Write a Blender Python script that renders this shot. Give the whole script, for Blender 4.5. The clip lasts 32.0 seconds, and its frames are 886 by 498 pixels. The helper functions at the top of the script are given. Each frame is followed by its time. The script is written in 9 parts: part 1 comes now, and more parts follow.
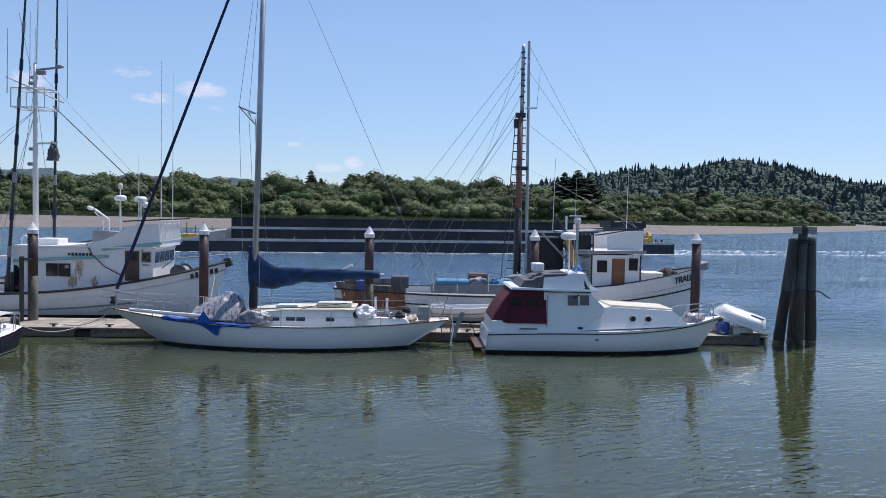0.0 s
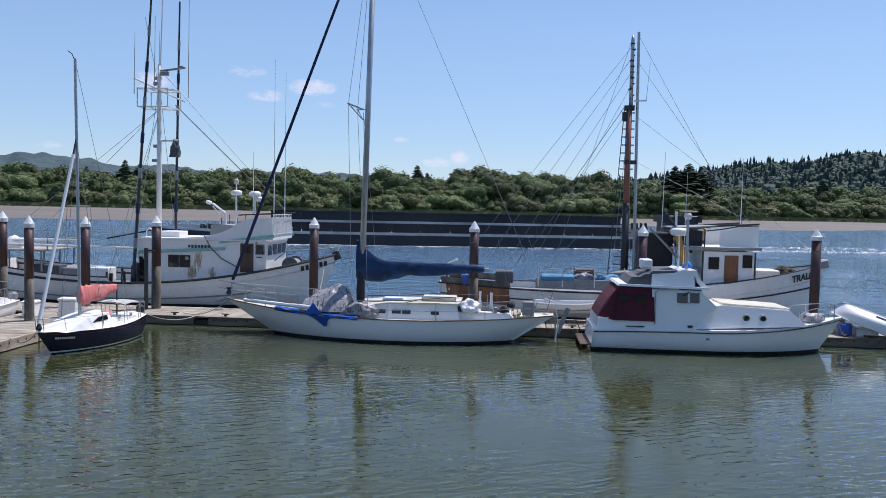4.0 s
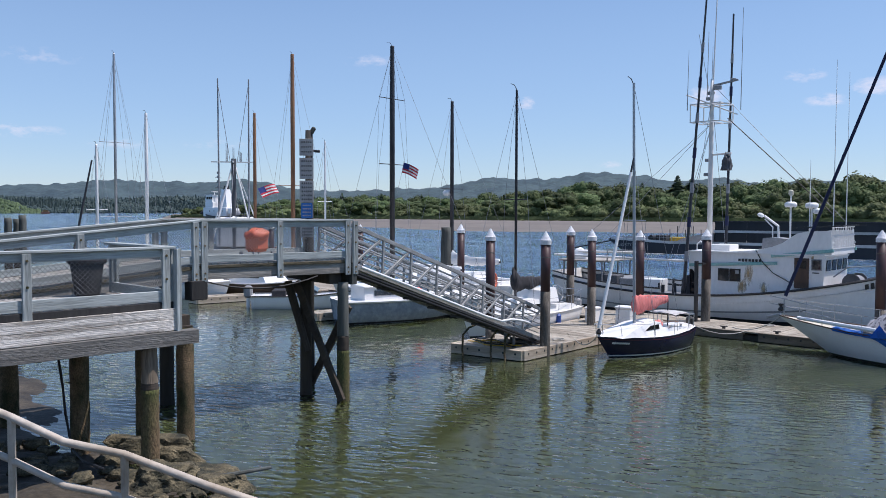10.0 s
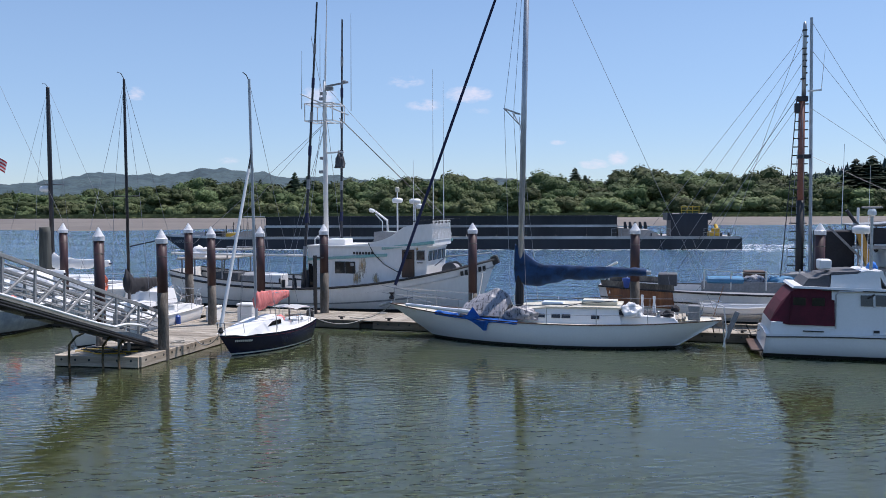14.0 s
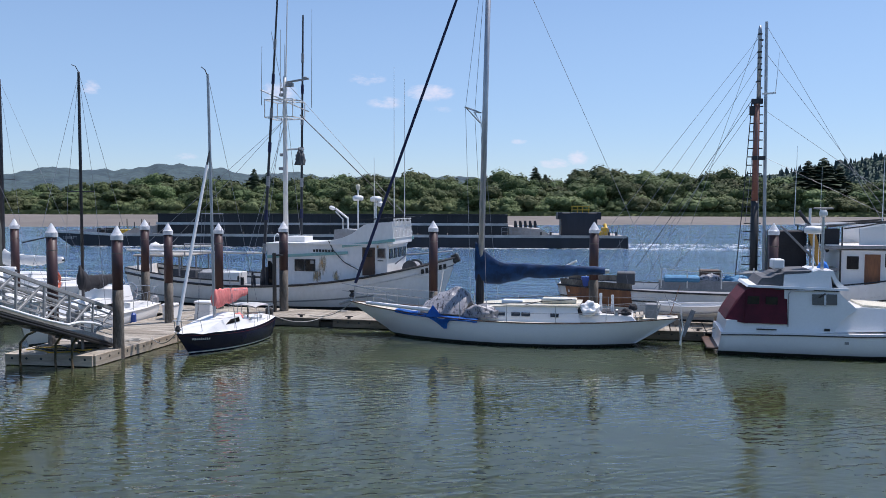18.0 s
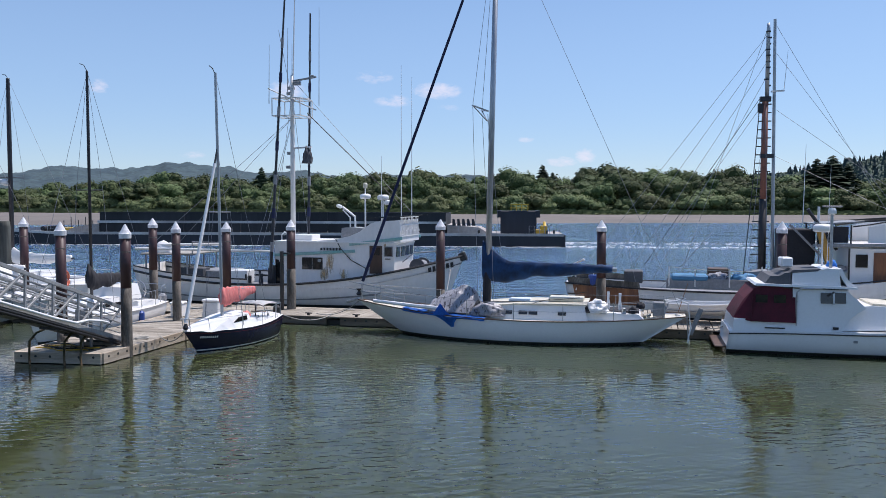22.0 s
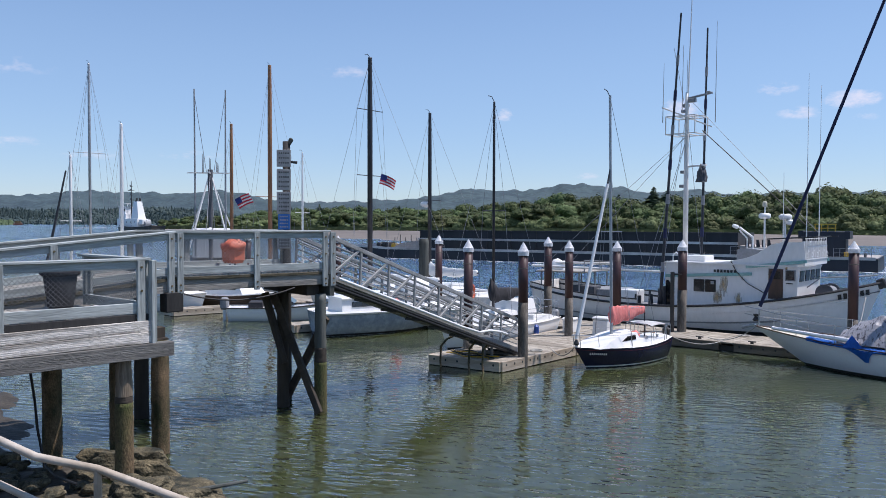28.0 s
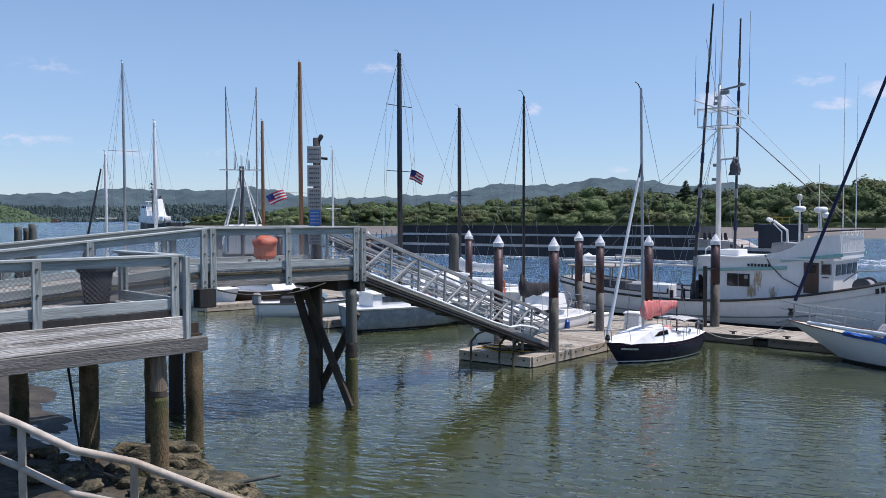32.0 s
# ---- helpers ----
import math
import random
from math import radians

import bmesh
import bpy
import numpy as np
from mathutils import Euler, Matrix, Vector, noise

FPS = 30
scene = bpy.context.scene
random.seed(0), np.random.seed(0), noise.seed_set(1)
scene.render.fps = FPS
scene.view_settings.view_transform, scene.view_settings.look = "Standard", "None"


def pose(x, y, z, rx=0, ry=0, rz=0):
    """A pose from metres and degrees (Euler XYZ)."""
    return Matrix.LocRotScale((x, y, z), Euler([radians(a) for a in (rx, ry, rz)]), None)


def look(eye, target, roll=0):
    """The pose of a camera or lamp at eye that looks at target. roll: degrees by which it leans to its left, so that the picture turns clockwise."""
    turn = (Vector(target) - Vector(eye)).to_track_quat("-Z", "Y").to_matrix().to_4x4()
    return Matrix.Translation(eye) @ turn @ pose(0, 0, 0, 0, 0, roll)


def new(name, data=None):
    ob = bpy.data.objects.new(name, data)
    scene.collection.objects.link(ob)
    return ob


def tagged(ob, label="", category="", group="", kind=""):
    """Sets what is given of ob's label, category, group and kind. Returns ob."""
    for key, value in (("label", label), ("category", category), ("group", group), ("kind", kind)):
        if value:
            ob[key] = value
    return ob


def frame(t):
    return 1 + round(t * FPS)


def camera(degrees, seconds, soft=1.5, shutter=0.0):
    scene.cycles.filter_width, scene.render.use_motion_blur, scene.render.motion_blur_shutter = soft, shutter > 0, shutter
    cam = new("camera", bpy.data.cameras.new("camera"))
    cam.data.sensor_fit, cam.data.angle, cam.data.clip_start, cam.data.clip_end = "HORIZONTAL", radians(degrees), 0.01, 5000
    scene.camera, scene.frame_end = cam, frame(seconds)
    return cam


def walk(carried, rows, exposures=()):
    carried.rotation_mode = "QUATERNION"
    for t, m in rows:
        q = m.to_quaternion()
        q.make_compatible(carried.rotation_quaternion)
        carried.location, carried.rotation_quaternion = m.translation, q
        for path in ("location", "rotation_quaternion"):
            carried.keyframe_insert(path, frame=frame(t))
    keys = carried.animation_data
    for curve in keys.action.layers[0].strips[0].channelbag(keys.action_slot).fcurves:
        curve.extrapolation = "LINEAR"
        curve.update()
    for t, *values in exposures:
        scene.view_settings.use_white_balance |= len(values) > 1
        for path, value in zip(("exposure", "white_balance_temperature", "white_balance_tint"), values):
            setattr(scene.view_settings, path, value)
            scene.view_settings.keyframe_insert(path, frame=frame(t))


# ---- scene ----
# ---- camera ----
EYE = (0.0, 0.0, 4.8)
cam = camera(56.69, 32.0, soft=0.75)
# seconds, yaw to the left, pitch, roll
TURNS = [
    (0.0, 0.10, -2.61, 1.11),
    (0.5, 0.43, -2.56, 1.14),
    (1.0, 0.74, -2.65, 1.24),
    (1.5, 1.51, -2.81, 1.34),
    (2.0, 2.47, -2.91, 1.41),
    (2.5, 3.61, -3.03, 1.40),
    (4.5, 8.90, -3.10, 0.90),
    (5.0, 10.49, -3.04, 0.58),
    (5.5, 12.47, -2.96, 0.81),
    (6.0, 16.44, -2.76, 0.73),
    (6.5, 19.93, -2.45, 0.49),
    (7.0, 26.14, -2.33, 0.20),
    (7.5, 34.19, -2.48, -0.23),
    (8.0, 39.52, -2.44, -0.31),
    (8.5, 40.87, -2.51, -0.24),
    (9.0, 42.23, -2.60, -0.15),
    (9.5, 43.99, -2.58, 0.08),
    (10.0, 44.49, -2.65, 0.15),
    (10.5, 44.15, -2.72, 0.10),
    (11.0, 41.97, -2.97, -0.20),
    (11.5, 36.81, -3.07, -0.37),
    (12.0, 29.98, -3.27, -0.26),
    (12.5, 26.13, -3.21, -0.46),
    (13.0, 22.78, -3.19, -0.43),
    (13.5, 19.61, -2.97, -0.26),
    (15.5, 17.39, -2.92, -0.26),
    (16.0, 16.59, -2.99, -0.07),
    (16.5, 15.58, -3.05, 0.14),
    (17.0, 15.63, -3.05, 0.14),
    (17.5, 15.64, -3.06, 0.12),
    (18.0, 15.67, -3.06, 0.13),
    (18.5, 15.73, -3.06, 0.13),
    (19.0, 15.69, -3.05, 0.13),
    (19.5, 15.70, -3.07, 0.08),
    (20.0, 15.70, -3.07, 0.08),
    (20.5, 15.75, -3.07, 0.08),
    (21.0, 15.91, -3.07, 0.10),
    (21.5, 15.96, -3.08, 0.09),
    (22.0, 16.17, -3.18, 0.10),
    (22.5, 16.97, -3.15, 0.02),
    (23.0, 17.13, -3.15, 0.04),
    (23.5, 16.94, -3.29, 0.12),
    (24.0, 17.94, -3.30, 0.22),
    (24.5, 20.84, -3.09, 0.08),
    (25.0, 23.07, -2.78, -0.11),
    (25.5, 25.94, -2.67, -0.28),
    (26.0, 29.33, -2.32, -0.25),
    (26.5, 33.50, -1.68, -0.13),
    (28.5, 44.38, -2.06, -0.01),
    (29.0, 44.91, -2.07, -0.20),
    (29.5, 45.15, -2.15, -0.06),
    (30.0, 45.19, -2.17, -0.05),
    (30.5, 45.12, -2.18, -0.05),
    (31.0, 45.00, -2.16, -0.12),
    (31.5, 44.99, -2.16, -0.17),
    (32.0, 45.04, -2.20, -0.18),
]
walk(cam, [(t, pose(*EYE, 90 + pitch, 0, yaw) @ pose(0, 0, 0, 0, 0, roll)) for t, yaw, pitch, roll in TURNS],
     [(0, 0.0, 6250, 19), (32, 0.0, 6250, 19)])

# ---- world and sun ----
SUN_AZ, SUN_EL = 44.0, 66.0      # degrees from +y towards +x, and above the horizon
world = bpy.data.worlds.new("sky")
scene.world = world
world.use_nodes = True
wn, wl = world.node_tree.nodes, world.node_tree.links
wn.clear()
sky = wn.new("ShaderNodeTexSky")
sky.sky_type, sky.sun_disc = "NISHITA", False
sky.sun_elevation, sky.sun_rotation = radians(SUN_EL), radians(SUN_AZ)
sky.altitude, sky.air_density, sky.dust_density, sky.ozone_density = 10, 1.0, 0.0, 5.0
SKY_STRENGTH = 0.213
bg = wn.new("ShaderNodeBackground")
bg.inputs["Strength"].default_value = SKY_STRENGTH
geo = wn.new("ShaderNodeTexCoord")


def wmath(op, a, b=None, c=None):
    n = wn.new("ShaderNodeMath")
    n.operation = op
    for k, v in enumerate((a, b, c)):
        if v is None:
            continue
        if isinstance(v, (int, float)):
            n.inputs[k].default_value = v
        else:
            wl.new(v, n.inputs[k])
    return n.outputs[0]


sep = wn.new("ShaderNodeSeparateXYZ")
wl.new(geo.outputs["Generated"], sep.inputs[0])
azim = wmath("MULTIPLY", wmath("ARCTAN2", wmath("MULTIPLY", sep.outputs[0], -1), sep.outputs[1]), 57.2958)
elev = wmath("MULTIPLY", wmath("ARCSINE", sep.outputs[2]), 57.2958)
puff = wn.new("ShaderNodeTexNoise")
puff.inputs["Scale"].default_value, puff.inputs["Detail"].default_value, puff.inputs["Roughness"].default_value = 55, 6, 0.62
stretch = wn.new("ShaderNodeMapping")
stretch.inputs["Scale"].default_value = (1, 1, 2.2)
wl.new(geo.outputs["Generated"], stretch.inputs[0])
wl.new(stretch.outputs[0], puff.inputs["Vector"])
# small fair-weather clouds: azimuth, elevation, half width, half height, density
CLOUDS = [(26.9, 7.6, 1.4, 0.8, 1.0), (21.0, 8.6, 1.5, 0.5, 0.6), (16.6, 7.7, 1.9, 0.7, 1.0), (19.6, 7.0, 1.5, 0.5, 0.55), (15.8, 6.6, 0.9, 0.3, 0.4),
          (10.4, 4.4, 0.7, 0.25, 0.8), (6.45, 3.25, 0.9, 0.6, 1.3), (7.9, 2.9, 1.3, 0.45, 1.0), (38.7, 7.4, 0.8, 0.5, 0.7), (33.0, 3.2, 1.0, 0.3, 0.5),
          (49.5, 10.2, 2.2, 0.5, 0.35), (72.0, 4.9, 3.6, 0.5, 0.5), (66.0, 4.3, 2.6, 0.4, 0.4), (60.0, 4.4, 2.6, 0.4, 0.35), (70.5, 9.5, 3.0, 0.6, 0.3)]
total = None
for a, e, w, h, k in CLOUDS:
    u = wmath("DIVIDE", wmath("SUBTRACT", azim, a), w)
    v = wmath("DIVIDE", wmath("SUBTRACT", elev, e), h)
    r = wmath("ADD", wmath("MULTIPLY", u, u), wmath("MULTIPLY", v, v))
    m = wmath("MULTIPLY", wmath("MAXIMUM", wmath("SUBTRACT", 1.0, r), 0.0), k)
    total = m if total is None else wmath("MAXIMUM", total, m)
shape = wmath("MULTIPLY", wmath("MAXIMUM", wmath("SUBTRACT", wmath("ADD", puff.outputs[0], wmath("MULTIPLY", total, 0.35)), 0.55), 0.0), 1.9)
mask = wmath("MINIMUM", wmath("MULTIPLY", shape, wmath("MINIMUM", wmath("MULTIPLY", total, 2.5), 1.0)), 0.7)
mix = wn.new("ShaderNodeMix")
mix.data_type = "RGBA"
wl.new(mask, mix.inputs[0])
soft_sky, deep_sky = wn.new("ShaderNodeGamma"), wn.new("ShaderNodeHueSaturation")
soft_sky.inputs["Gamma"].default_value, deep_sky.inputs["Saturation"].default_value = 0.72, 1.15
wl.new(sky.outputs[0], soft_sky.inputs["Color"])
wl.new(soft_sky.outputs[0], deep_sky.inputs["Color"])
# the sky pales less towards the horizon than clean air would
low = wn.new("ShaderNodeMapRange")
low.interpolation_type = "SMOOTHSTEP"
low.inputs["From Min"].default_value, low.inputs["From Max"].default_value = 0.0, 13.0
wl.new(elev, low.inputs["Value"])
hue, tinted = wn.new("ShaderNodeMix"), wn.new("ShaderNodeMix")
hue.data_type = tinted.data_type = "RGBA"
tinted.blend_type = "MULTIPLY"
tinted.inputs[0].default_value = 1.0
wl.new(low.outputs[0], hue.inputs[0])
hue.inputs[6].default_value, hue.inputs[7].default_value = (0.71, 0.825, 0.955, 1), (1, 1, 1, 1)
wl.new(deep_sky.outputs[0], tinted.inputs[6])
wl.new(hue.outputs[2], tinted.inputs[7])
wl.new(tinted.outputs[2], mix.inputs[6])
mix.inputs[7].default_value = (4.0, 3.95, 4.25, 1)
wl.new(mix.outputs[2], bg.inputs["Color"])
wout = wn.new("ShaderNodeOutputWorld")
wl.new(bg.outputs[0], wout.inputs[0])

sun = new("sun", bpy.data.lights.new("sun", "SUN"))
sun.data.energy, sun.data.angle, sun.data.color = 5.0, radians(0.53), (1.0, 0.955, 0.88)
SUN_DIR = Vector((math.sin(radians(SUN_AZ)) * math.cos(radians(SUN_EL)), math.cos(radians(SUN_AZ)) * math.cos(radians(SUN_EL)), math.sin(radians(SUN_EL))))
sun.matrix_world = look(SUN_DIR * 100, (0, 0, 0))
scene.view_settings.exposure = 0.0

# ---- materials ----
def mat(name, col, rough=0.6, metal=0.0, col2=None, scale=6.0, grain=60.0, bump=0.15, stretch=(1, 1, 1), stain=0.5, rand=0.0, spec=0.5, tone=0.14):
    """Two-scale varied surface: broad stains towards col2, fine grain in tone and relief."""
    m = bpy.data.materials.new(name)
    m.use_nodes = True
    n, l = m.node_tree.nodes, m.node_tree.links
    b = n["Principled BSDF"]
    tc, mp = n.new("ShaderNodeTexCoord"), n.new("ShaderNodeMapping")
    mp.inputs["Scale"].default_value = stretch
    l.new(tc.outputs["Object"], mp.inputs[0])
    big, fine = n.new("ShaderNodeTexNoise"), n.new("ShaderNodeTexNoise")
    big.inputs["Scale"].default_value, big.inputs["Detail"].default_value, big.inputs["Roughness"].default_value = scale * 0.25, 6, 0.6
    fine.inputs["Scale"].default_value, fine.inputs["Detail"].default_value = grain * 0.25, 4
    l.new(mp.outputs[0], big.inputs["Vector"])
    l.new(mp.outputs[0], fine.inputs["Vector"])
    ramp = n.new("ShaderNodeValToRGB")
    ramp.color_ramp.elements[0].position, ramp.color_ramp.elements[1].position = 0.38, 0.38 + max(0.08, 0.5 - 0.3 * stain)
    c2 = col2 or tuple(c * 0.72 for c in col)
    ramp.color_ramp.elements[0].color, ramp.color_ramp.elements[1].color = (*c2, 1), (*col, 1)
    l.new(big.outputs[0], ramp.inputs[0])
    hsv = n.new("ShaderNodeHueSaturation")
    l.new(ramp.outputs[0], hsv.inputs["Color"])
    mr = n.new("ShaderNodeMapRange")
    mr.inputs["From Min"].default_value, mr.inputs["From Max"].default_value = 0.3, 0.7
    mr.inputs["To Min"].default_value, mr.inputs["To Max"].default_value = 1 - tone, 1 + tone
    l.new(fine.outputs[0], mr.inputs["Value"])
    if rand:
        info, ad = n.new("ShaderNodeObjectInfo"), n.new("ShaderNodeMath")
        ad.operation = "MULTIPLY_ADD"
        l.new(info.outputs["Random"], ad.inputs[0])
        ad.inputs[1].default_value = rand
        ad2 = n.new("ShaderNodeMath")
        ad2.operation = "SUBTRACT"
        l.new(mr.outputs[0], ad2.inputs[0])
        ad2.inputs[1].default_value = rand / 2
        l.new(ad2.outputs[0], ad.inputs[2])
        l.new(ad.outputs[0], hsv.inputs["Value"])
    else:
        l.new(mr.outputs[0], hsv.inputs["Value"])
    l.new(hsv.outputs[0], b.inputs["Base Color"])
    b.inputs["Roughness"].default_value, b.inputs["Metallic"].default_value = rough, metal
    b.inputs["Specular IOR Level"].default_value = spec
    if bump:
        bp = n.new("ShaderNodeBump")
        bp.inputs["Strength"].default_value, bp.inputs["Distance"].default_value = bump, 0.02
        l.new(fine.outputs[0], bp.inputs["Height"])
        l.new(bp.outputs[0], b.inputs["Normal"])
    return m


WHITE = mat("white_gelcoat", (0.84, 0.84, 0.83), 0.3, col2=(0.78, 0.78, 0.76), scale=2, bump=0.01, stain=0.1, tone=0.02)
WHITE_OLD = mat("white_hull_paint_worn", (0.84, 0.83, 0.82), 0.45, col2=(0.69, 0.68, 0.64), scale=1.6, grain=30, bump=0.04, stretch=(1, 1, 0.4), stain=0.3, tone=0.04)
CREAM = mat("cream_paint", (0.72, 0.68, 0.55), 0.5, bump=0.04)
NAVY = mat("navy_gelcoat", (0.012, 0.014, 0.035), 0.22, col2=(0.02, 0.02, 0.04), bump=0.02)
BLACKP = mat("black_paint", (0.02, 0.02, 0.022), 0.45, col2=(0.035, 0.033, 0.03), bump=0.05)
# the paler speckle paints reflections into the grey hull colour
GREYHULL = mat("grey_hull_paint_reflections", (0.25, 0.285, 0.31), 0.4, col2=(0.36, 0.39, 0.41), scale=9, grain=30, stain=1.2)
TEAL = mat("teal_trim_paint", (0.16, 0.42, 0.40), 0.5, col2=(0.30, 0.46, 0.43))
GLASS = mat("dark_window_glass", (0.012, 0.014, 0.016), 0.06, col2=(0.02, 0.02, 0.02), bump=0.0, spec=0.7)
BROWN = mat("brown_door_wood", (0.10, 0.055, 0.035), 0.55, stretch=(1, 1, 0.2))
MAROON = mat("maroon_canvas", (0.125, 0.010, 0.026), 0.85, col2=(0.07, 0.007, 0.015), scale=8, grain=120, bump=0.25)
PINKC = mat("faded_red_canvas", (0.62, 0.13, 0.12), 0.85, col2=(0.70, 0.24, 0.22), grain=90, bump=0.3, stretch=(1, 1, 0.3))
BLUEC = mat("blue_sail_cover_canvas", (0.009, 0.052, 0.150), 0.8, col2=(0.005, 0.024, 0.065), scale=9, stain=0.9, grain=100, bump=0.3)
TARP = mat("bright_blue_tarp", (0.02, 0.13, 0.50), 0.5, col2=(0.03, 0.20, 0.62), bump=0.2)
GREYTARP = mat("striped_grey_tarp", (0.29, 0.29, 0.31), 0.45, col2=(0.040, 0.036, 0.045), scale=22, stretch=(3, 0.5, 1.4), bump=0.2, stain=1.4)
DARKC = mat("charcoal_canvas", (0.03, 0.03, 0.035), 0.85, bump=0.3)
DARKGREY = mat("dark_grey_canvas", (0.10, 0.105, 0.115), 0.8, bump=0.2)
STEEL = mat("stainless_tube", (0.55, 0.56, 0.57), 0.3, 0.9, bump=0.02)
ALU = mat("aluminium_spar", (0.48, 0.50, 0.52), 0.42, 0.55, col2=(0.36, 0.38, 0.40), stretch=(1, 1, 0.2), bump=0.04)
GALV = mat("galvanised_aluminium_truss", (0.40, 0.41, 0.41), 0.6, 0.3, col2=(0.26, 0.265, 0.26), bump=0.08)
WIRE = mat("rigging_wire", (0.30, 0.31, 0.33), 0.5, 0.2, bump=0)
DARKSPAR = mat("dark_spar", (0.035, 0.037, 0.045), 0.5, bump=0.05)
BLUESPAR = mat("furled_jib_blue_cover", (0.010, 0.014, 0.055), 0.8, col2=(0.02, 0.025, 0.07), stretch=(1, 1, 0.4), bump=0.3)
WOODSPAR = mat("varnished_wood_spar", (0.34, 0.17, 0.075), 0.45, col2=(0.22, 0.10, 0.05), stretch=(1, 1, 0.15))
REDWOOD = mat("weathered_red_mast_paint", (0.34, 0.13, 0.09), 0.6, col2=(0.20, 0.09, 0.07))
GOLD = mat("yellow_ochre_paint", (0.52, 0.28, 0.05), 0.5)
ORANGE = mat("orange_plastic", (0.66, 0.125, 0.06), 0.55, col2=(0.55, 0.17, 0.10), bump=0.2)
BLUEPL = mat("blue_plastic", (0.03, 0.10, 0.42), 0.4, bump=0.03)
GREYPL = mat("grey_machine_paint", (0.30, 0.31, 0.32), 0.5)
PILE_STEEL = mat("coated_steel_pile_brown", (0.075, 0.024, 0.022), 0.5, col2=(0.035, 0.018, 0.019), scale=3, stretch=(1, 1, 0.3), bump=0.1, rand=0.3)
PILE_GREY = mat("weathered_pile_sleeve", (0.215, 0.195, 0.165), 0.85, col2=(0.075, 0.065, 0.052), scale=9, grain=90, stretch=(1, 1, 0.35), bump=0.6, rand=0.2, tone=0.3, stain=0.7)
CAPW = mat("white_cone_cap", (0.80, 0.81, 0.82), 0.35, bump=0.02, stain=0.2)
PILE_WOOD = mat("tarred_timber_pile", (0.105, 0.080, 0.056), 0.9, col2=(0.030, 0.025, 0.020), scale=5, grain=50, stretch=(1, 1, 0.12), bump=0.6, rand=0.3)
PILE_LOW = mat("barnacled_pile_foot", (0.20, 0.135, 0.075), 0.95, col2=(0.036, 0.038, 0.014), scale=9, grain=150, bump=1.0, stretch=(1, 1, 0.7), tone=0.4, stain=0.8)
ROT = mat("rotten_mossy_edge", (0.15, 0.125, 0.08), 0.95, col2=(0.04, 0.038, 0.025), scale=14, grain=60, stretch=(0.5, 3, 3), bump=0.8)
CANOPY = mat("weathered_canopy_board", (0.42, 0.40, 0.36), 0.85, col2=(0.25, 0.235, 0.21), scale=6, bump=0.3)
SILL_SHADED = mat("shaded_sill_timber", (0.23, 0.225, 0.21), 0.92, col2=(0.09, 0.088, 0.08), scale=9, grain=80, stretch=(0.2, 4, 4), bump=0.9, tone=0.3)
TARRED_AND_GAP = mat("black_tarred_post_and_gap_shade", (0.045, 0.043, 0.040), 0.85, col2=(0.02, 0.02, 0.02), stretch=(1, 1, 0.2), bump=0.5)
PILE_MOSS = mat("mossy_timber_pile", (0.155, 0.105, 0.055), 0.95, col2=(0.060, 0.075, 0.020), scale=3.5, grain=130, bump=1.0, stretch=(1, 1, 0.5), tone=0.45, stain=0.8)
PILE_BARE = mat("splintered_bare_pile_wood", (0.33, 0.27, 0.20), 0.9, col2=(0.12, 0.09, 0.06), scale=5, grain=80, bump=0.9, stretch=(1, 1, 0.10), tone=0.4)
PILE_LICHEN = mat("grey_timber_pile_head", (0.14, 0.15, 0.135), 0.9, col2=(0.04, 0.042, 0.036), stretch=(1, 1, 0.12), bump=0.5)
DECKWOOD = mat("sun_bleached_dock_boards", (0.38, 0.345, 0.285), 0.85, col2=(0.24, 0.21, 0.165), scale=5, stretch=(0.3, 2, 2), bump=0.35, rand=0.3, stain=0.9, tone=0.22)
# darker copy of the dock waler, with the near face's shade in its colour
WALER_SHADED = mat("shaded_dock_waler", (0.20, 0.165, 0.12), 0.85, col2=(0.075, 0.06, 0.042), scale=5, stretch=(0.3, 2, 2), bump=0.4, rand=0.25, stain=0.8)
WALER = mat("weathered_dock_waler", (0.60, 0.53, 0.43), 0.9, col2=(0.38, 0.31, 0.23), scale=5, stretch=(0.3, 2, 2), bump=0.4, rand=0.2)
FLOAT = mat("dark_float_tub", (0.03, 0.028, 0.024), 0.7, col2=(0.06, 0.055, 0.04))
PIERWOOD = mat("silver_grey_pier_timber", (0.41, 0.395, 0.36), 0.9, col2=(0.20, 0.19, 0.17), scale=9, grain=80, stretch=(0.2, 4, 4), bump=0.8, tone=0.25, rand=0.25)
FASCIA = mat("bleached_split_fascia", (0.62, 0.59, 0.54), 0.92, col2=(0.26, 0.24, 0.21), scale=10, grain=80, stretch=(0.13, 5, 5), bump=1.0, rand=0.25, stain=1.2, tone=0.3)
RAILPAINT = mat("blue_grey_rail_paint", (0.41, 0.45, 0.44), 0.75, col2=(0.25, 0.275, 0.265), scale=9, stretch=(0.25, 3, 3), bump=0.4, tone=0.2, stain=0.8, rand=0.15)
MESHW = mat("chain_link_wire", (0.20, 0.205, 0.21), 0.6, 0.3, bump=0)
CABLE = mat("black_rubber_hose", (0.015, 0.015, 0.016), 0.6)
ROPE = mat("worn_white_rope", (0.50, 0.48, 0.43), 0.9, bump=0.3)
PIPE = mat("dull_pipe_rail", (0.50, 0.455, 0.39), 0.65, 0.0, col2=(0.33, 0.27, 0.20), scale=9, bump=0.25, tone=0.2)
ROCK = mat("wet_barnacled_rock", (0.19, 0.155, 0.09), 0.9, col2=(0.016, 0.018, 0.010), scale=11, grain=110, bump=1.0, tone=0.5)
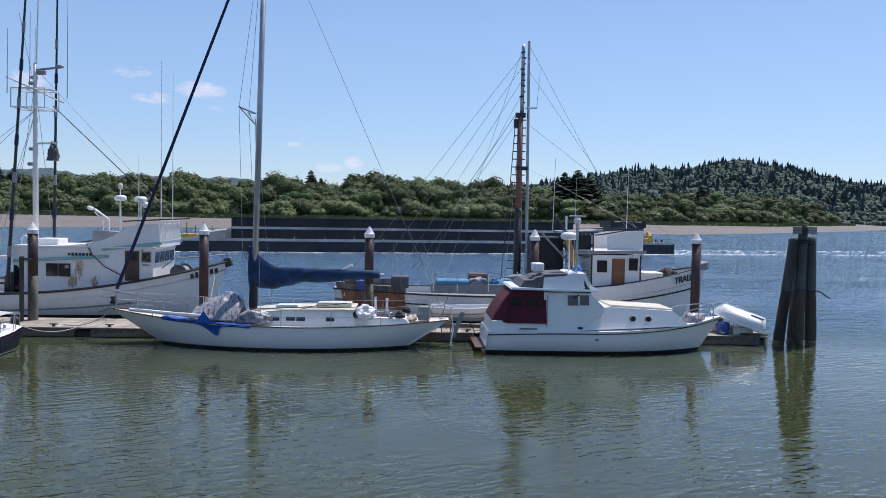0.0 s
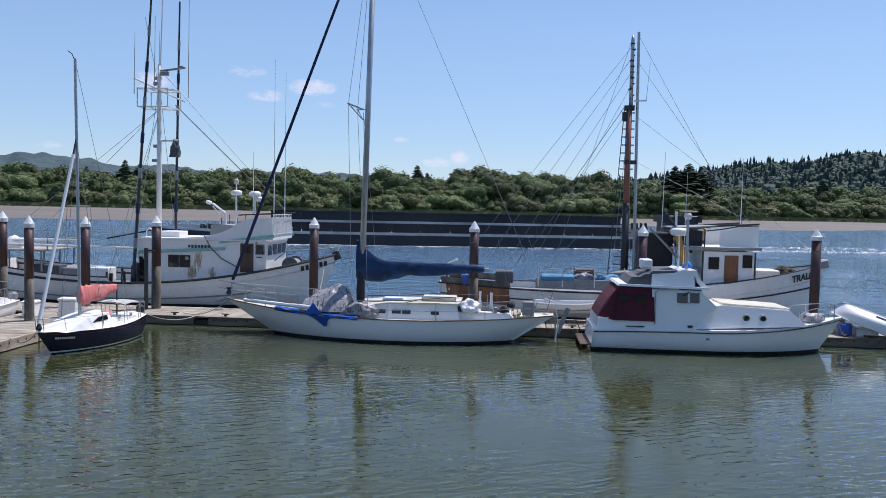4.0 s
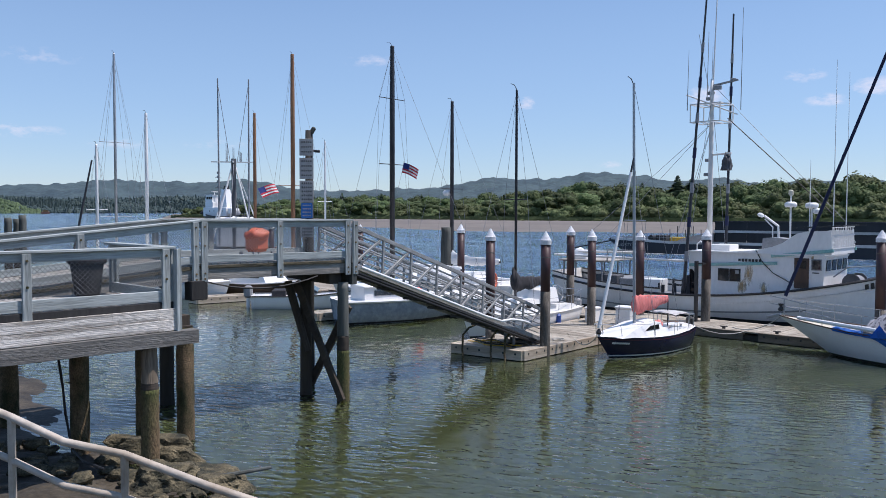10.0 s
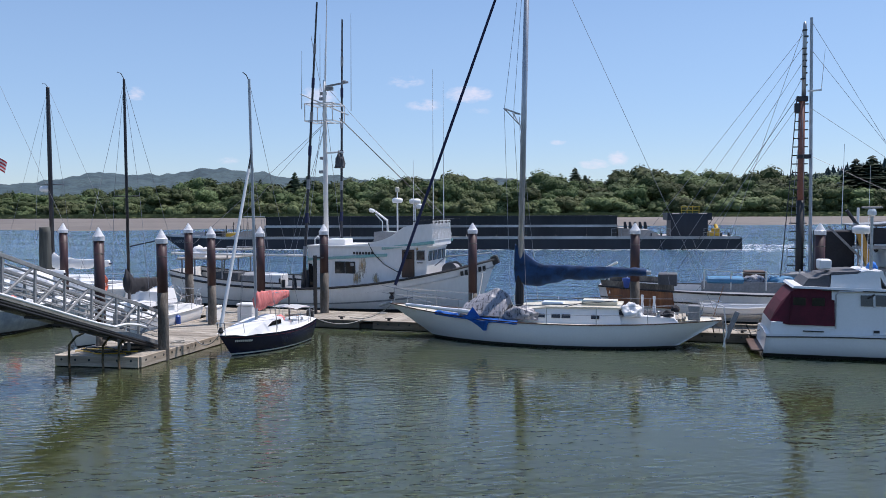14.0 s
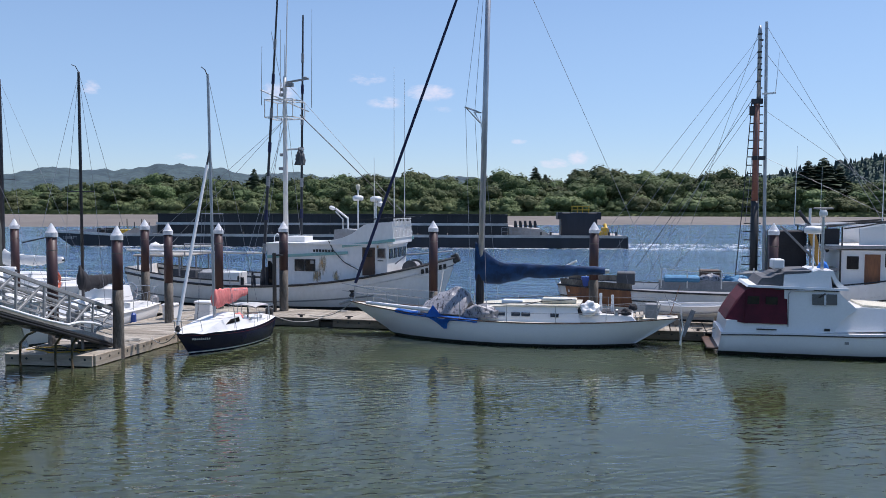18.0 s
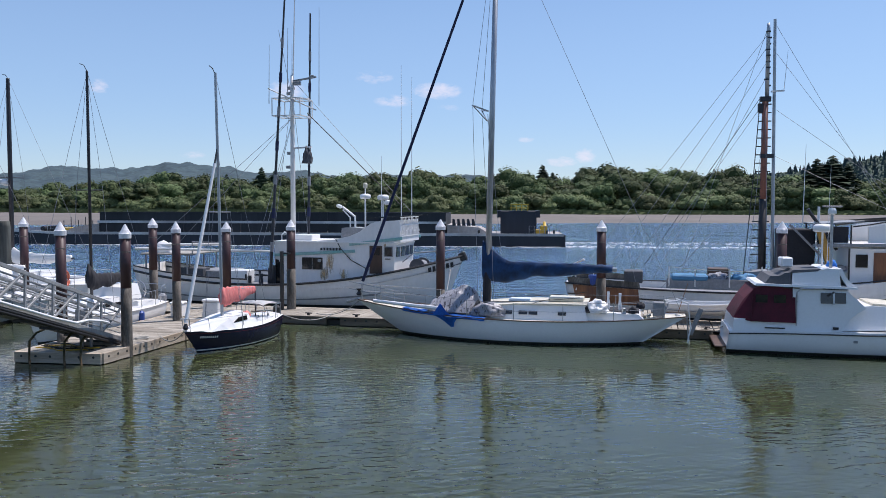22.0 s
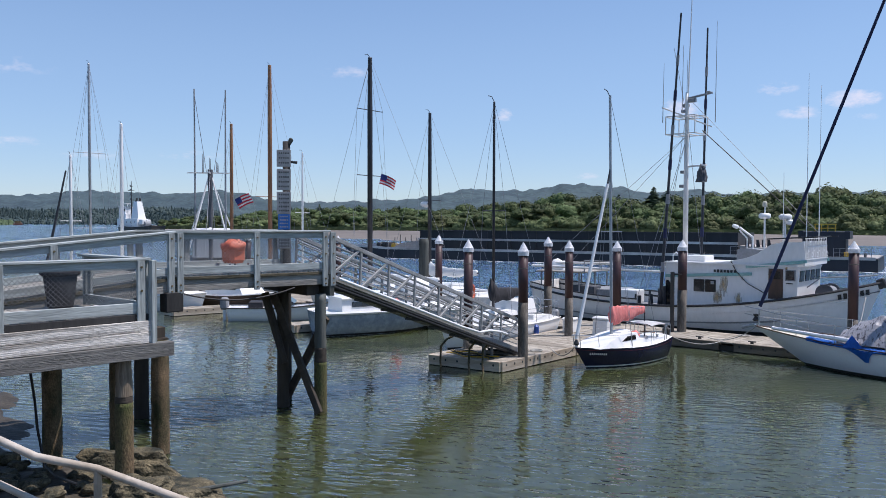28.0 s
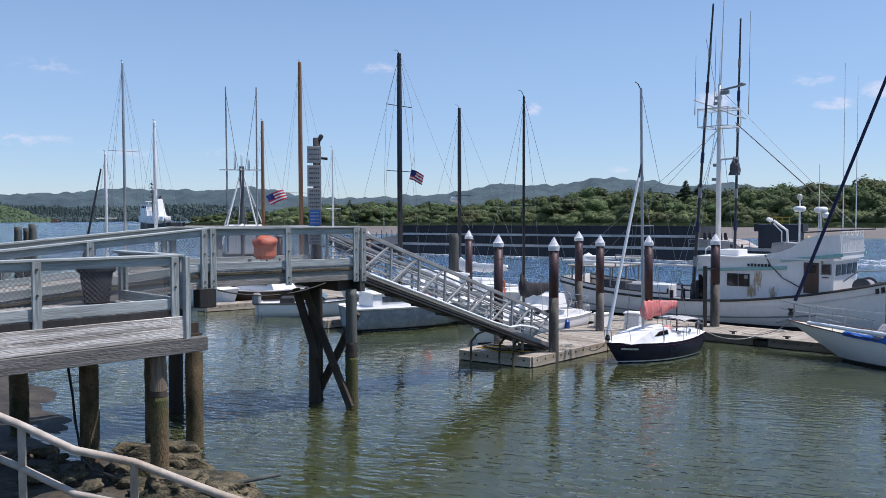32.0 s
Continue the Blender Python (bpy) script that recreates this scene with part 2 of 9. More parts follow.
MUD = mat("wet_shore_mud", (0.085, 0.070, 0.048), 0.75, col2=(0.022, 0.018, 0.012), scale=5, grain=40, bump=0.8, tone=0.3)
FLAT = mat("tidal_mud_flat", (0.185, 0.160, 0.134), 0.8, col2=(0.130, 0.112, 0.094), scale=0.1, grain=1.5, bump=0.2)
MARSH = mat("marsh_grass", (0.13, 0.15, 0.045), 0.9, col2=(0.08, 0.10, 0.035), scale=0.4, grain=6, bump=0.5)
BARGE = mat("black_barge_steel", (0.022, 0.025, 0.036), 0.5, col2=(0.010, 0.012, 0.018), scale=0.7, grain=8, stretch=(1, 1, 0.2), bump=0.1)
BARGE_DK = mat("scraped_black_coaming_steel", (0.030, 0.028, 0.030), 0.6, col2=(0.012, 0.012, 0.014), scale=0.8, grain=10, stretch=(1, 1, 0.15), bump=0.15, stain=1.0)
BARGE_DECK = mat("grey_barge_deck_steel", (0.46, 0.43, 0.40), 0.8, col2=(0.30, 0.27, 0.24), scale=1.0, grain=10)
LEDGE = mat("worn_white_ledge_paint", (0.68, 0.66, 0.62), 0.7, col2=(0.34, 0.31, 0.28), scale=1.2, grain=8, stretch=(0.5, 1, 1), stain=0.5)
YELLOW = mat("machine_yellow_paint", (0.60, 0.40, 0.02), 0.5, col2=(0.45, 0.28, 0.03))
FOAM = mat("wake_foam", (0.80, 0.83, 0.84), 0.9, scale=4, bump=0.4)
SIGNW = mat("white_sign_sheet", (0.40, 0.40, 0.385), 0.55, bump=0.03)
SIGNB = mat("blue_sign_sheet", (0.02, 0.16, 0.50), 0.5, bump=0.02)
SIGNT = mat("dark_sign_print", (0.09, 0.09, 0.09), 0.6, bump=0)
FLAGR = mat("flag_red", (0.55, 0.03, 0.05), 0.8)
FLAGW = mat("flag_white", (0.75, 0.75, 0.75), 0.8)
FLAGB = mat("flag_blue", (0.02, 0.04, 0.20), 0.8)
BARK = mat("tree_bark", (0.10, 0.08, 0.06), 0.9, bump=0.5)


def leaves(name, a, b, c):
    """Foliage with tone by clump and by tree."""
    m = bpy.data.materials.new(name)
    m.use_nodes = True
    n, l = m.node_tree.nodes, m.node_tree.links
    p = n["Principled BSDF"]
    g, info = n.new("ShaderNodeNewGeometry"), n.new("ShaderNodeObjectInfo")
    r = n.new("ShaderNodeValToRGB")
    r.color_ramp.elements[0].color, r.color_ramp.elements[1].color = (*a, 1), (*c, 1)
    e = r.color_ramp.elements.new(0.55)
    e.color = (*b, 1)
    l.new(g.outputs["Random Per Island"], r.inputs[0])
    h = n.new("ShaderNodeHueSaturation")
    mr = n.new("ShaderNodeMapRange")
    mr.inputs["To Min"].default_value, mr.inputs["To Max"].default_value = 0.6, 1.3
    l.new(info.outputs["Random"], mr.inputs["Value"])
    l.new(mr.outputs[0], h.inputs["Value"])
    hu = n.new("ShaderNodeMapRange")
    hu.inputs["To Min"].default_value, hu.inputs["To Max"].default_value = 0.485, 0.52
    l.new(info.outputs["Random"], hu.inputs["Value"])
    l.new(hu.outputs[0], h.inputs["Hue"])
    l.new(r.outputs[0], h.inputs["Color"])
    l.new(h.outputs[0], p.inputs["Base Color"])
    p.inputs["Roughness"].default_value = 0.7
    p.inputs["Specular IOR Level"].default_value = 0.2
    return m


LEAF = leaves("alder_foliage", (0.050, 0.074, 0.026), (0.076, 0.104, 0.037), (0.118, 0.148, 0.056))
SHRUB = leaves("willow_shrub_foliage", (0.082, 0.106, 0.040), (0.112, 0.138, 0.054), (0.160, 0.184, 0.078))
SPRUCE = leaves("spruce_foliage", (0.022, 0.040, 0.024), (0.036, 0.060, 0.034), (0.055, 0.085, 0.042))
# Blue distance haze is mixed into HILLTREE, HILLLEAF, FARTREE, HILLGROUND and FARHILL.
HILLTREE = leaves("hazed_hill_conifer_foliage", (0.026, 0.046, 0.048), (0.036, 0.060, 0.058), (0.050, 0.078, 0.068))
HILLLEAF = leaves("hazed_hill_broadleaf_foliage", (0.042, 0.070, 0.054), (0.060, 0.094, 0.066), (0.084, 0.122, 0.080))
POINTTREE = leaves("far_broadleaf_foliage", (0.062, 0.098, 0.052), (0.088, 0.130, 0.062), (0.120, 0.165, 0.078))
FARTREE = leaves("hazed_far_shore_foliage", (0.046, 0.078, 0.084), (0.062, 0.096, 0.096), (0.086, 0.122, 0.108))
HILLGROUND = mat("hazed_wooded_hillside", (0.055, 0.085, 0.072), 0.95, col2=(0.036, 0.060, 0.054), scale=0.12, grain=0.8, bump=0.4)
FARHILL = mat("hazed_distant_range", (0.050, 0.082, 0.088), 0.95, col2=(0.028, 0.052, 0.064), scale=0.05, grain=0.35, bump=0.8, stain=1.0, tone=0.35)


def water_material():
    m = bpy.data.materials.new("river_water")
    m.use_nodes = True
    n, l = m.node_tree.nodes, m.node_tree.links
    b = n["Principled BSDF"]
    tc = n.new("ShaderNodeTexCoord")
    sp = n.new("ShaderNodeSeparateXYZ")
    l.new(tc.outputs["Object"], sp.inputs[0])

    def noise_at(scale, stretch, rot, detail=3, rough=0.5):
        mp, t = n.new("ShaderNodeMapping"), n.new("ShaderNodeTexNoise")
        mp.inputs["Scale"].default_value, mp.inputs["Rotation"].default_value = stretch, (0, 0, rot)
        t.inputs["Scale"].default_value, t.inputs["Detail"].default_value, t.inputs["Roughness"].default_value = scale, detail, rough
        l.new(tc.outputs["Object"], mp.inputs[0])
        l.new(mp.outputs[0], t.inputs["Vector"])
        return t.outputs[0]

    ripple = noise_at(2.6, (1, 2.2, 1), radians(-22), 1, 0.5)
    swell = noise_at(0.45, (1, 1.8, 1), radians(-10), 2)
    chop = noise_at(1.5, (1, 1.8, 1), radians(12), 4, 0.6)
    river = noise_at(0.38, (1, 2.6, 1), radians(10), 5, 0.62)
    gust = noise_at(0.12, (1, 1.6, 1), radians(8), 3)
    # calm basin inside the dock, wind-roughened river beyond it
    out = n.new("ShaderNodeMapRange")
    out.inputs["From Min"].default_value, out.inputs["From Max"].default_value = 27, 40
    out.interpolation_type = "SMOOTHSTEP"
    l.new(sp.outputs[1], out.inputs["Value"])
    gr = n.new("ShaderNodeMapRange")
    gr.inputs["From Min"].default_value, gr.inputs["From Max"].default_value = 0.35, 0.65
    gr.inputs["To Min"].default_value, gr.inputs["To Max"].default_value = 0.35, 2.2
    l.new(gust, gr.inputs["Value"])

    lee = n.new("ShaderNodeMapRange")
    lee.inputs["From Min"].default_value, lee.inputs["From Max"].default_value = 11, 19
    lee.inputs["To Min"].default_value, lee.inputs["To Max"].default_value = 1.75, 0.7
    l.new(sp.outputs[1], lee.inputs["Value"])

    def calc(op, x, y):
        k = n.new("ShaderNodeMath")
        k.operation = op
        for i, v in enumerate((x, y)):
            if isinstance(v, (int, float)):
                k.inputs[i].default_value = v
            else:
                l.new(v, k.inputs[i])
        return k.outputs[0]

    # the open basin west of the gangway lies in the wind
    west = n.new("ShaderNodeMapRange")
    west.inputs["From Min"].default_value, west.inputs["From Max"].default_value = -19, -9
    west.inputs["To Min"].default_value, west.inputs["To Max"].default_value = 0.95, 0.4
    l.new(sp.outputs[0], west.inputs["Value"])
    wind = calc("MULTIPLY", gr.outputs[0], calc("MAXIMUM", lee.outputs[0], west.outputs[0]))
    # long low wavelets, crests running up to the right of the dock
    turn, lines = n.new("ShaderNodeMapping"), n.new("ShaderNodeTexNoise")
    turn.vector_type = "TEXTURE"
    turn.inputs["Rotation"].default_value, turn.inputs["Scale"].default_value = (0, 0, radians(30)), (1, 0.22, 1)
    lines.inputs["Scale"].default_value, lines.inputs["Detail"].default_value, lines.inputs["Roughness"].default_value = 1.15, 1.2, 0.5
    l.new(tc.outputs["Object"], turn.inputs[0])
    l.new(turn.outputs[0], lines.inputs["Vector"])
    inner = calc("ADD", calc("MULTIPLY", lines.outputs[0], calc("MULTIPLY", wind, 0.0135)), calc("MULTIPLY", ripple, calc("MULTIPLY", wind, 0.0085)))
    inner = calc("ADD", inner, calc("MULTIPLY", swell, 0.014))
    waves = calc("ADD", calc("MULTIPLY", chop, 0.14), calc("MULTIPLY", river, 0.34))
    height = calc("ADD", inner, calc("MULTIPLY", waves, out.outputs[0]))
    bp = n.new("ShaderNodeBump")
    bp.inputs["Strength"].default_value, bp.inputs["Distance"].default_value = 1.0, 1.0
    l.new(height, bp.inputs["Height"])
    l.new(bp.outputs[0], b.inputs["Normal"])
    # basin keeps silt olive; the river's base colour has reflected sky blue painted in
    silt_and_sky = n.new("ShaderNodeMix")
    silt_and_sky.data_type = "RGBA"
    silt_and_sky.inputs[6].default_value, silt_and_sky.inputs[7].default_value = (0.048, 0.057, 0.023, 1), (0.074, 0.140, 0.214, 1)
    l.new(out.outputs[0], silt_and_sky.inputs[0])
    l.new(silt_and_sky.outputs[2], b.inputs["Base Color"])
    # wind streaks on the open river
    streaks = noise_at(0.02, (1, 7, 1), radians(6), 4, 0.6)
    sr = n.new("ShaderNodeMapRange")
    sr.inputs["From Min"].default_value, sr.inputs["From Max"].default_value = 0.35, 0.65
    sr.inputs["To Min"].default_value, sr.inputs["To Max"].default_value = 0.02, 0.12
    l.new(streaks, sr.inputs["Value"])
    l.new(calc("ADD", 0.018, calc("MULTIPLY", out.outputs[0], sr.outputs[0])), b.inputs["Roughness"])
    b.inputs["IOR"].default_value = 1.333
    # silt scatters light some way under the surface
    b.inputs["Subsurface Weight"].default_value, b.inputs["Subsurface Scale"].default_value = 1.0, 1.0
    b.inputs["Subsurface Radius"].default_value = (2.2, 2.4, 1.4)
    b.inputs["Specular IOR Level"].default_value = 0.7
    return m


def stain(name, col, col2, cut=0.42):
    """A thin ragged stain: opaque patches on nothing, running downwards."""
    m = mat(name, col, 0.85, col2=col2, scale=14, bump=0)
    n, l = m.node_tree.nodes, m.node_tree.links
    tc, mp, t, r = n.new("ShaderNodeTexCoord"), n.new("ShaderNodeMapping"), n.new("ShaderNodeTexNoise"), n.new("ShaderNodeMapRange")
    mp.inputs["Scale"].default_value = (9, 9, 1.6)
    t.inputs["Scale"].default_value, t.inputs["Detail"].default_value, t.inputs["Roughness"].default_value = 1.6, 5, 0.65
    g = n.new("ShaderNodeTexGradient")
    g.gradient_type = "SPHERICAL"
    gm = n.new("ShaderNodeMapping")
    gm.vector_type = "POINT"
    gm.inputs["Location"].default_value, gm.inputs["Scale"].default_value = (-1, 0, -1), (2, 0, 2)
    l.new(tc.outputs["Generated"], gm.inputs[0])
    l.new(gm.outputs[0], g.inputs[0])
    l.new(tc.outputs["Object"], mp.inputs[0])
    l.new(mp.outputs[0], t.inputs["Vector"])
    k = n.new("ShaderNodeMath")
    k.operation = "MULTIPLY_ADD"
    l.new(g.outputs["Fac"], k.inputs[0])
    k.inputs[1].default_value = 0.55
    l.new(t.outputs[0], k.inputs[2])
    r.inputs["From Min"].default_value, r.inputs["From Max"].default_value, r.inputs["To Max"].default_value = cut + 0.13, cut + 0.5, 0.6
    l.new(k.outputs[0], r.inputs["Value"])
    l.new(r.outputs[0], n["Principled BSDF"].inputs["Alpha"])
    return m


RUST = stain("rust_stain", (0.50, 0.30, 0.11), (0.62, 0.50, 0.32), 0.52)
WATER = water_material()


# ---- mesh helpers ----
def part(name, bm, material, parent=None, label="", smooth=False, m=None):
    """Links bm as one mesh object, under a thing or a part."""
    if isinstance(bm, tuple):
        own, bm = bm
        m = own if m is None else m @ own
    me = bpy.data.meshes.new(name)
    bm.to_mesh(me)
    bm.free()
    if smooth:
        for p in me.polygons:
            p.use_smooth = True
    me.materials.append(material)
    return meshed(name, me, parent, label, m)


def meshed(name, me, parent=None, label="", m=None):
    ob = new(name, me)
    if parent is not None:
        ob.parent = parent
    if m is not None:
        ob.matrix_basis = m
    if label:
        ob["label"] = label
    return ob


def split(name, bm, material, parent=None, label="", smooth=False, m=None):
    """As part, with each loose piece of bm an object of its own."""
    bm.verts.index_update()
    seen = set()
    for v0 in bm.verts:
        if v0.index in seen:
            continue
        stack, piece = [v0], []
        seen.add(v0.index)
        while stack:
            v = stack.pop()
            piece.append(v)
            for e in v.link_edges:
                w = e.other_vert(v)
                if w.index not in seen:
                    seen.add(w.index)
                    stack.append(w)
        one = bmesh.new()
        at = {v.index: one.verts.new(v.co) for v in piece}
        for f in {f for v in piece for f in v.link_faces}:
            one.faces.new([at[v.index] for v in f.verts])
        ob = part(name, one, material, parent, label, smooth, m)
    bm.free()
    return ob


def thing(name, label, category, m, group="", kind=""):
    ob = new(name)
    ob.matrix_basis = m
    return tagged(ob, label, category, group, kind)


def B():
    return bmesh.new()


def box(bm, x, y, z, sx, sy, sz, rx=0, ry=0, rz=0, bevel=0.0):
    """A block centred at x, y, z."""
    r = bmesh.ops.create_cube(bm, size=1, matrix=pose(x, y, z, rx, ry, rz) @ Matrix.Diagonal((sx, sy, sz, 1)))
    if bevel:
        e = {e for v in r["verts"] for e in v.link_edges}
        bmesh.ops.bevel(bm, geom=list(e), offset=bevel, segments=1, affect="EDGES")
    return bm


def beam(bm, p, q, w, h):
    """A bar of w by h from p to q, h upwards."""
    p, q = Vector(p), Vector(q)
    d = q - p
    m = Matrix.Translation((p + q) / 2) @ d.to_track_quat("X", "Z").to_matrix().to_4x4() @ Matrix.Diagonal((d.length, w, h, 1))
    bmesh.ops.create_cube(bm, size=1, matrix=m)
    return bm


def bar(p, q, w, h, bevel=0.006):
    """As beam, for a part of its own whose x runs along its length."""
    p, q = Vector(p), Vector(q)
    d = q - p
    return Matrix.Translation((p + q) / 2) @ d.to_track_quat("X", "Z").to_matrix().to_4x4(), box(B(), 0, 0, 0, d.length, w, h, bevel=bevel)


def tube(bm, p, q, r, r2=None, seg=8):
    p, q = Vector(p), Vector(q)
    d = q - p
    m = Matrix.Translation((p + q) / 2) @ d.to_track_quat("Z", "Y").to_matrix().to_4x4()
    bmesh.ops.create_cone(bm, cap_ends=True, segments=seg, radius1=r, radius2=r if r2 is None else r2, depth=d.length, matrix=m)
    return bm


def pipe(bm, pts, r, seg=6):
    """A round bar along a line of points, in one skin."""
    pts = [Vector(p) for p in pts]
    rings = []
    for i, p in enumerate(pts):
        d = (pts[min(i + 1, len(pts) - 1)] - pts[max(i - 1, 0)]).normalized()
        q = d.to_track_quat("Z", "Y").to_matrix()
        rings.append([bm.verts.new(p + q @ Vector((r * math.cos(a), r * math.sin(a), 0))) for a in (2 * math.pi * k / seg for k in range(seg))])
    for a, b in zip(rings, rings[1:]):
        for k in range(seg):
            bm.faces.new((a[k], a[(k + 1) % seg], b[(k + 1) % seg], b[k]))
    bm.faces.new(list(reversed(rings[0])))
    bm.faces.new(rings[-1])
    return bm


def sag(p, q, drop, n=10):
    p, q = Vector(p), Vector(q)
    return [p.lerp(q, k / n) - Vector((0, 0, 4 * drop * (k / n) * (1 - k / n))) for k in range(n + 1)]


def lathe(bm, prof, seg=14, x=0, y=0):
    """Turns a profile of (radius, z) about the upright at x, y."""
    rings = [[bm.verts.new((x + r * math.cos(2 * math.pi * k / seg), y + r * math.sin(2 * math.pi * k / seg), z)) for k in range(seg)] for r, z in prof]
    for a, b in zip(rings, rings[1:]):
        for k in range(seg):
            bm.faces.new((a[k], a[(k + 1) % seg], b[(k + 1) % seg], b[k]))
    bm.faces.new(list(reversed(rings[0])))
    bm.faces.new(rings[-1])
    return bm


def prism(bm, pts, y0, y1):
    """The outline pts in x and z, from y0 to y1."""
    a = [bm.verts.new((x, y0, z)) for x, z in pts]
    b = [bm.verts.new((x, y1, z)) for x, z in pts]
    n = len(pts)
    for k in range(n):
        bm.faces.new((a[k], a[(k + 1) % n], b[(k + 1) % n], b[k]))
    bm.faces.new(list(reversed(a)))
    bm.faces.new(b)
    bmesh.ops.recalc_face_normals(bm, faces=bm.faces)
    return bm


def taper(bm, pts, half0, half1, z0, z1):
    """As prism across the centre line, with its half width going from half0 at z0 to half1 at z1."""
    def half(z):
        k = min(max((z - z0) / (z1 - z0), 0), 1)
        return half0 + (half1 - half0) * k
    a = [bm.verts.new((x, -half(z), z)) for x, z in pts]
    b = [bm.verts.new((x, half(z), z)) for x, z in pts]
    n = len(pts)
    for k in range(n):
        bm.faces.new((a[k], a[(k + 1) % n], b[(k + 1) % n], b[k]))
    bm.faces.new(list(reversed(a)))
    bm.faces.new(b)
    bmesh.ops.recalc_face_normals(bm, faces=bm.faces)
    return bm


class Hull:
    """A boat's shell: f runs from the stern (0) to the bow (1), v from the sheer (0) down to the keel (1). The bow points to +x."""

    def __init__(self, length, beam, sheer, keel=-0.5, bow_rake=0.8, stern_rake=0.4, transom=0.6, full=2.4, round_=2.2, flare=0.15, mid=0.42, at=0.0):
        self.at = at
        self.l, self.b, self.sheer, self.keel = length, beam, sheer, keel
        self.br, self.sr, self.tr, self.full, self.rd, self.flare, self.mid = bow_rake, stern_rake, transom, full, round_, flare, mid

    def zs(self, f):
        a, b, c = self.sheer          # stern, low point, bow
        k = self.mid
        return b + (c - b) * max(0, (f - k) / (1 - k)) ** 2 + (a - b) * max(0, (k - f) / k) ** 2

    def half(self, f):
        k = self.mid
        if f >= k:
            return self.b / 2 * max(0.0, 1 - ((f - k) / (1 - k)) ** self.full)
        return self.b / 2 * (1 - (1 - self.tr) * ((k - f) / k) ** 2)

    def pt(self, f, v, out=0.0, side=1):
        zs = self.zs(f)
        z = zs + (self.keel - zs) * v
        w = max(0.0, 1 - max(v, 0.0) ** self.rd) ** (1 / 1.7)
        g = self.flare * max(0, f - 0.5) * 2
        y = (self.half(f) + out) * w * (1 - g * v)
        x = self.at - self.l / 2 + self.l * f
        x -= self.br * v * f ** 3
        x += self.sr * v * (1 - f) ** 3
        return Vector((x + out * (f > 0.98) * 0.5, side * max(y, 0.012 if f < 1 else 0.010), z))

    def v_at(self, f, z):
        return (self.zs(f) - z) / (self.zs(f) - self.keel)

    def skin(self, bm, n=26, m=9, v0=0.0, v1=1.0, f0=0.0, f1=1.0, out=0.0, close=True, at_z=None, sides=(1, -1)):
        grid = {}
        for s in sides:
            for i in range(n + 1):
                f = f0 + (f1 - f0) * i / n
                a, b = (v0, v1) if at_z is None else (self.v_at(f, at_z[1]), self.v_at(f, at_z[0]))
                for j in range(m + 1):
                    grid[s, i, j] = bm.verts.new(self.pt(f, a + (b - a) * j / m, out, s))
        for s in sides:
            for i in range(n):
                for j in range(m):
                    q = [grid[s, i, j], grid[s, i + 1, j], grid[s, i + 1, j + 1], grid[s, i, j + 1]]
                    bm.faces.new(q if s < 0 else q[::-1])
        if close:
            for j in range(m):
                bm.faces.new((grid[1, 0, j], grid[1, 0, j + 1], grid[-1, 0, j + 1], grid[-1, 0, j]))
        return bm

    def deck(self, bm, drop=0.05, n=24, f0=0.0, f1=0.995, crown=0.05, inset=0.02):
        rows = []
        for i in range(n + 1):
            f = f0 + (f1 - f0) * i / n
            h = max(self.half(f) - inset, 0.01)
            x, z = self.at - self.l / 2 + self.l * f, self.zs(f) - drop
            rows.append([bm.verts.new((x, h * k / 2, z + crown * (1 - (k / 2) ** 2))) for k in (-2, -1, 0, 1, 2)])
        for a, b in zip(rows, rows[1:]):
            for k in range(4):
                bm.faces.new((a[k], b[k], b[k + 1], a[k + 1]))
        return bm

    def rail(self, bm, r=0.03, up=0.0, n=30, f0=0.0, f1=1.0, out=0.02):
        for s in (1, -1):
            pipe(bm, [self.pt(f0 + (f1 - f0) * i / n, 0, out, s) + Vector((0, 0, up)) for i in range(n + 1)], r, 6)
        return bm


def bars(bm, x, z, w, h, n, gap=0.35, y=0.0, depth=0.004, seed=1):
    """Unreadable lettering: n upright bars in a row, facing -y."""
    rnd = random.Random(seed)
    step = w / n
    for k in range(n):
        hh = h * rnd.uniform(0.8, 1.0)
        box(bm, x + step * (k + 0.5), y, z, step * (1 - gap), depth, hh)
    return bm

# ---- water, banks and hills ----
def sheet(name, xs, ys, height, material, label, category):
    bm = B()
    g = [[bm.verts.new((x, y, height(x, y))) for x in xs] for y in ys]
    for a, b in zip(g, g[1:]):
        for k in range(len(xs) - 1):
            bm.faces.new((a[k], a[k + 1], b[k + 1], b[k]))
    ob = part(name, bm, material, None, "", True)
    return tagged(ob, label, category, "", "structure")


def spread(a, b, n):
    return [a + (b - a) * k / n for k in range(n + 1)]


bm = B()
bmesh.ops.create_circle(bm, cap_ends=True, segments=64, radius=4500)
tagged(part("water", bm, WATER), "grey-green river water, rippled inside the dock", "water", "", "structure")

bm = B()
bmesh.ops.create_circle(bm, cap_ends=True, segments=64, radius=4600, matrix=Matrix.Translation((0, 0, -6)))
tagged(part("ground", bm, MUD), "muddy river bed under the water", "ground", "", "structure")


def polyline(pts, x):
    for (x0, y0), (x1, y1) in zip(pts, pts[1:]):
        if x <= x1:
            return y0 + (y1 - y0) * max(0, (x - x0)) / (x1 - x0)
    return pts[-1][1]


# near shore: water's edge in front of the camera, mud under the pier
SHORE = [(-60, 9.0), (-24, 8.4), (-20.6, 7.7), (-18.8, 6.8), (-17, 6.4), (-14.2, 7.3), (-12.4, 7.4), (-11.2, 6.2), (-8, 4.0), (0, 3.5), (60, 3.0)]


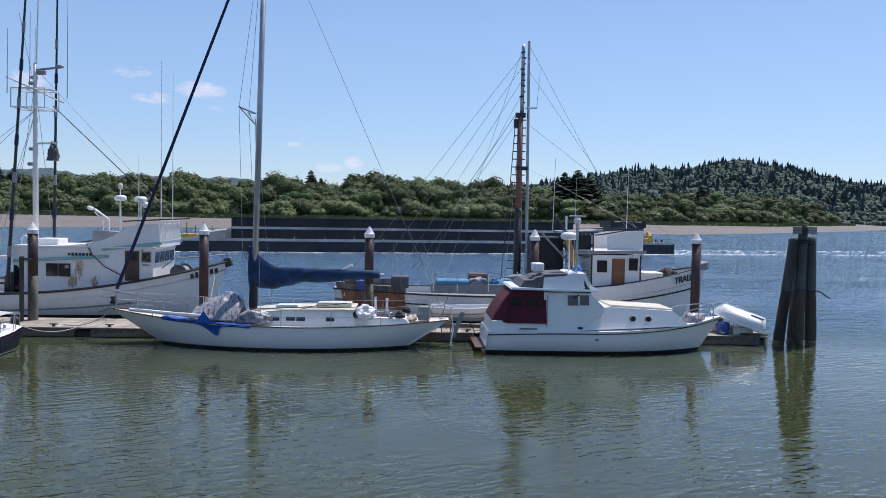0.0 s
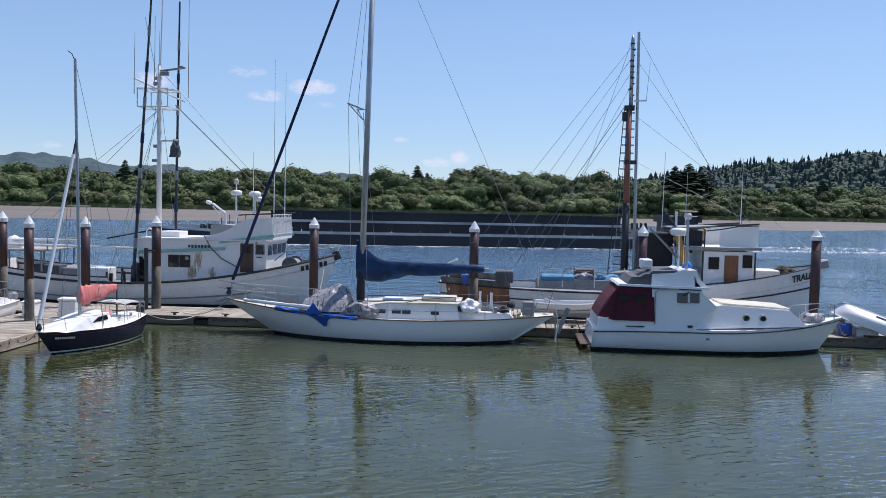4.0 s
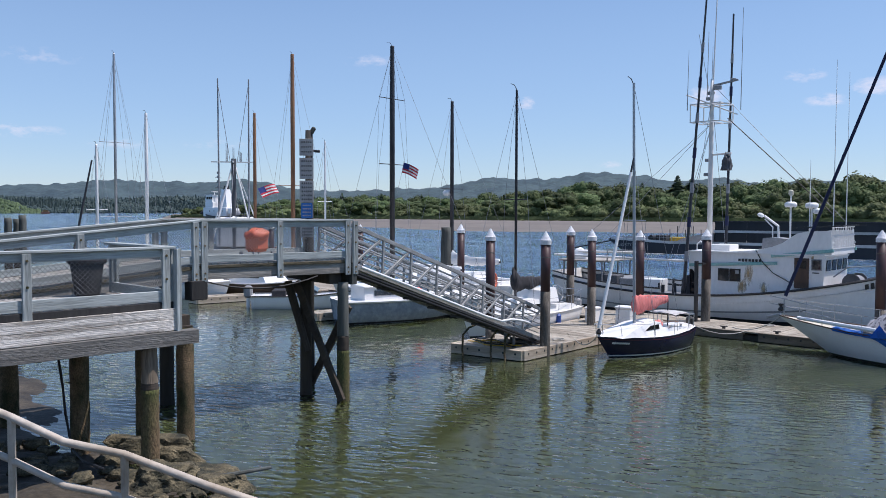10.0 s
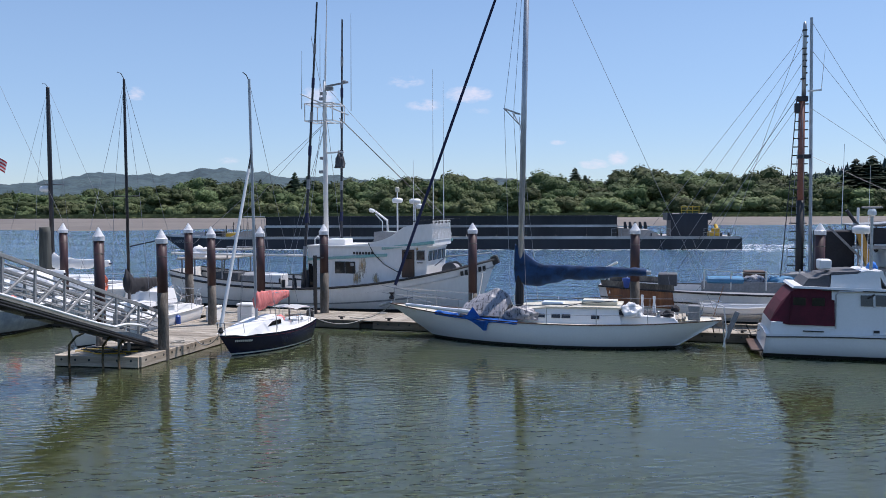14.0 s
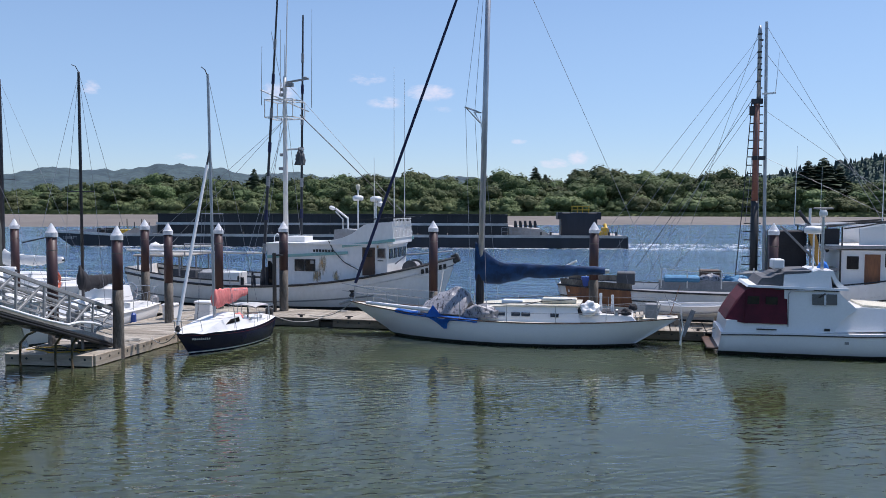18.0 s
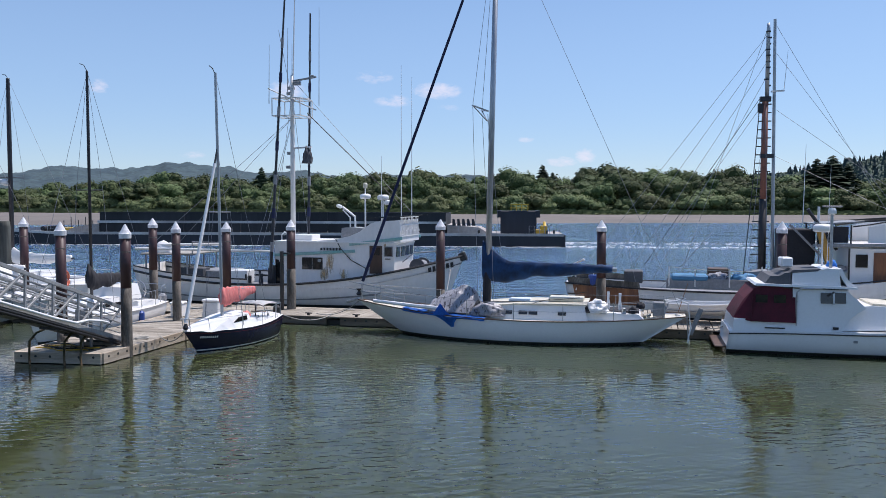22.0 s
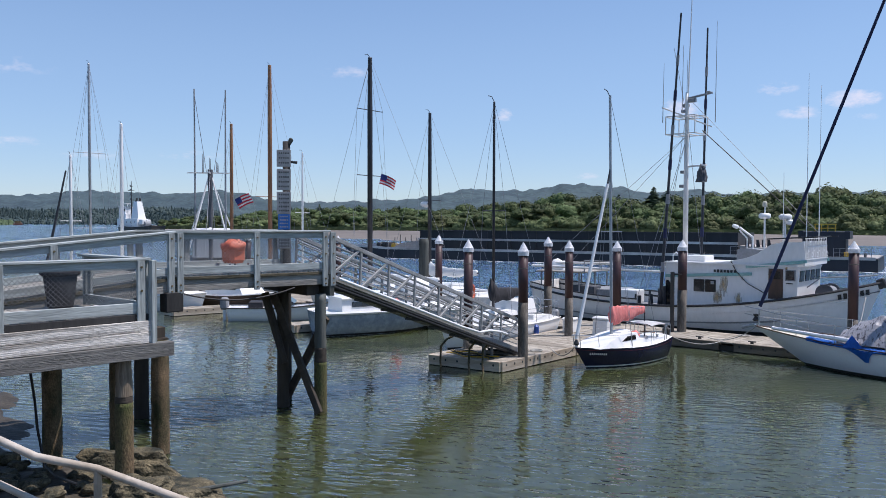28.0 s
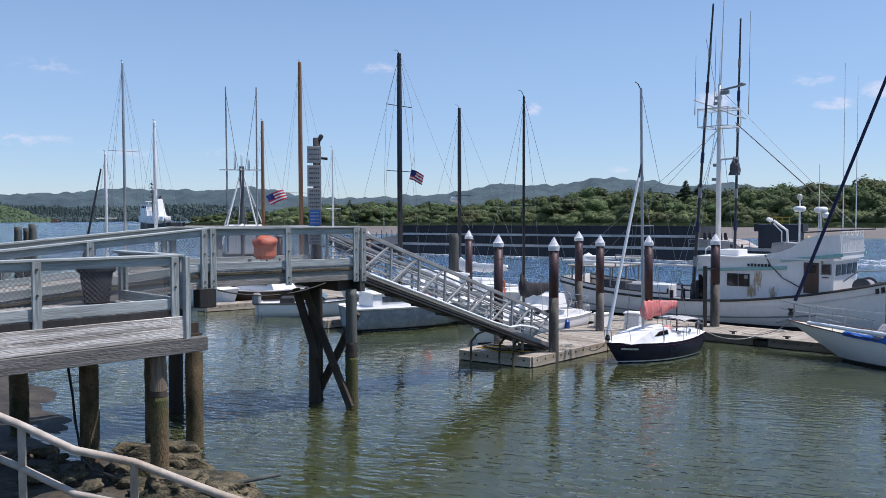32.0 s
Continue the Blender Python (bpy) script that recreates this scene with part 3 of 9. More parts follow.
def shore_z(x, y):
    d = polyline(SHORE, x) - y
    knoll = max(0.0, 1 - math.hypot(x, y + 1.2) / 3.4)
    knoll = 2.9 * knoll * knoll * (3 - 2 * knoll)
    n = noise.noise((x * 0.7, y * 0.7, 0)) * 0.16 + noise.noise((x * 2.3, y * 2.3, 5)) * 0.07
    if d < 0:
        return max(-3, d * 0.35) + n * 0.3
    return min(0.06 * d + n * 0.8, 0.18 + (d - 3) * 0.62 if d > 3 else 9, 3.2 + n * 0.2) + 0.04 * noise.noise((x * 6, y * 6, 9)) + knoll


sheet("near_bank", spread(-60, -18, 60) + spread(-17.8, -4, 138) + spread(-3.5, 60, 60), spread(-30, 1, 40) + spread(1.2, 10, 88), shore_z, MUD, "dark wet mud bank sloping into the river", "bank")

# island across the river
EDGE = [(-520, 60), (-300, 128), (-227, 165), (-135, 142), (-26, 200), (42, 226), (60, 212), (95, 246), (184, 355), (300, 520), (420, 640)]
VEG = [(-520, 190), (-350, 250), (-268, 275), (-174, 293), (-41, 310), (60, 335), (151, 392), (262, 542), (420, 760)]


def island_z(x, y):
    e, v = polyline(EDGE, x), polyline(VEG, x)
    tip = math.degrees(math.atan2(-x, max(y, 1))) - 62.6 - 0.6 * noise.noise((y * 0.02, 7, 0))
    if tip > 0:
        return -0.5 * tip
    n = noise.noise((x * 0.05, y * 0.05, 2)) * 0.15
    if y < e:
        return (y - e) * 0.05
    if y < v:
        return 1.1 * (y - e) / max(v - e, 1) + n
    return 1.1 + min((y - v) * 0.05, 1.2) + n


sheet("mud_flat", spread(-520, 300, 130), spread(40, 900, 140), island_z, FLAT, "bare brown tidal mud flat with a low marsh bank", "mud flat")


def grass_bank():
    """The marsh edge: ragged blades in a strip along the top of the mud."""
    rnd = random.Random(4)
    bm = B()
    for k in range(12000):
        x = rnd.uniform(-420, 262)
        y = polyline(VEG, x) + rnd.uniform(-18, 8)
        z = island_z(x, y)
        if z < 0.3:
            continue
        h, w = rnd.uniform(0.5, 1.5), rnd.uniform(0.5, 1.6)
        a = rnd.uniform(-0.6, 0.6)
        dx, dy = math.cos(a) * w, math.sin(a) * w
        bm.faces.new([bm.verts.new(p) for p in ((x - dx, y - dy, z - 0.3), (x + dx, y + dy, z - 0.3), (x + dx * 0.7, y + 0.3, z + h * rnd.uniform(0.7, 1)), (x - dx * 0.7, y + 0.3, z + h))])
    tagged(part("marsh_grass", bm, MARSH), "yellow-green marsh grass along the island's edge", "grass", "", "stuff")


grass_bank()


# ---- trees ----
def crown_mesh(name, seed, material, lobes, n, size, flat=1.0):
    """A crown of small leaf clumps on the shells of uneven lobes; unit height 1."""
    rnd = random.Random(seed)
    bm = B()
    for k in range(n):
        c, r = lobes[int(rnd.random() ** 0.9 * len(lobes))]
        d = Vector((rnd.gauss(0, 1), rnd.gauss(0, 1), rnd.gauss(0.25, 0.9))).normalized()
        q = rnd.random() ** 0.2
        wob = 1 + 0.35 * noise.noise(d * 2.4 + Vector((seed, c[0] * 9, 0)))
        p = Vector(c) + Vector((d.x * r * q * wob, d.y * r * q * wob, d.z * r * q * wob * flat))
        nrm = (d + Vector((rnd.gauss(0, 0.2), rnd.gauss(0, 0.2), rnd.gauss(0.1, 0.2)))).normalized()
        t = nrm.orthogonal().normalized()
        t = Matrix.Rotation(rnd.uniform(0, 6.28), 3, nrm) @ t
        b = nrm.cross(t)
        s = size * rnd.uniform(0.55, 1.3)
        cen = bm.verts.new(p + nrm * s * 0.2)
        ring = [bm.verts.new(p + (t * math.cos(a) + b * math.sin(a)) * s * rnd.uniform(0.6, 1.15)) for a in (0, 1.3, 2.5, 3.8, 5.0)]
        for i in range(5):
            bm.faces.new((cen, ring[i], ring[(i + 1) % 5]))
    # dense inner foliage behind the outer sprays
    for c, r in lobes:
        got = bmesh.ops.create_icosphere(bm, subdivisions=2, radius=r * 0.76, matrix=Matrix.Translation(c))
        for v in got["verts"]:
            d = (v.co - Vector(c)).normalized()
            v.co = Vector(c) + (v.co - Vector(c)) * (1 + 0.35 * noise.noise(d * 2.4 + Vector((seed, c[0] * 9, 0))))
    me = bpy.data.meshes.new(name)
    bm.to_mesh(me)
    bm.free()
    me.materials.append(material)
    return me


def lobes_of(seed, k, wide, low=0.3):
    rnd = random.Random(seed)
    out = [((0, 0, 0.62), 0.30)]
    for i in range(k):
        a = rnd.uniform(0, 6.28)
        h = rnd.uniform(low, 0.86)
        r = wide * rnd.uniform(0.35, 1.0) * (1.15 - 0.6 * h)
        out.append(((math.cos(a) * r, math.sin(a) * r, h), rnd.uniform(0.15, 0.27)))
    return out


def trunk_mesh(name, seed):
    rnd = random.Random(seed)
    bm = B()
    tube(bm, (0, 0, -0.02), (0.01, 0, 0.45), 0.024, 0.014, 7)
    for k in range(5):
        a, h = rnd.uniform(0, 6.28), rnd.uniform(0.2, 0.45)
        tube(bm, (0, 0, h), (math.cos(a) * 0.22, math.sin(a) * 0.22, h + rnd.uniform(0.15, 0.3)), 0.010, 0.004, 5)
    me = bpy.data.meshes.new(name)
    bm.to_mesh(me)
    bm.free()
    me.materials.append(BARK)
    return me


def spruce_mesh(name, seed, material, n=420, droop=0.3):
    """Conifer of unit height: whorls of drooping sprays round a spire."""
    rnd = random.Random(seed)
    bm = B()
    tube(bm, (0, 0, -0.02), (0, 0, 0.98), 0.012, 0.002, 5)
    for k in range(n):
        h = 0.06 + 0.92 * (1 - rnd.random() ** 0.75)
        r = (1.0 - h) ** 0.85 * 0.24 * rnd.uniform(0.55, 1.15) + 0.008
        a = rnd.uniform(0, 6.28)
        d = Vector((math.cos(a), math.sin(a), 0))
        s = Vector((-d.y, d.x, 0)) * (0.02 + 0.10 * (1 - h) * rnd.uniform(0.5, 1))
        tip = d * r + Vector((0, 0, h - r * droop))
        base = d * r * 0.2 + Vector((0, 0, h + 0.02))
        mid = d * r * 0.65 + Vector((0, 0, h - 0.01))
        v = [bm.verts.new(p) for p in (base, mid + s, tip, mid - s)]
        bm.faces.new(v)
    me = bpy.data.meshes.new(name)
    bm.to_mesh(me)
    bm.free()
    me.materials.append(material)
    return me


CROWNS = [crown_mesh("crown", 20 + k, LEAF, lobes_of(20 + k, 11 + k % 4, 0.36), 2600, 0.030) for k in range(7)]
SHRUBS = [crown_mesh("shrub_crown", 50 + k, SHRUB, [((c[0] * 1.8, c[1] * 1.8, c[2] * 0.8), r * 1.5) for c, r in lobes_of(50 + k, 11, 0.42, 0.15)], 1800, 0.05) for k in range(5)]
TRUNKS = [trunk_mesh("trunk", k) for k in range(3)]
SPRUCES = [spruce_mesh("foliage", 70 + k, SPRUCE) for k in range(4)]
# skyline of the island's woods: azimuth to the left, elevation of the tops
SKYLINE = [(-28, 0.2), (-25.4, 0.5), (-23.5, 1.45), (-18, 1.5), (-13.9, 1.45), (-11, 1.65), (-7, 1.9), (-5, 1.85), (-3.2, 2.2), (-1.5, 1.85), (0, 2.25), (3.7, 2.4), (6, 2.3),
           (7.3, 1.7), (9, 1.85), (11.4, 2.1), (13.5, 1.75), (15.5, 1.85), (17.7, 2.25), (19.5, 2.0), (21, 1.75), (23.2, 1.95), (26, 1.6), (28.9, 1.6), (32, 1.75), (35, 1.85), (37.8, 1.55),
           (40.5, 1.15), (42.7, 1.0), (47, 0.95), (50.1, 1.05), (53.2, 0.9), (55.5, 0.8), (57, 0.52), (59, 0.36), (61, 0.30), (62.5, 0.2)]


def place_tree(x, y, h, seed, width=1.0):
    rnd = random.Random(seed)
    ob = thing("tree", "broad-crowned green riverside tree on the island", "tree", pose(x, y, island_z(x, y) - 0.2, 0, 0, rnd.uniform(0, 360)), "trees on the island")
    meshed("trunk", TRUNKS[seed % 3], ob, "", Matrix.Diagonal((h, h, h, 1)))
    w = h * width
    meshed("crown", CROWNS[seed % 7], ob, "", Matrix.Diagonal((w, w, h, 1)))


def woods():
    rnd = random.Random(9)
    n = 0
    for row, (back, keep, step) in enumerate(((16, 0.70, 1.15), (34, 0.86, 1.0), (58, 1.0, 0.95))):
        az = -25.0
        while az < 61.8:
            a = radians(az + rnd.uniform(-0.3, 0.3))
            # the bank along this bearing
            d = 150.0
            while d < 640 and d * math.cos(a) < polyline(VEG, -d * math.sin(a)):
                d += 3
            d += back + rnd.uniform(-6, 6)
            el = polyline(SKYLINE, math.degrees(a))
            x, y = -d * math.sin(a), d * math.cos(a)
            h = (4.8 + d * math.tan(radians(el)) - island_z(x, y)) * keep * rnd.uniform(0.94, 1.13)
            if h > 3 and d < 600:
                place_tree(x, y, h, n, rnd.uniform(0.95, 1.35) * (1.5 if h < 10 else 1.0))
                n += 1
            az += step * rnd.uniform(0.75, 1.3)
    bushes = 0
    az = -25.4
    while az < 62.2:
        a = radians(az)
        d = 150.0
        while d < 640 and d * math.cos(a) < polyline(VEG, -d * math.sin(a)):
            d += 2
        d += rnd.uniform(5, 16)
        x, y = -d * math.sin(a), d * math.cos(a)
        h = rnd.uniform(4.0, 8.0) * (0.7 if az > 44 else 1) * (0.6 if az > 57 else 1)
        ob = thing("shrub", "bushy pale-green willow shrub at the marsh edge", "shrub", pose(x, y, island_z(x, y) - 0.2, 0, 0, rnd.uniform(0, 360)), "shrubs on the island's edge")
        meshed("crown", SHRUBS[bushes % 5], ob, "", Matrix.Diagonal((h * 1.25, h * 1.25, h, 1)))
        bushes += 1
        az += rnd.uniform(0.4, 0.75) * min(1.3, 320 / d)
    for az, el, back, w in ((9.3, 2.75, 45, 1.2), (8.6, 2.2, 50, 1.1), (-9.1, 3.15, 22, 1.5), (-8.2, 2.95, 24, 1.4), (-10.0, 2.6, 30, 1.3), (-17.3, 2.2, 40, 1.2), (28.6, 2.5, 40, 1.1), (27.7, 2.3, 42, 1.1), (51.5, 1.3, 50, 0.9),
                           (48.8, 1.25, 50, 0.9), (30.9, 2.0, 60, 0.9), (3.2, 2.45, 70, 0.9), (46, 1.2, 60, 0.9), (53.4, 1.05, 50, 0.9)):
        a = radians(az)
        d = 150.0
        while d * math.cos(a) < polyline(VEG, -d * math.sin(a)):
            d += 3
        d += back
        x, y = -d * math.sin(a), d * math.cos(a)
        h = 4.8 + d * math.tan(radians(el)) - island_z(x, y)
        ob = thing("spruce_tree", "dark pointed spruce above the island's broadleaf trees", "tree", pose(x, y, island_z(x, y) - 0.2, 0, 0, az * 40), "spruces on the island")
        meshed("foliage", SPRUCES[int(az) % 4], ob, "", Matrix.Diagonal((h * 1.9 * w, h * 1.9 * w, h, 1)))


woods()


# ---- hills ----
def ridge(name, prof, dist, depth, material, label, rough, step=0.25, kind="structure"):
    """A range of hills: skyline elevations over azimuths, at a distance, rising from the water's edge."""
    bm = B()
    lo, hi = prof[0][0], prof[-1][0]
    n = int((hi - lo) / step)
    rows = []
    for j in range(13):
        k = j / 12
        row = []
        for i in range(n + 1):
            az = lo + (hi - lo) * i / n
            el = polyline(prof, az)
            d = dist + depth * k
            top = 4.8 + (dist + depth) * math.tan(radians(el))
            x, y = -d * math.sin(radians(az)), d * math.cos(radians(az))
            z = top * (math.sin(k * math.pi / 2) ** 1.15) + noise.noise((x / rough / 9, y / rough / 9, 1)) * rough * math.sin(k * math.pi) * 1.2
            z += noise.noise((x / rough, y / rough, 3)) * rough * 0.30 * min(1, k * 4)
            row.append(bm.verts.new((x, y, z - 1)))
        rows.append(row)
    back = [bm.verts.new((v.co.x * 1.2, v.co.y * 1.2, -5)) for v in rows[-1]]
    rows.append(back)
    for a, b in zip(rows, rows[1:]):
        for i in range(n):
            bm.faces.new((a[i], b[i], b[i + 1], a[i + 1]))
    return tagged(part(name, bm, material, None, "", True), label, "hills", "", kind)


RIGHT_HILL = [(-60, 1.27), (-45, 1.87), (-36, 2.27), (-31, 1.95), (-27.8, 2.05), (-26, 2.2), (-24, 2.75), (-22.7, 2.95), (-19.3, 3.0), (-17.5, 2.65), (-15.7, 2.36), (-13, 2.44), (-10.1, 2.24), (-7, 1.94), (-5, 1.74), (-2, 1.54), (2, 1.07), (6, 0.37)]
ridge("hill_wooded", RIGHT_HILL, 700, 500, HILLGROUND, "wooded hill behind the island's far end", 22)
FAR = [(10, 1.23), (16, 1.73), (20.1, 1.89), (23, 1.68), (26.2, 2.08), (28.5, 1.93), (30.7, 2.13), (34.3, 2.38), (36, 2.23), (37.8, 2.13), (39.5, 2.18), (41.1, 2.28), (42.7, 1.93), (45, 1.58), (48, 1.38), (52, 1.33), (56.3, 1.48), (58.5, 1.93), (60.5, 1.83), (62.9, 1.78), (66.3, 1.98), (69.6, 1.58), (72.8, 1.43), (78, 1.73), (86, 1.53), (100, 1.23)]
ridge("hill_far", FAR, 2200, 1300, FARHILL, "distant wooded range with blue-grey haze in its colour", 40, 0.2)
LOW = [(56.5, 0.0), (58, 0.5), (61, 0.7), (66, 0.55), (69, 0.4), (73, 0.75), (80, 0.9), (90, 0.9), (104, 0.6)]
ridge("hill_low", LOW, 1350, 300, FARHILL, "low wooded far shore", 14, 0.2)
ridge("hill_behind", [(104, 0.6), (140, 3), (180, 3.5), (220, 3), (260, 2.5), (300, 1.6)], 500, 300, HILLGROUND, "wooded rise behind the harbour", 20, 1.0)


def clothe(name, prof, dist, depth, count, lo, hi, material, label, seed, rough, spire, size=(7, 13)):
    """Covers a ridge with conifers and rounded crowns, too many to count."""
    rnd = random.Random(seed)
    bm = B()
    for k in range(count):
        az = rnd.uniform(lo, hi)
        kk = rnd.random() ** 0.85
        el = polyline(prof, az)
        d = dist + depth * kk
        top = 4.8 + (dist + depth) * math.tan(radians(el))
        x, y = -d * math.sin(radians(az)), d * math.cos(radians(az))
        z = top * (math.sin(kk * math.pi / 2) ** 1.15) + noise.noise((x / rough / 9, y / rough / 9, 1)) * rough * math.sin(kk * math.pi) * 1.2 - 2.5
        patch = noise.noise((x / 90, y / 90, seed))
        h = rnd.uniform(*size) * rnd.uniform(0.7, 1.0)
        if rnd.random() < spire - patch * 0.9:
            r = h * rnd.uniform(0.20, 0.30)
            levels = ((0.0, 1.0, 0.45), (0.22, 0.85, 0.66), (0.42, 0.62, 0.84), (0.62, 0.38, 1.0))
        else:
            h *= 0.72
            r = h * rnd.uniform(0.45, 0.62)
            levels = None
        if levels is None:
            rings = []
            for base, wide in ((0.0, 0.75), (0.42, 1.0), (0.8, 0.62)):
                rings.append([bm.verts.new((x + math.cos(a) * r * wide * rnd.uniform(0.7, 1.25), y + math.sin(a) * r * wide * rnd.uniform(0.7, 1.25), z + h * (base + rnd.uniform(-0.08, 0.08)))) for a in (0.3, 1.35, 2.4, 3.5, 4.5, 5.5)])
            for u, v in zip(rings, rings[1:]):
                for i in range(6):
                    bm.faces.new((u[i], u[(i + 1) % 6], v[(i + 1) % 6], v[i]))
            t = bm.verts.new((x, y, z + h))
            for i in range(6):
                bm.faces.new((t, rings[2][i], rings[2][(i + 1) % 6]))
            continue
        for base, wide, tip in levels:
            t = bm.verts.new((x + rnd.uniform(-0.3, 0.3), y, z + h * tip))
            ring = [bm.verts.new((x + math.cos(a) * r * wide * rnd.uniform(0.45, 1.35), y + math.sin(a) * r * wide * rnd.uniform(0.45, 1.35), z + h * (base + rnd.uniform(-0.08, 0.10)))) for a in (0.3, 1.6, 2.8, 4.1, 5.3)]
            for i in range(5):
                bm.faces.new((t, ring[i], ring[(i + 1) % 5]))
    tagged(part(name, bm, material), label, "forest", "", "stuff")


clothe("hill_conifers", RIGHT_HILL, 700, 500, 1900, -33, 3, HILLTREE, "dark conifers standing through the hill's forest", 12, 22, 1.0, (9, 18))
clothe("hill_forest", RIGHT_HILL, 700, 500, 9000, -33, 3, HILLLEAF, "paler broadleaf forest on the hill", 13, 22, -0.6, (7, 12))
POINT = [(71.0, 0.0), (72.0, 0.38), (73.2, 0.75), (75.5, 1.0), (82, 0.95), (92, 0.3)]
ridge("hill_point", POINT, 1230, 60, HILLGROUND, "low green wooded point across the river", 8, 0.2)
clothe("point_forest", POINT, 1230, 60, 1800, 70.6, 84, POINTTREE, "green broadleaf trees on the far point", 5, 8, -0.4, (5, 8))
clothe("shore_forest", LOW, 1350, 300, 6000, 56.6, 84, FARTREE, "far-shore trees with blue haze in their colour", 8, 14, 0.5, (8, 14))

# ---- floating docks ----
DECK_Z = 0.34


def front_y(x):
    return 30.22 + 0.046 * x


def dock(name, label, corners, board=0.19, face=None):
    """A float from four plan corners: near start, near end, far end, far start. Boards lie across it; walers run round it."""
    a, b, c, d = (Vector((*p, 0)) for p in corners)
    L = (b - a).length
    ob = thing(name, label, "dock", Matrix.Translation(a), "", "structure")
    n = max(2, round(L / 1.22))
    rnd = random.Random(len(name) + int(L * 10))
    for k in range(n):
        p, q = a.lerp(b, k / n), a.lerp(b, (k + 1) / n)
        r, s = d.lerp(c, k / n), d.lerp(c, (k + 1) / n)
        g = 0.012
        p, q, r, s = p.lerp(q, g), q.lerp(p, g), r.lerp(s, g), s.lerp(r, g)
        bm = B()
        m = round((q - p).length / board)
        near = name != "berth_float" and -24 < p.x < 13
        for i in range(m):
            e, f = (i + 0.03) / m, (i + 0.97) / m
            z = DECK_Z + rnd.uniform(-0.004, 0.004)
            base = [p.lerp(q, e) - a, p.lerp(q, f) - a, r.lerp(s, f) - a, r.lerp(s, e) - a]
            lo = [bm.verts.new((v.x, v.y, z - 0.05)) for v in base]
            hi = [bm.verts.new((v.x, v.y, z)) for v in base]
            for j in range(4):
                bm.faces.new((lo[j], lo[(j + 1) % 4], hi[(j + 1) % 4], hi[j]))
            bm.faces.new(hi)
            if near:
                part("deck_board", bm, DECKWOOD, ob)
                bm = B()
        if near:
            bm.free()
        else:
            part("deck_panel", bm, DECKWOOD, ob)
        bm = B()
        sh = (r - p).normalized() * 0.40
        for u, v in ((p + sh, q + sh), (r - sh, s - sh)):
            beam(bm, u - a + Vector((0, 0, -0.02)), v - a + Vector((0, 0, -0.02)), 0.5, 0.42)
        split("float", bm, FLOAT, ob)
    for u, v in ((a, b), (b, c), (c, d), (d, a)):
        nn = max(1, round((v - u).length / 3.6))
        for k in range(nn):
            s, e = u.lerp(v, k / nn + 0.004) - a, u.lerp(v, (k + 1) / nn - 0.004) - a
            # walers on the near side may take a colour with their shade painted in
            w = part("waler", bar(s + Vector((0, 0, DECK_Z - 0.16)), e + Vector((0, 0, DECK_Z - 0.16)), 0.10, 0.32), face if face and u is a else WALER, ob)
            back = w.matrix_basis.inverted()
            bm = B()
            m = max(2, int((e - s).length / 0.42))
            for i in range(m):
                pp = s.lerp(e, (i + 0.5) / m) + Vector((0, 0, DECK_Z - 0.12))
                out = (e - s).cross(Vector((0, 0, 1))).normalized()
                tube(bm, pp - out * 0.055, pp + out * 0.06, 0.04, None, 7)
            part("bolt_row", bm, BLACKP, w, "", False, back)
    return ob


dock("main_dock", "long weathered timber floating dock with dark floats", [(-60, front_y(-60)), (12.2, front_y(12.2)), (12.1, front_y(12.1) + 2.5), (-60, front_y(-60) + 2.5)], face=WALER_SHADED)
dock("finger_dock", "weathered timber landing float at the gangway's foot", [(-16.75, 29.3), (-16.42, 20.35), (-19.15, 19.9), (-19.8, 29.3)])


def guide_pile(x, y, top, r=0.18, sleeve=0.5, lean=(0, 0)):
    """Steel guide pile: dark coated shaft, worn grey lower sleeve, white cone."""
    ob = thing("guide_pile", "brown coated steel dock pile with a white cone cap", "pile", pose(x, y, 0, lean[0], lean[1], 0), "dock guide piles")
    low = top * sleeve
    cone = 0.42
    part("lower_sleeve", lathe(B(), [(r * 1.02, -3), (r * 1.04, 0.2), (r * 1.02, low * 0.6), (r * 1.01, low)], 16), PILE_GREY, ob, "scuffed grey lower pile", True)
    part("shaft", lathe(B(), [(r, low), (r, top - cone)], 16), PILE_STEEL, ob, "", True)
    part("band", lathe(B(), [(r * 1.03, top - cone - 0.45), (r * 1.03, top - cone - 0.42)], 16), PILE_GREY, ob)
    part("cap", lathe(B(), [(r * 1.14, top - cone - 0.02), (r * 1.16, top - cone + 0.13), (r * 1.02, top - cone + 0.15), (0.02, top)], 36), CAPW, ob, "white plastic cone")
    return ob


for x, y, top, sl in ((-16.56, 21.7, 4.14, 0.52), (-19.0, 21.72, 4.2, 0.18), (-18.35, 27.0, 4.1, 0.45), (-22.3, 31.1, 4.14, 0.45), (-18.75, 31.25, 4.0, 0.3), (-15.75, 31.35, 4.1, 0.5),
                      (-9.5, 32.4, 4.15, 0.3), (-3.0, 32.75, 4.15, 0.45), (3.62, 32.95, 4.15, 0.2), (10.1, 32.9, 4.15, 0.1), (-28.3, 30.1, 4.15, 0.2), (-37.5, 31.2, 4.0, 0.3), (-46.5, 31.0, 4.0, 0.3)):
    guide_pile(x, y, top, 0.162 if y < 28 else 0.18, sl)


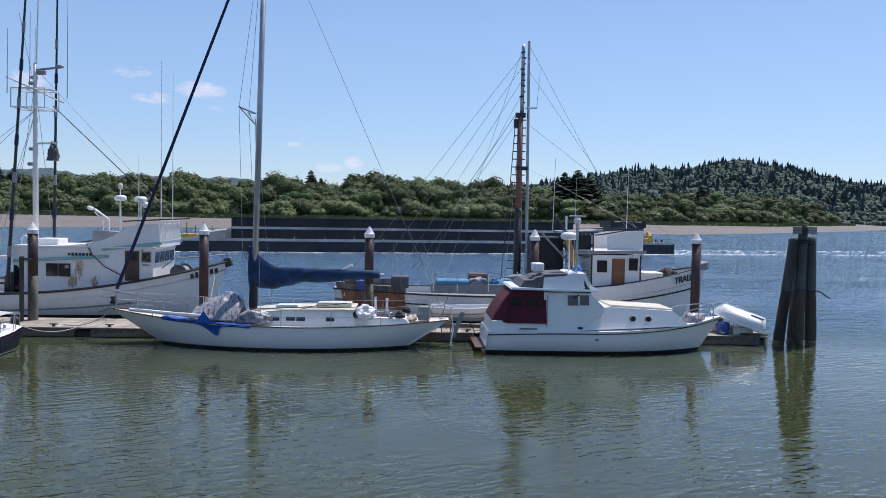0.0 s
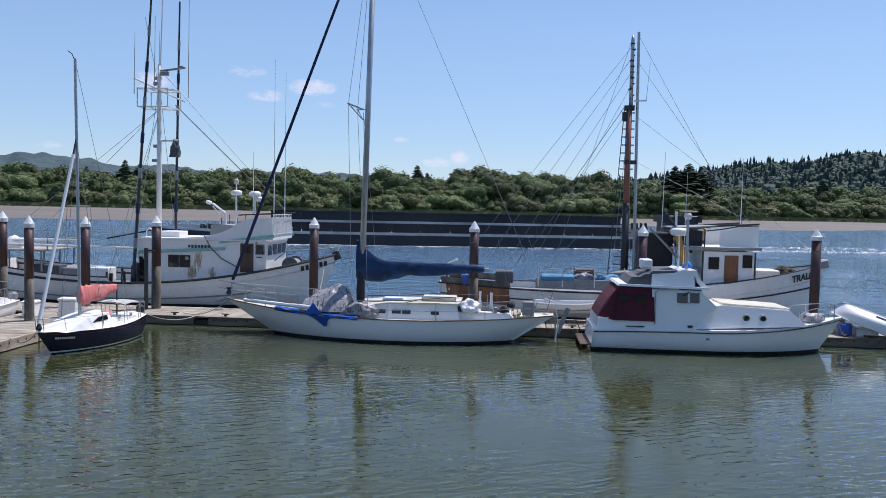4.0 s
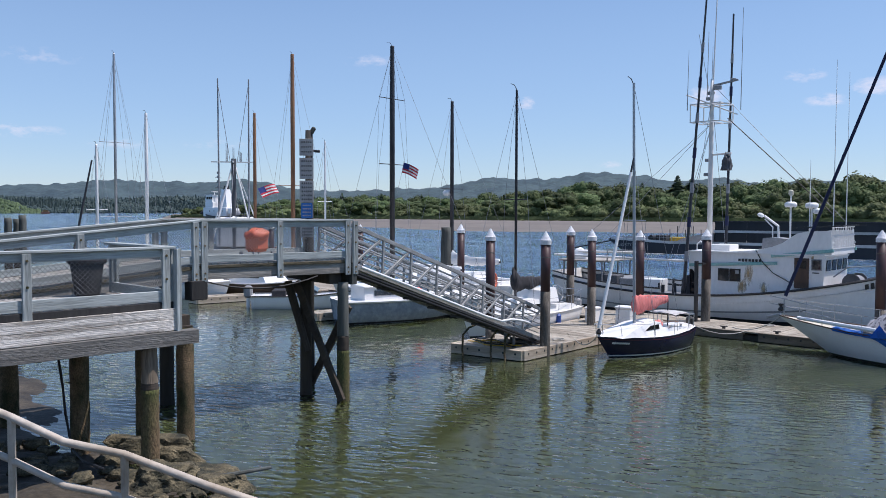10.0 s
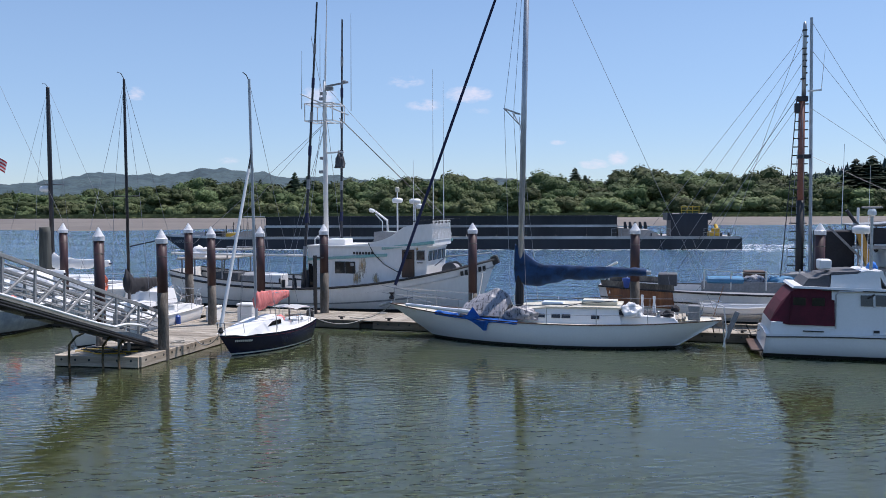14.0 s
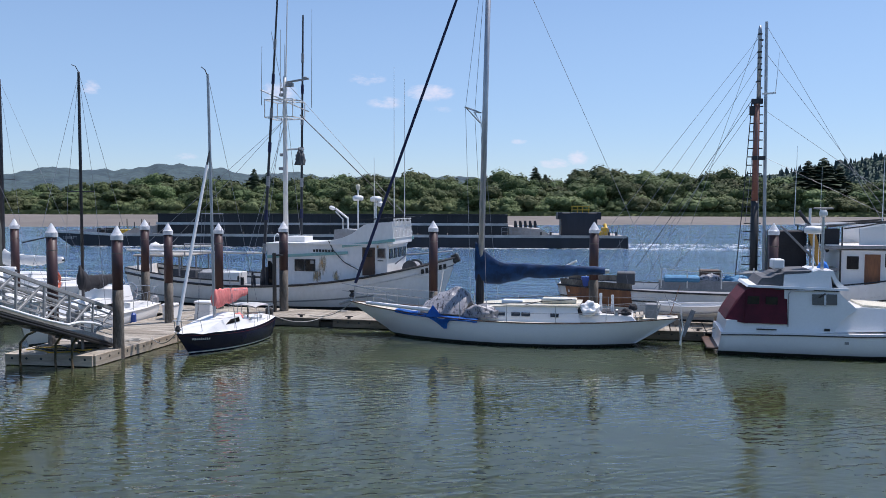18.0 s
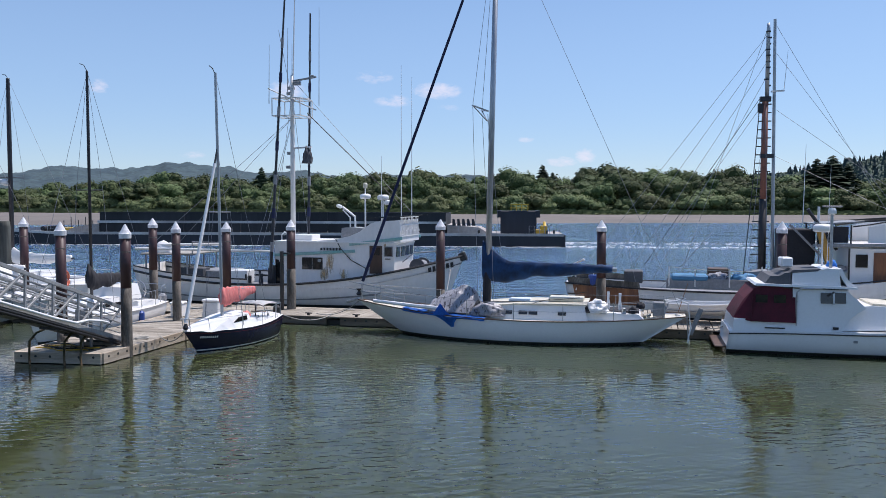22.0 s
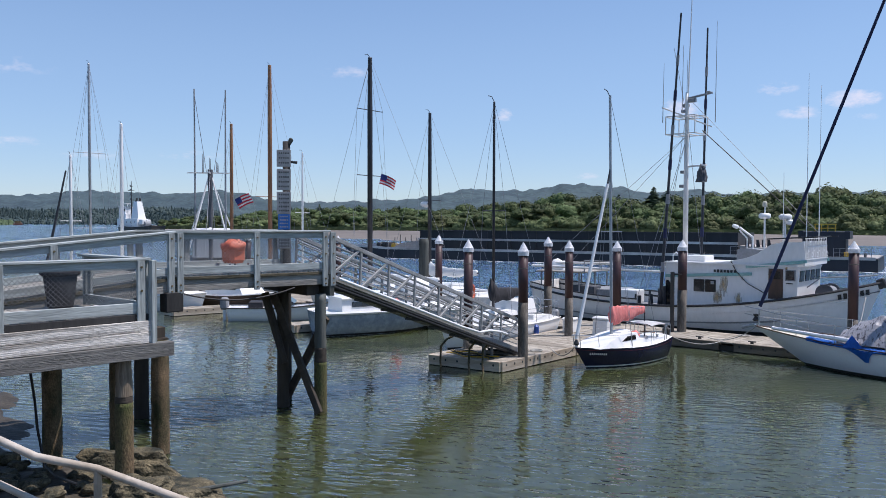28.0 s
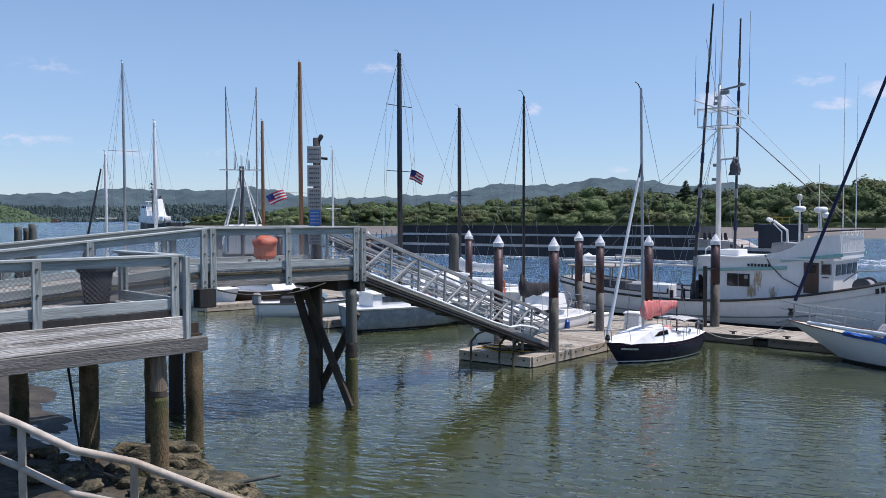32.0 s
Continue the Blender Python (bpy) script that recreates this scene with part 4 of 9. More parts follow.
def timber_pile(parent, name, p, q, r, head=0.0, foot=0.0, head_m=None, foot_m=None):
    """A tapered timber pile with a rough skin; its foot is crusted."""
    p, q = Vector(p), Vector(q)
    rnd = random.Random(int(p.x * 31 + p.y * 17))
    def skin(a, b, r0, r1, mt, nm, n=8, lump=0.05):
        bm = B()
        rings = []
        for i in range(n + 1):
            c = p.lerp(q, a + (b - a) * i / n)
            rr = r0 + (r1 - r0) * i / n
            rings.append([bm.verts.new(c + Vector((math.cos(t), math.sin(t), 0)) * rr * rnd.uniform(0.99 - lump, 1 + lump)) for t in (6.283 * k / 12 for k in range(12))])
        for u, v in zip(rings, rings[1:]):
            for k in range(12):
                bm.faces.new((u[k], u[(k + 1) % 12], v[(k + 1) % 12], v[k]))
        bm.faces.new(rings[-1])
        return part(nm, bm, mt, parent, "", True)
    if foot:
        skin(0, foot, r * 1.1, r * 1.04, foot_m or PILE_LOW, name + "_foot", 34, 0.035)
    if head:
        skin(1 - head, 1, r * 0.97, r * 0.9, head_m or PILE_LICHEN, name + "_head")
    return skin(foot, 1 - head, r * 1.05, r * 0.95, PILE_WOOD, name)


def dolphin():
    ob = thing("mooring_dolphin", "cluster of dark timber piles lashed together in the river", "dolphin", pose(13.45, 31.2, 0))
    for dx, dy, tx, ty, h in ((-1.0, -0.3, -0.22, -0.1, 4.05), (-0.12, -0.45, 0.08, -0.16, 4.2), (0.52, -0.3, 0.44, -0.05, 4.1), (0.2, 0.9, 0.16, 0.25, 4.0)):
        timber_pile(ob, "pile", (dx, dy, -2), (tx, ty, h), 0.2, 0.33, 0.36)
    part("cap_board", box(B(), -0.2, -0.3, 4.36, 0.34, 0.05, 0.28, bevel=0.01), PIERWOOD, ob)
    part("cap_board", box(B(), 0.36, -0.3, 4.36, 0.34, 0.05, 0.28, bevel=0.01), PIERWOOD, ob)
    part("top_block", lathe(B(), [(0.13, 4.1), (0.15, 4.2), (0.15, 4.45), (0.1, 4.55)], 12, 0.08, -0.2), PILE_WOOD, ob)
    bm = B()
    for z in (3.88, 3.97):
        k = 1 + (3.2 - z) * 0.12
        pipe(bm, [(0.08 + math.cos(a) * 0.5 * k, math.sin(a) * 0.42 * k, z + 0.03 * math.sin(3 * a)) for a in spread(0, 6.283, 18)], 0.025, 6)
    part("cable_lashing", bm, CABLE, ob, "black wire lashing")
    part("hose_end", pipe(B(), [(0.45, -0.3, 2.1), (0.75, -0.35, 2.05), (1.0, -0.4, 1.85), (1.08, -0.4, 1.83)], 0.03, 6), CABLE, ob)


dolphin()


# ---- timber pier ----
def plank_run(parent, name, p, q, width, thick, material, board=0.14, jitter=0.004):
    """Deck boards laid across the line p to q, each its own piece."""
    p, q = Vector(p), Vector(q)
    d = q - p
    side = Vector((0, 0, 1)).cross(d).normalized()
    n = max(1, round(d.length / board))
    me = None
    rnd = random.Random(n)
    for k in range(n):
        c = p.lerp(q, (k + 0.5) / n) + Vector((0, 0, rnd.uniform(-jitter, jitter)))
        if me is None:
            bm = B()
            box(bm, 0, 0, -thick / 2, width, d.length / n - 0.008, thick, bevel=0.004)
            me = bpy.data.meshes.new(name)
            bm.to_mesh(me)
            bm.free()
            me.materials.append(material)
        x = side
        y = d.normalized()
        z = x.cross(y)
        m = Matrix((x, y, z)).transposed().to_4x4()
        m.translation = c
        meshed(name, me, parent, "", m)


def railing(p, q, posts=3, height=1.03, out=1, mesh=True, sub=0.36, kick=(0.15, 0.16), label="blue-grey timber pier railing with chain-link infill"):
    """Rail from p to q on the deck line; posts are pairs of boards bolted to the face, out is the side they stand on."""
    p, q = Vector(p), Vector(q)
    d = q - p
    e = d.normalized()
    side = Vector((0, 0, 1)).cross(e).normalized() * out
    ob = thing("pier_railing", label, "railing", Matrix.Translation(p), "pier railings")
    o = Vector((0, 0, 0))
    up = Vector((0, 0, 1))
    part("cap_rail", bar(o + up * (height - 0.02) - e * 0.05, d + up * (height - 0.02) + e * 0.05, 0.20, 0.045), RAILPAINT, ob, "flat painted cap board")
    part("rail_board", bar(o + up * (height - 0.115) + side * 0.02, d + up * (height - 0.115) + side * 0.02, 0.045, 0.14), RAILPAINT, ob)
    part("kick_board", bar(o + up * kick[0] + side * 0.02, d + up * kick[0] + side * 0.02, 0.045, kick[1]), RAILPAINT, ob)
    for k in range(posts):
        c = o.lerp(d, k / (posts - 1) if posts > 1 else 0.5)
        for s in ((1, -1) if k in (0, posts - 1) else (0,)):
            b = c + e * s * 0.11 + side * 0.075
            m = Matrix.Translation(b + up * ((height - 0.045 - sub) / 2)) @ Matrix((up, side.normalized(), up.cross(side.normalized()))).transposed().to_4x4()
            po = part("post", box(B(), 0, 0, 0, height - 0.045 + sub, 0.06, 0.14, bevel=0.006), RAILPAINT, ob, "", False, m)
            bm = B()
            for z in (-sub + 0.07, -sub + 0.19, 0.45, height - 0.16):
                tube(bm, b + side * 0.02 + up * z, b + side * 0.045 + up * z, 0.022, None, 8)
            split("bolt_head", bm, PILE_LOW, po, "", False, m.inverted())
    if mesh:
        bm = B()
        L, H0, H1, s = d.length, 0.26, height - 0.18, 0.085
        w = 0.0045
        k = -int(H1 / s) - 1
        slope = d.z / max(L, 0.01)
        while k * s < L:
            for sg in (1, -1):
                a = k * s if sg > 0 else k * s + (H1 - H0)
                t0, t1 = a, a + sg * (H1 - H0)
                z0, z1 = H0, H1
                lo, hi = min(t0, t1), max(t0, t1)
                if hi <= 0 or lo >= L:
                    continue
                def cut(t):
                    return z0 + (z1 - z0) * (t - t0) / (t1 - t0)
                ta, tb = max(lo, 0), min(hi, L)
                pa, pb = e * ta + up * (cut(ta)), e * tb + up * (cut(tb))
                nn = (pb - pa).normalized().cross(side.normalized()) * w
                bm.faces.new([bm.verts.new(v) for v in (pa - nn, pb - nn, pb + nn, pa + nn)])
            k += 1
        tagged(part("chain_link", bm, MESHW, ob, "rusty grey chain-link netting"), kind="stuff")
    return ob


def pier():
    ob = thing("pier", "weathered grey timber pier with a ramp and lower platform on piles", "pier", pose(0, 0, 0), "", "structure")
    up_z, low_z = 3.56, 3.10
    A, E_ = Vector((-16.75, 9.25, up_z)), Vector((-16.15, 13.1, up_z))
    perp = Vector((-0.987, 0.155, 0))
    ramp0 = Vector((-16.75, 4.0, low_z))
    # upper walkway and ramp, boards across
    plank_run(ob, "deck_board", A + perp * 1.25, E_ + perp * 1.25, 2.55, 0.05, PIERWOOD)
    plank_run(ob, "ramp_board", ramp0 + Vector((-1.25, 0, 0)), A + Vector((-1.25, 0, 0)), 2.5, 0.05, PIERWOOD)
    plank_run(ob, "platform_board", (-15.12, -6, low_z), (-15.12, 7.1, low_z), 2.42, 0.05, PIERWOOD)
    # edge beams
    for p, q in ((A, E_), (ramp0, A)):
        for s in (0.05, 2.4):
            off = perp * s if p is A else Vector((-s, 0, 0))
            part("edge_beam", bar(p + off - Vector((0, 0, 0.19)), q + off - Vector((0, 0, 0.19)), 0.12, 0.26), PIERWOOD, ob)
            part("edge_strip", bar(p + off + Vector((0.03, 0, -0.03)), q + off + Vector((0.03, 0, -0.03)), 0.12, 0.07), ROT, ob, "rotten mossy deck edge")
    part("pier_end_cap", bar(E_ + Vector((-0.15, -0.35, -0.42)), E_ + perp * 2.6 + Vector((0, -0.35, -0.42)), 0.34, 0.34), PILE_WOOD, ob, "tarred pile cap")
    part("gangway_seat", bar(E_ + Vector((0.1, 0.06, -0.34)), E_ + perp * 2.5 + Vector((0, 0.06, -0.34)), 0.14, 0.55), PILE_LICHEN, ob)
    # lower platform fascia: a black strip painted as the shaded gap, then split boards over a dark beam
    for z, hgt, m_, x in ((low_z - 0.01, 0.12, TARRED_AND_GAP, -13.87), (low_z - 0.165, 0.196, FASCIA, -13.80), (low_z - 0.366, 0.196, FASCIA, -13.795)):
        for y0, y1 in ((-6, -0.4), (-0.38, 3.45), (3.47, 7.15)):
            part("fascia_board", bar((x, y0, z), (x, y1, z), 0.06, hgt), m_, ob)
    for z, hgt in ((low_z - 0.165, 0.196), (low_z - 0.366, 0.196)):
        part("end_board", bar((-13.8, 7.16, z), (-16.4, 7.16, z), 0.06, hgt), FASCIA, ob)
    # darker copy of the pier timber paints the shade under the fascia
    part("platform_beam", bar((-13.78, -6, low_z - 0.60), (-13.78, 7.55, low_z - 0.60), 0.2, 0.255), SILL_SHADED, ob, "timber sill beam, its shade painted dark grey")
    part("hanging_block", box(B(), -16.78, 9.2, 3.02, 0.3, 0.42, 0.44, bevel=0.02), TARRED_AND_GAP, ob, "dark timber block under the ramp's end")
    part("inner_beam", bar((-15.9, -6, low_z - 0.61), (-15.9, 8.5, low_z - 0.61), 0.25, 0.25), PILE_WOOD, ob)
    for y in (6.7, 2.6, -1.5):
        part("cross_beam", bar((-13.92, y, low_z - 0.64), (-19.3, y, low_z - 0.64), 0.3, 0.3), PILE_WOOD, ob)
    # piles
    for x, y, top, r in ((-13.95, 6.72, 2.38, 0.15), (-15.78, 8.38, 2.4, 0.17), (-16.5, 7.82, 2.4, 0.16), (-16.15, 6.35, 2.4, 0.17), (-19.4, 6.1, 2.4, 0.19), (-14.0, 2.6, 2.38, 0.18), (-16.2, 2.6, 2.4, 0.18), (-19.2, 2.6, 2.5, 0.18),
                         (-16.25, 12.95, 3.0, 0.155), (-17.5, 12.72, 3.0, 0.155), (-19.0, 9.6, 3.1, 0.17)):
        if y > 12.9:
            timber_pile(ob, "pile", (x, y, -1.5), (x, y, top), r, 0.30, 0.62, None, PILE_MOSS)
        elif (x, y) == (-13.95, 6.72):
            timber_pile(ob, "pile", (x, y, -1.5), (x, y, top), r, 0.17, 0.80, PILE_BARE, PILE_MOSS)
        else:
            timber_pile(ob, "pile", (x, y, -1.5), (x, y, top), r, 0.0, 0.995 if top < 2.9 else 0.3)
    # cross bracing of the end bent
    for p, q in (((-16.05, 12.75, 0.05), (-17.62, 12.5, 2.95)), ((-17.55, 12.9, 0.25), (-16.2, 13.1, 2.4))):
        part("cross_brace", bar(p, q, 0.09, 0.2), PILE_WOOD, ob, "tarred diagonal brace")
    part("brace_stub", tube(B(), (-17.85, 12.4, 2.95), (-17.2, 12.55, 1.2), 0.11, 0.09, 8), PILE_WOOD, ob)
    # hanging hose and service cable
    part("hanging_hose", pipe(B(), [(-15.6, 5.72, 2.5), (-15.6, 5.76, 2.05), (-15.6, 5.83, 1.52), (-15.58, 5.86, 1.03), (-15.5, 5.9, 0.6), (-15.2, 5.85, 0.4), (-14.6, 5.8, 0.34), (-14.0, 5.9, 0.32)], 0.025, 6), CABLE, ob, "black hanging hose")
    part("slung_cable", pipe(B(), sag((-16.7, 9.4, 3.2), (-16.3, 12.2, 3.2), 0.22), 0.02, 6), CABLE, ob)
    return ob


pier()
railing((-16.75, 9.25, 3.56), (-16.15, 13.1, 3.56), 3, out=-1)
railing((-19.22, 9.6, 3.56), (-18.62, 13.45, 3.56), 4, out=1)
railing((-16.75, 4.0, 3.10), (-16.75, 9.25, 3.56), 3, out=-1, mesh=False)
railing((-19.25, 4.0, 3.10), (-19.22, 9.6, 3.56), 4, out=1)
railing((-13.9, -5.2, 3.12), (-13.9, 7.1, 3.12), 6, out=-1, sub=0.5, kick=(0.14, 0.19))
railing((-13.9, 7.1, 3.12), (-16.4, 7.1, 3.12), 2, out=-1, sub=0.5, kick=(0.14, 0.19))


def crumple_top(sx, sy, sz):
    bm = B()
    bmesh.ops.create_icosphere(bm, subdivisions=3, radius=1)
    for v in bm.verts:
        c = v.co * (1 + 0.25 * noise.noise(v.co * 2.2))
        v.co = Vector((c.x * sx / 2, c.y * sy / 2, max(c.z, -0.5) * sz))
    return bm


def pier_things():
    ob = thing("waste_bin", "dark grey tapered litter bin on the pier's lower platform", "bin", pose(-16.04, 6.49, 3.10))
    part("body", lathe(B(), [(0.22, 0), (0.30, 0.62), (0.30, 0.68)], 16), DARKC, ob, "", True)
    part("rim", lathe(B(), [(0.33, 0.66), (0.36, 0.70), (0.36, 0.74), (0.30, 0.76)], 16), DARKC, ob)
    ob = thing("life_vest_box", "faded orange life-vest box on the pier", "box", pose(-18.05, 11.6, 3.56, 0, 0, 8))
    part("body", box(B(), 0, 0, 0.40, 0.46, 0.5, 0.42, bevel=0.09), ORANGE, ob)
    part("lid", crumple_top(0.6, 0.62, 0.2), ORANGE, ob, "slumped orange cover", True, pose(0, 0, 0.6))
    bm = B()
    for x in (-0.25, 0.25):
        for y in (-0.3, 0.3):
            box(bm, x, y, 0.1, 0.07, 0.07, 0.2)
    split("leg", bm, GREYPL, ob)
    # post with notices
    ob = thing("sign_post", "tall timber post carrying white and blue notice boards", "sign", pose(-18.45, 13.45, 0, 0, 0, 53))
    part("post", lathe(B(), [(0.13, -2), (0.12, 3), (0.10, 7.0)], 12, 0.07, 0.15), TARRED_AND_GAP, ob, "", True)
    part("lamp_head", box(B(), 0.17, 0.14, 7.0, 0.12, 0.16, 0.2, rx=0, ry=30, bevel=0.03), PILE_LICHEN, ob)
    part("lamp_arm", tube(B(), (0.1, 0.1, 6.45), (0.36, 0.05, 6.42), 0.03, 0.04, 6), BLACKP, ob)
    for z, h, m_, n in ((6.53, 0.46, SIGNW, 3), (5.95, 0.58, SIGNW, 4), (5.32, 0.60, SIGNW, 5), (4.80, 0.42, SIGNB, 4), (4.30, 0.46, SIGNW, 5)):
        w = 0.38 if m_ is SIGNW else 0.31
        s = part("notice_board", box(B(), 0, 0, z, w, 0.02, h, bevel=0.006), m_, ob, "white printed notice" if m_ is SIGNW else "blue printed notice")
        for k in range(n):
            part("text_bar", bars(B(), -w * 0.38, z + h / 2 - h * (k + 0.7) / (n + 0.5), w * 0.76, h * 0.09, 5, 0.3, -0.012, seed=k + n), SIGNT if m_ is SIGNW else SIGNW, s)
    return ob


pier_things()


# ---- gangway ----
def gangway():
    ob = thing("gangway", "aluminium truss gangway sloping from pier to float", "gangway", pose(0, 0, 0))
    top, bot = Vector((-16.2, 13.2, 3.42)), Vector((-17.05, 22.1, 0.46))
    off = Vector((-1.25, -0.12, 0))
    up = Vector((0, 0, 1.02))
    for nm, o in (("near", Vector()), ("far", off)):
        tr = part("truss", bar(top + o, bot + o, 0.09, 0.13), GALV, ob, "side truss with raking braces")
        back = tr.matrix_basis.inverted()
        under = lambda nm_, pair: part(nm_, pair[1], GALV, tr, "", False, back @ pair[0])
        under("top_chord", bar(top + o + up, bot + o + up, 0.08, 0.10))
        n = 8
        for k in range(n + 1):
            p = top.lerp(bot, k / n) + o
            under("upright", bar(p, p + up + (bot - top) * 0.006, 0.06, 0.06))
            if k < n:
                q = top.lerp(bot, (k + 1) / n) + o
                under("diagonal", bar(p, q + up, 0.055, 0.065))
        for z in (0.2, 0.36, 0.52, 0.68, 0.84):
            part("infill_rail", tube(B(), top + o + Vector((0.0, 0, z)) + off * (0.05 if nm == "near" else -0.05), bot + o + Vector((0, 0, z)) + off * (0.05 if nm == "near" else -0.05), 0.018, None, 6), GALV, tr, "", False, back)
        part("hand_rail", pipe(B(), [top + o + up * 0.86 + off * (0.1 if nm == "near" else -0.1), bot + o + up * 0.86 + off * (0.1 if nm == "near" else -0.1)], 0.022, 6), GALV, tr, "", False, back)
    plank_run(ob, "tread_plate", top + off / 2, bot + off / 2, 1.2, 0.03, GALV, 0.32, 0.001)
    for k in range(9):
        p = top.lerp(bot, k / 8) - Vector((0, 0, 0.08))
        part("cross_member", bar(p, p + off, 0.06, 0.08), BLACKP, ob)
    for o in (0.0, 0.25):
        part("service_pipe", tube(B(), top + Vector((0.09, 0, -0.16 - o * 0.3)), bot + Vector((0.09, 0, -0.12 - o * 0.3)), 0.045, None, 8), CABLE, ob, "black service conduit")
    part("water_hose", pipe(B(), [top + Vector((0.12, 0.2, -0.05)), top.lerp(bot, 0.3) + Vector((0.12, 0, 0.03)), top.lerp(bot, 0.62) + Vector((0.12, 0, 0.02)), top.lerp(bot, 0.72) + Vector((0.14, 0, 0.06)),
                                top.lerp(bot, 0.78) + Vector((0.16, 0, 0.24)), top.lerp(bot, 0.85) + Vector((0.16, 0, 0.34)), top.lerp(bot, 0.9) + Vector((0.14, 0, 0.36))], 0.04, 8), WHITE, ob, "white water hose")
    part("hinge_plate", box(B(), -16.75, 13.15, 3.42, 1.3, 0.25, 0.12, bevel=0.02), GALV, ob)
    return ob


gangway()


def float_clutter():
    ob = thing("power_pedestal", "grey dockside power pedestal with a lamp", "power pedestal", pose(-17.35, 20.95, DECK_Z, 0, 0, 20))
    part("cabinet", box(B(), -0.22, 0, 0.98, 0.3, 0.24, 0.5, bevel=0.03), GREYPL, ob)
    part("post", tube(B(), (0.06, 0, 0), (0.06, 0, 1.25), 0.05, None, 8), GREYPL, ob)
    part("lamp_hood", lathe(B(), [(0.12, 1.25), (0.10, 1.45), (0.05, 1.55)], 12, 0.06, 0), WHITE, ob)
    part("stand", box(B(), -0.22, 0, 0.36, 0.1, 0.1, 0.76), GREYPL, ob)
    ob = thing("hose_heap", "tangle of yellow and black hoses on the float", "hoses", pose(-18.0, 20.9, DECK_Z))
    rnd = random.Random(8)
    for k in range(7):
        pts = [(-0.9 + 1.9 * i / 10 + rnd.uniform(-0.06, 0.06), -0.45 + 0.12 * k + 0.15 * math.sin(i * 0.9 + k) + rnd.uniform(-0.05, 0.05), 0.03 + 0.02 * (k % 3)) for i in range(11)]
        part("hose", pipe(B(), pts, 0.02, 6), (YELLOW, CABLE, PILE_LOW, CABLE)[k % 4], ob)
    for x, y0 in ((-18.55, 19.93), (-17.45, 20.1), (-16.95, 20.2)):
        ob = thing("fender_loop", "dark hose loop hanging over the float's edge", "fender", pose(x, y0, 0))
        part("loop", pipe(B(), [(0.0, 0.5, 0.95), (0.0, 0.2, 0.9), (0.02, -0.1, 0.7), (0.0, -0.12, 0.2), (0.06, -0.12, -0.25)], 0.035, 8), PILE_LOW, ob)
    for k, (x, y) in enumerate(((-16.9, 22.9), (-13.2, 31.6), (-10.4, 30.9), (-17.6, 28.6))):
        ob = thing("rope_coil", "coil of worn rope on the dock boards", "rope", pose(x, y, DECK_Z + 0.01))
        part("coil", pipe(B(), [(math.cos(a) * (0.13 + 0.02 * a / 3), math.sin(a) * (0.13 + 0.02 * a / 3), 0.015 + 0.006 * a / 3) for a in spread(0, 18, 60)], 0.014, 5), ROPE, ob)
    for x in (-14.2, -12.2, -9.4, 0.9, 10.6):
        ob = thing("dock_cleat", "dark iron dock cleat", "cleat", pose(x, front_y(x) + 0.2, DECK_Z))
        part("foot", box(B(), 0, 0, 0.04, 0.1, 0.08, 0.08), BLACKP, ob)
        part("horn_bar", box(B(), 0, 0, 0.09, 0.32, 0.05, 0.04, bevel=0.015), BLACKP, ob)
    ob = thing("steel_post", "thin black steel post beside a dock pile", "post", pose(-15.95, 30.9, 0))
    part("shaft", box(B(), 0, 0, 0.5, 0.12, 0.12, 4.6), BLACKP, ob)
    part("bracket", box(B(), 0.12, 0.2, 2.7, 0.3, 0.3, 0.06), BLACKP, ob)
    # white dock boxes
    for x, y, s, h in ((-17.45, 28.0, 0.6, 0.75), (-18.9, 27.9, 0.45, 0.6)):
        ob = thing("dock_box", "white fibreglass dock box", "dock box", pose(x, y, DECK_Z, 0, 0, 10))
        part("body", box(B(), 0, 0, h * 0.42, s, 0.5, h * 0.84, bevel=0.03), WHITE, ob)
        part("lid", box(B(), 0, 0, h * 0.92, s + 0.06, 0.56, 0.1, bevel=0.03), WHITE, ob)
    # upturned skiffs
    ob = thing("upturned_skiff", "white skiff lying upside down on a box at the dock's end", "dinghy", pose(11.28, 31.45, 0.84, 0, -17, 150))
    h = Hull(2.05, 1.2, (0.0, 0.0, 0.04), -0.46, 0.35, 0.12, 0.86, 2.3, 4.2, 0.1, 0.4)

    def over(bm):
        for v in bm.verts:
            v.co.z = -v.co.z
        bmesh.ops.recalc_face_normals(bm, faces=bm.faces)
        return bm
    part("hull", over(h.skin(B(), 18, 9)), WHITE, ob, "rounded white upturned hull", True)
    part("gunwale", over(h.rail(B(), 0.03)), WHITE_OLD, ob)
    part("keel", pipe(B(), [(-0.95, 0, 0.47), (0.0, 0, 0.475), (0.75, 0, 0.46)], 0.02, 6), WHITE_OLD, ob)
    part("skeg", box(B(), -0.72, 0.3, 0.44, 0.5, 0.05, 0.05), GREYPL, ob)
    ob = thing("white_locker", "low white locker under the upturned skiff", "dock box", pose(11.45, 31.35, DECK_Z, 0, 0, -3))
    part("body", box(B(), 0, 0, 0.14, 0.75, 0.5, 0.28, bevel=0.02), WHITE_OLD, ob)
    part("lid", box(B(), 0, 0, 0.31, 0.8, 0.55, 0.06, bevel=0.02), WHITE, ob)
    ob = thing("prop_block", "rough timber block propping the skiff's bow", "timber block", pose(10.72, 31.95, DECK_Z, 0, 0, 20))
    part("block", box(B(), 0, 0, 0.40, 0.3, 0.3, 0.80, bevel=0.02), WALER, ob)
    ob = thing("blue_barrel", "blue plastic drum on the dock", "barrel", pose(10.72, 31.3, DECK_Z))
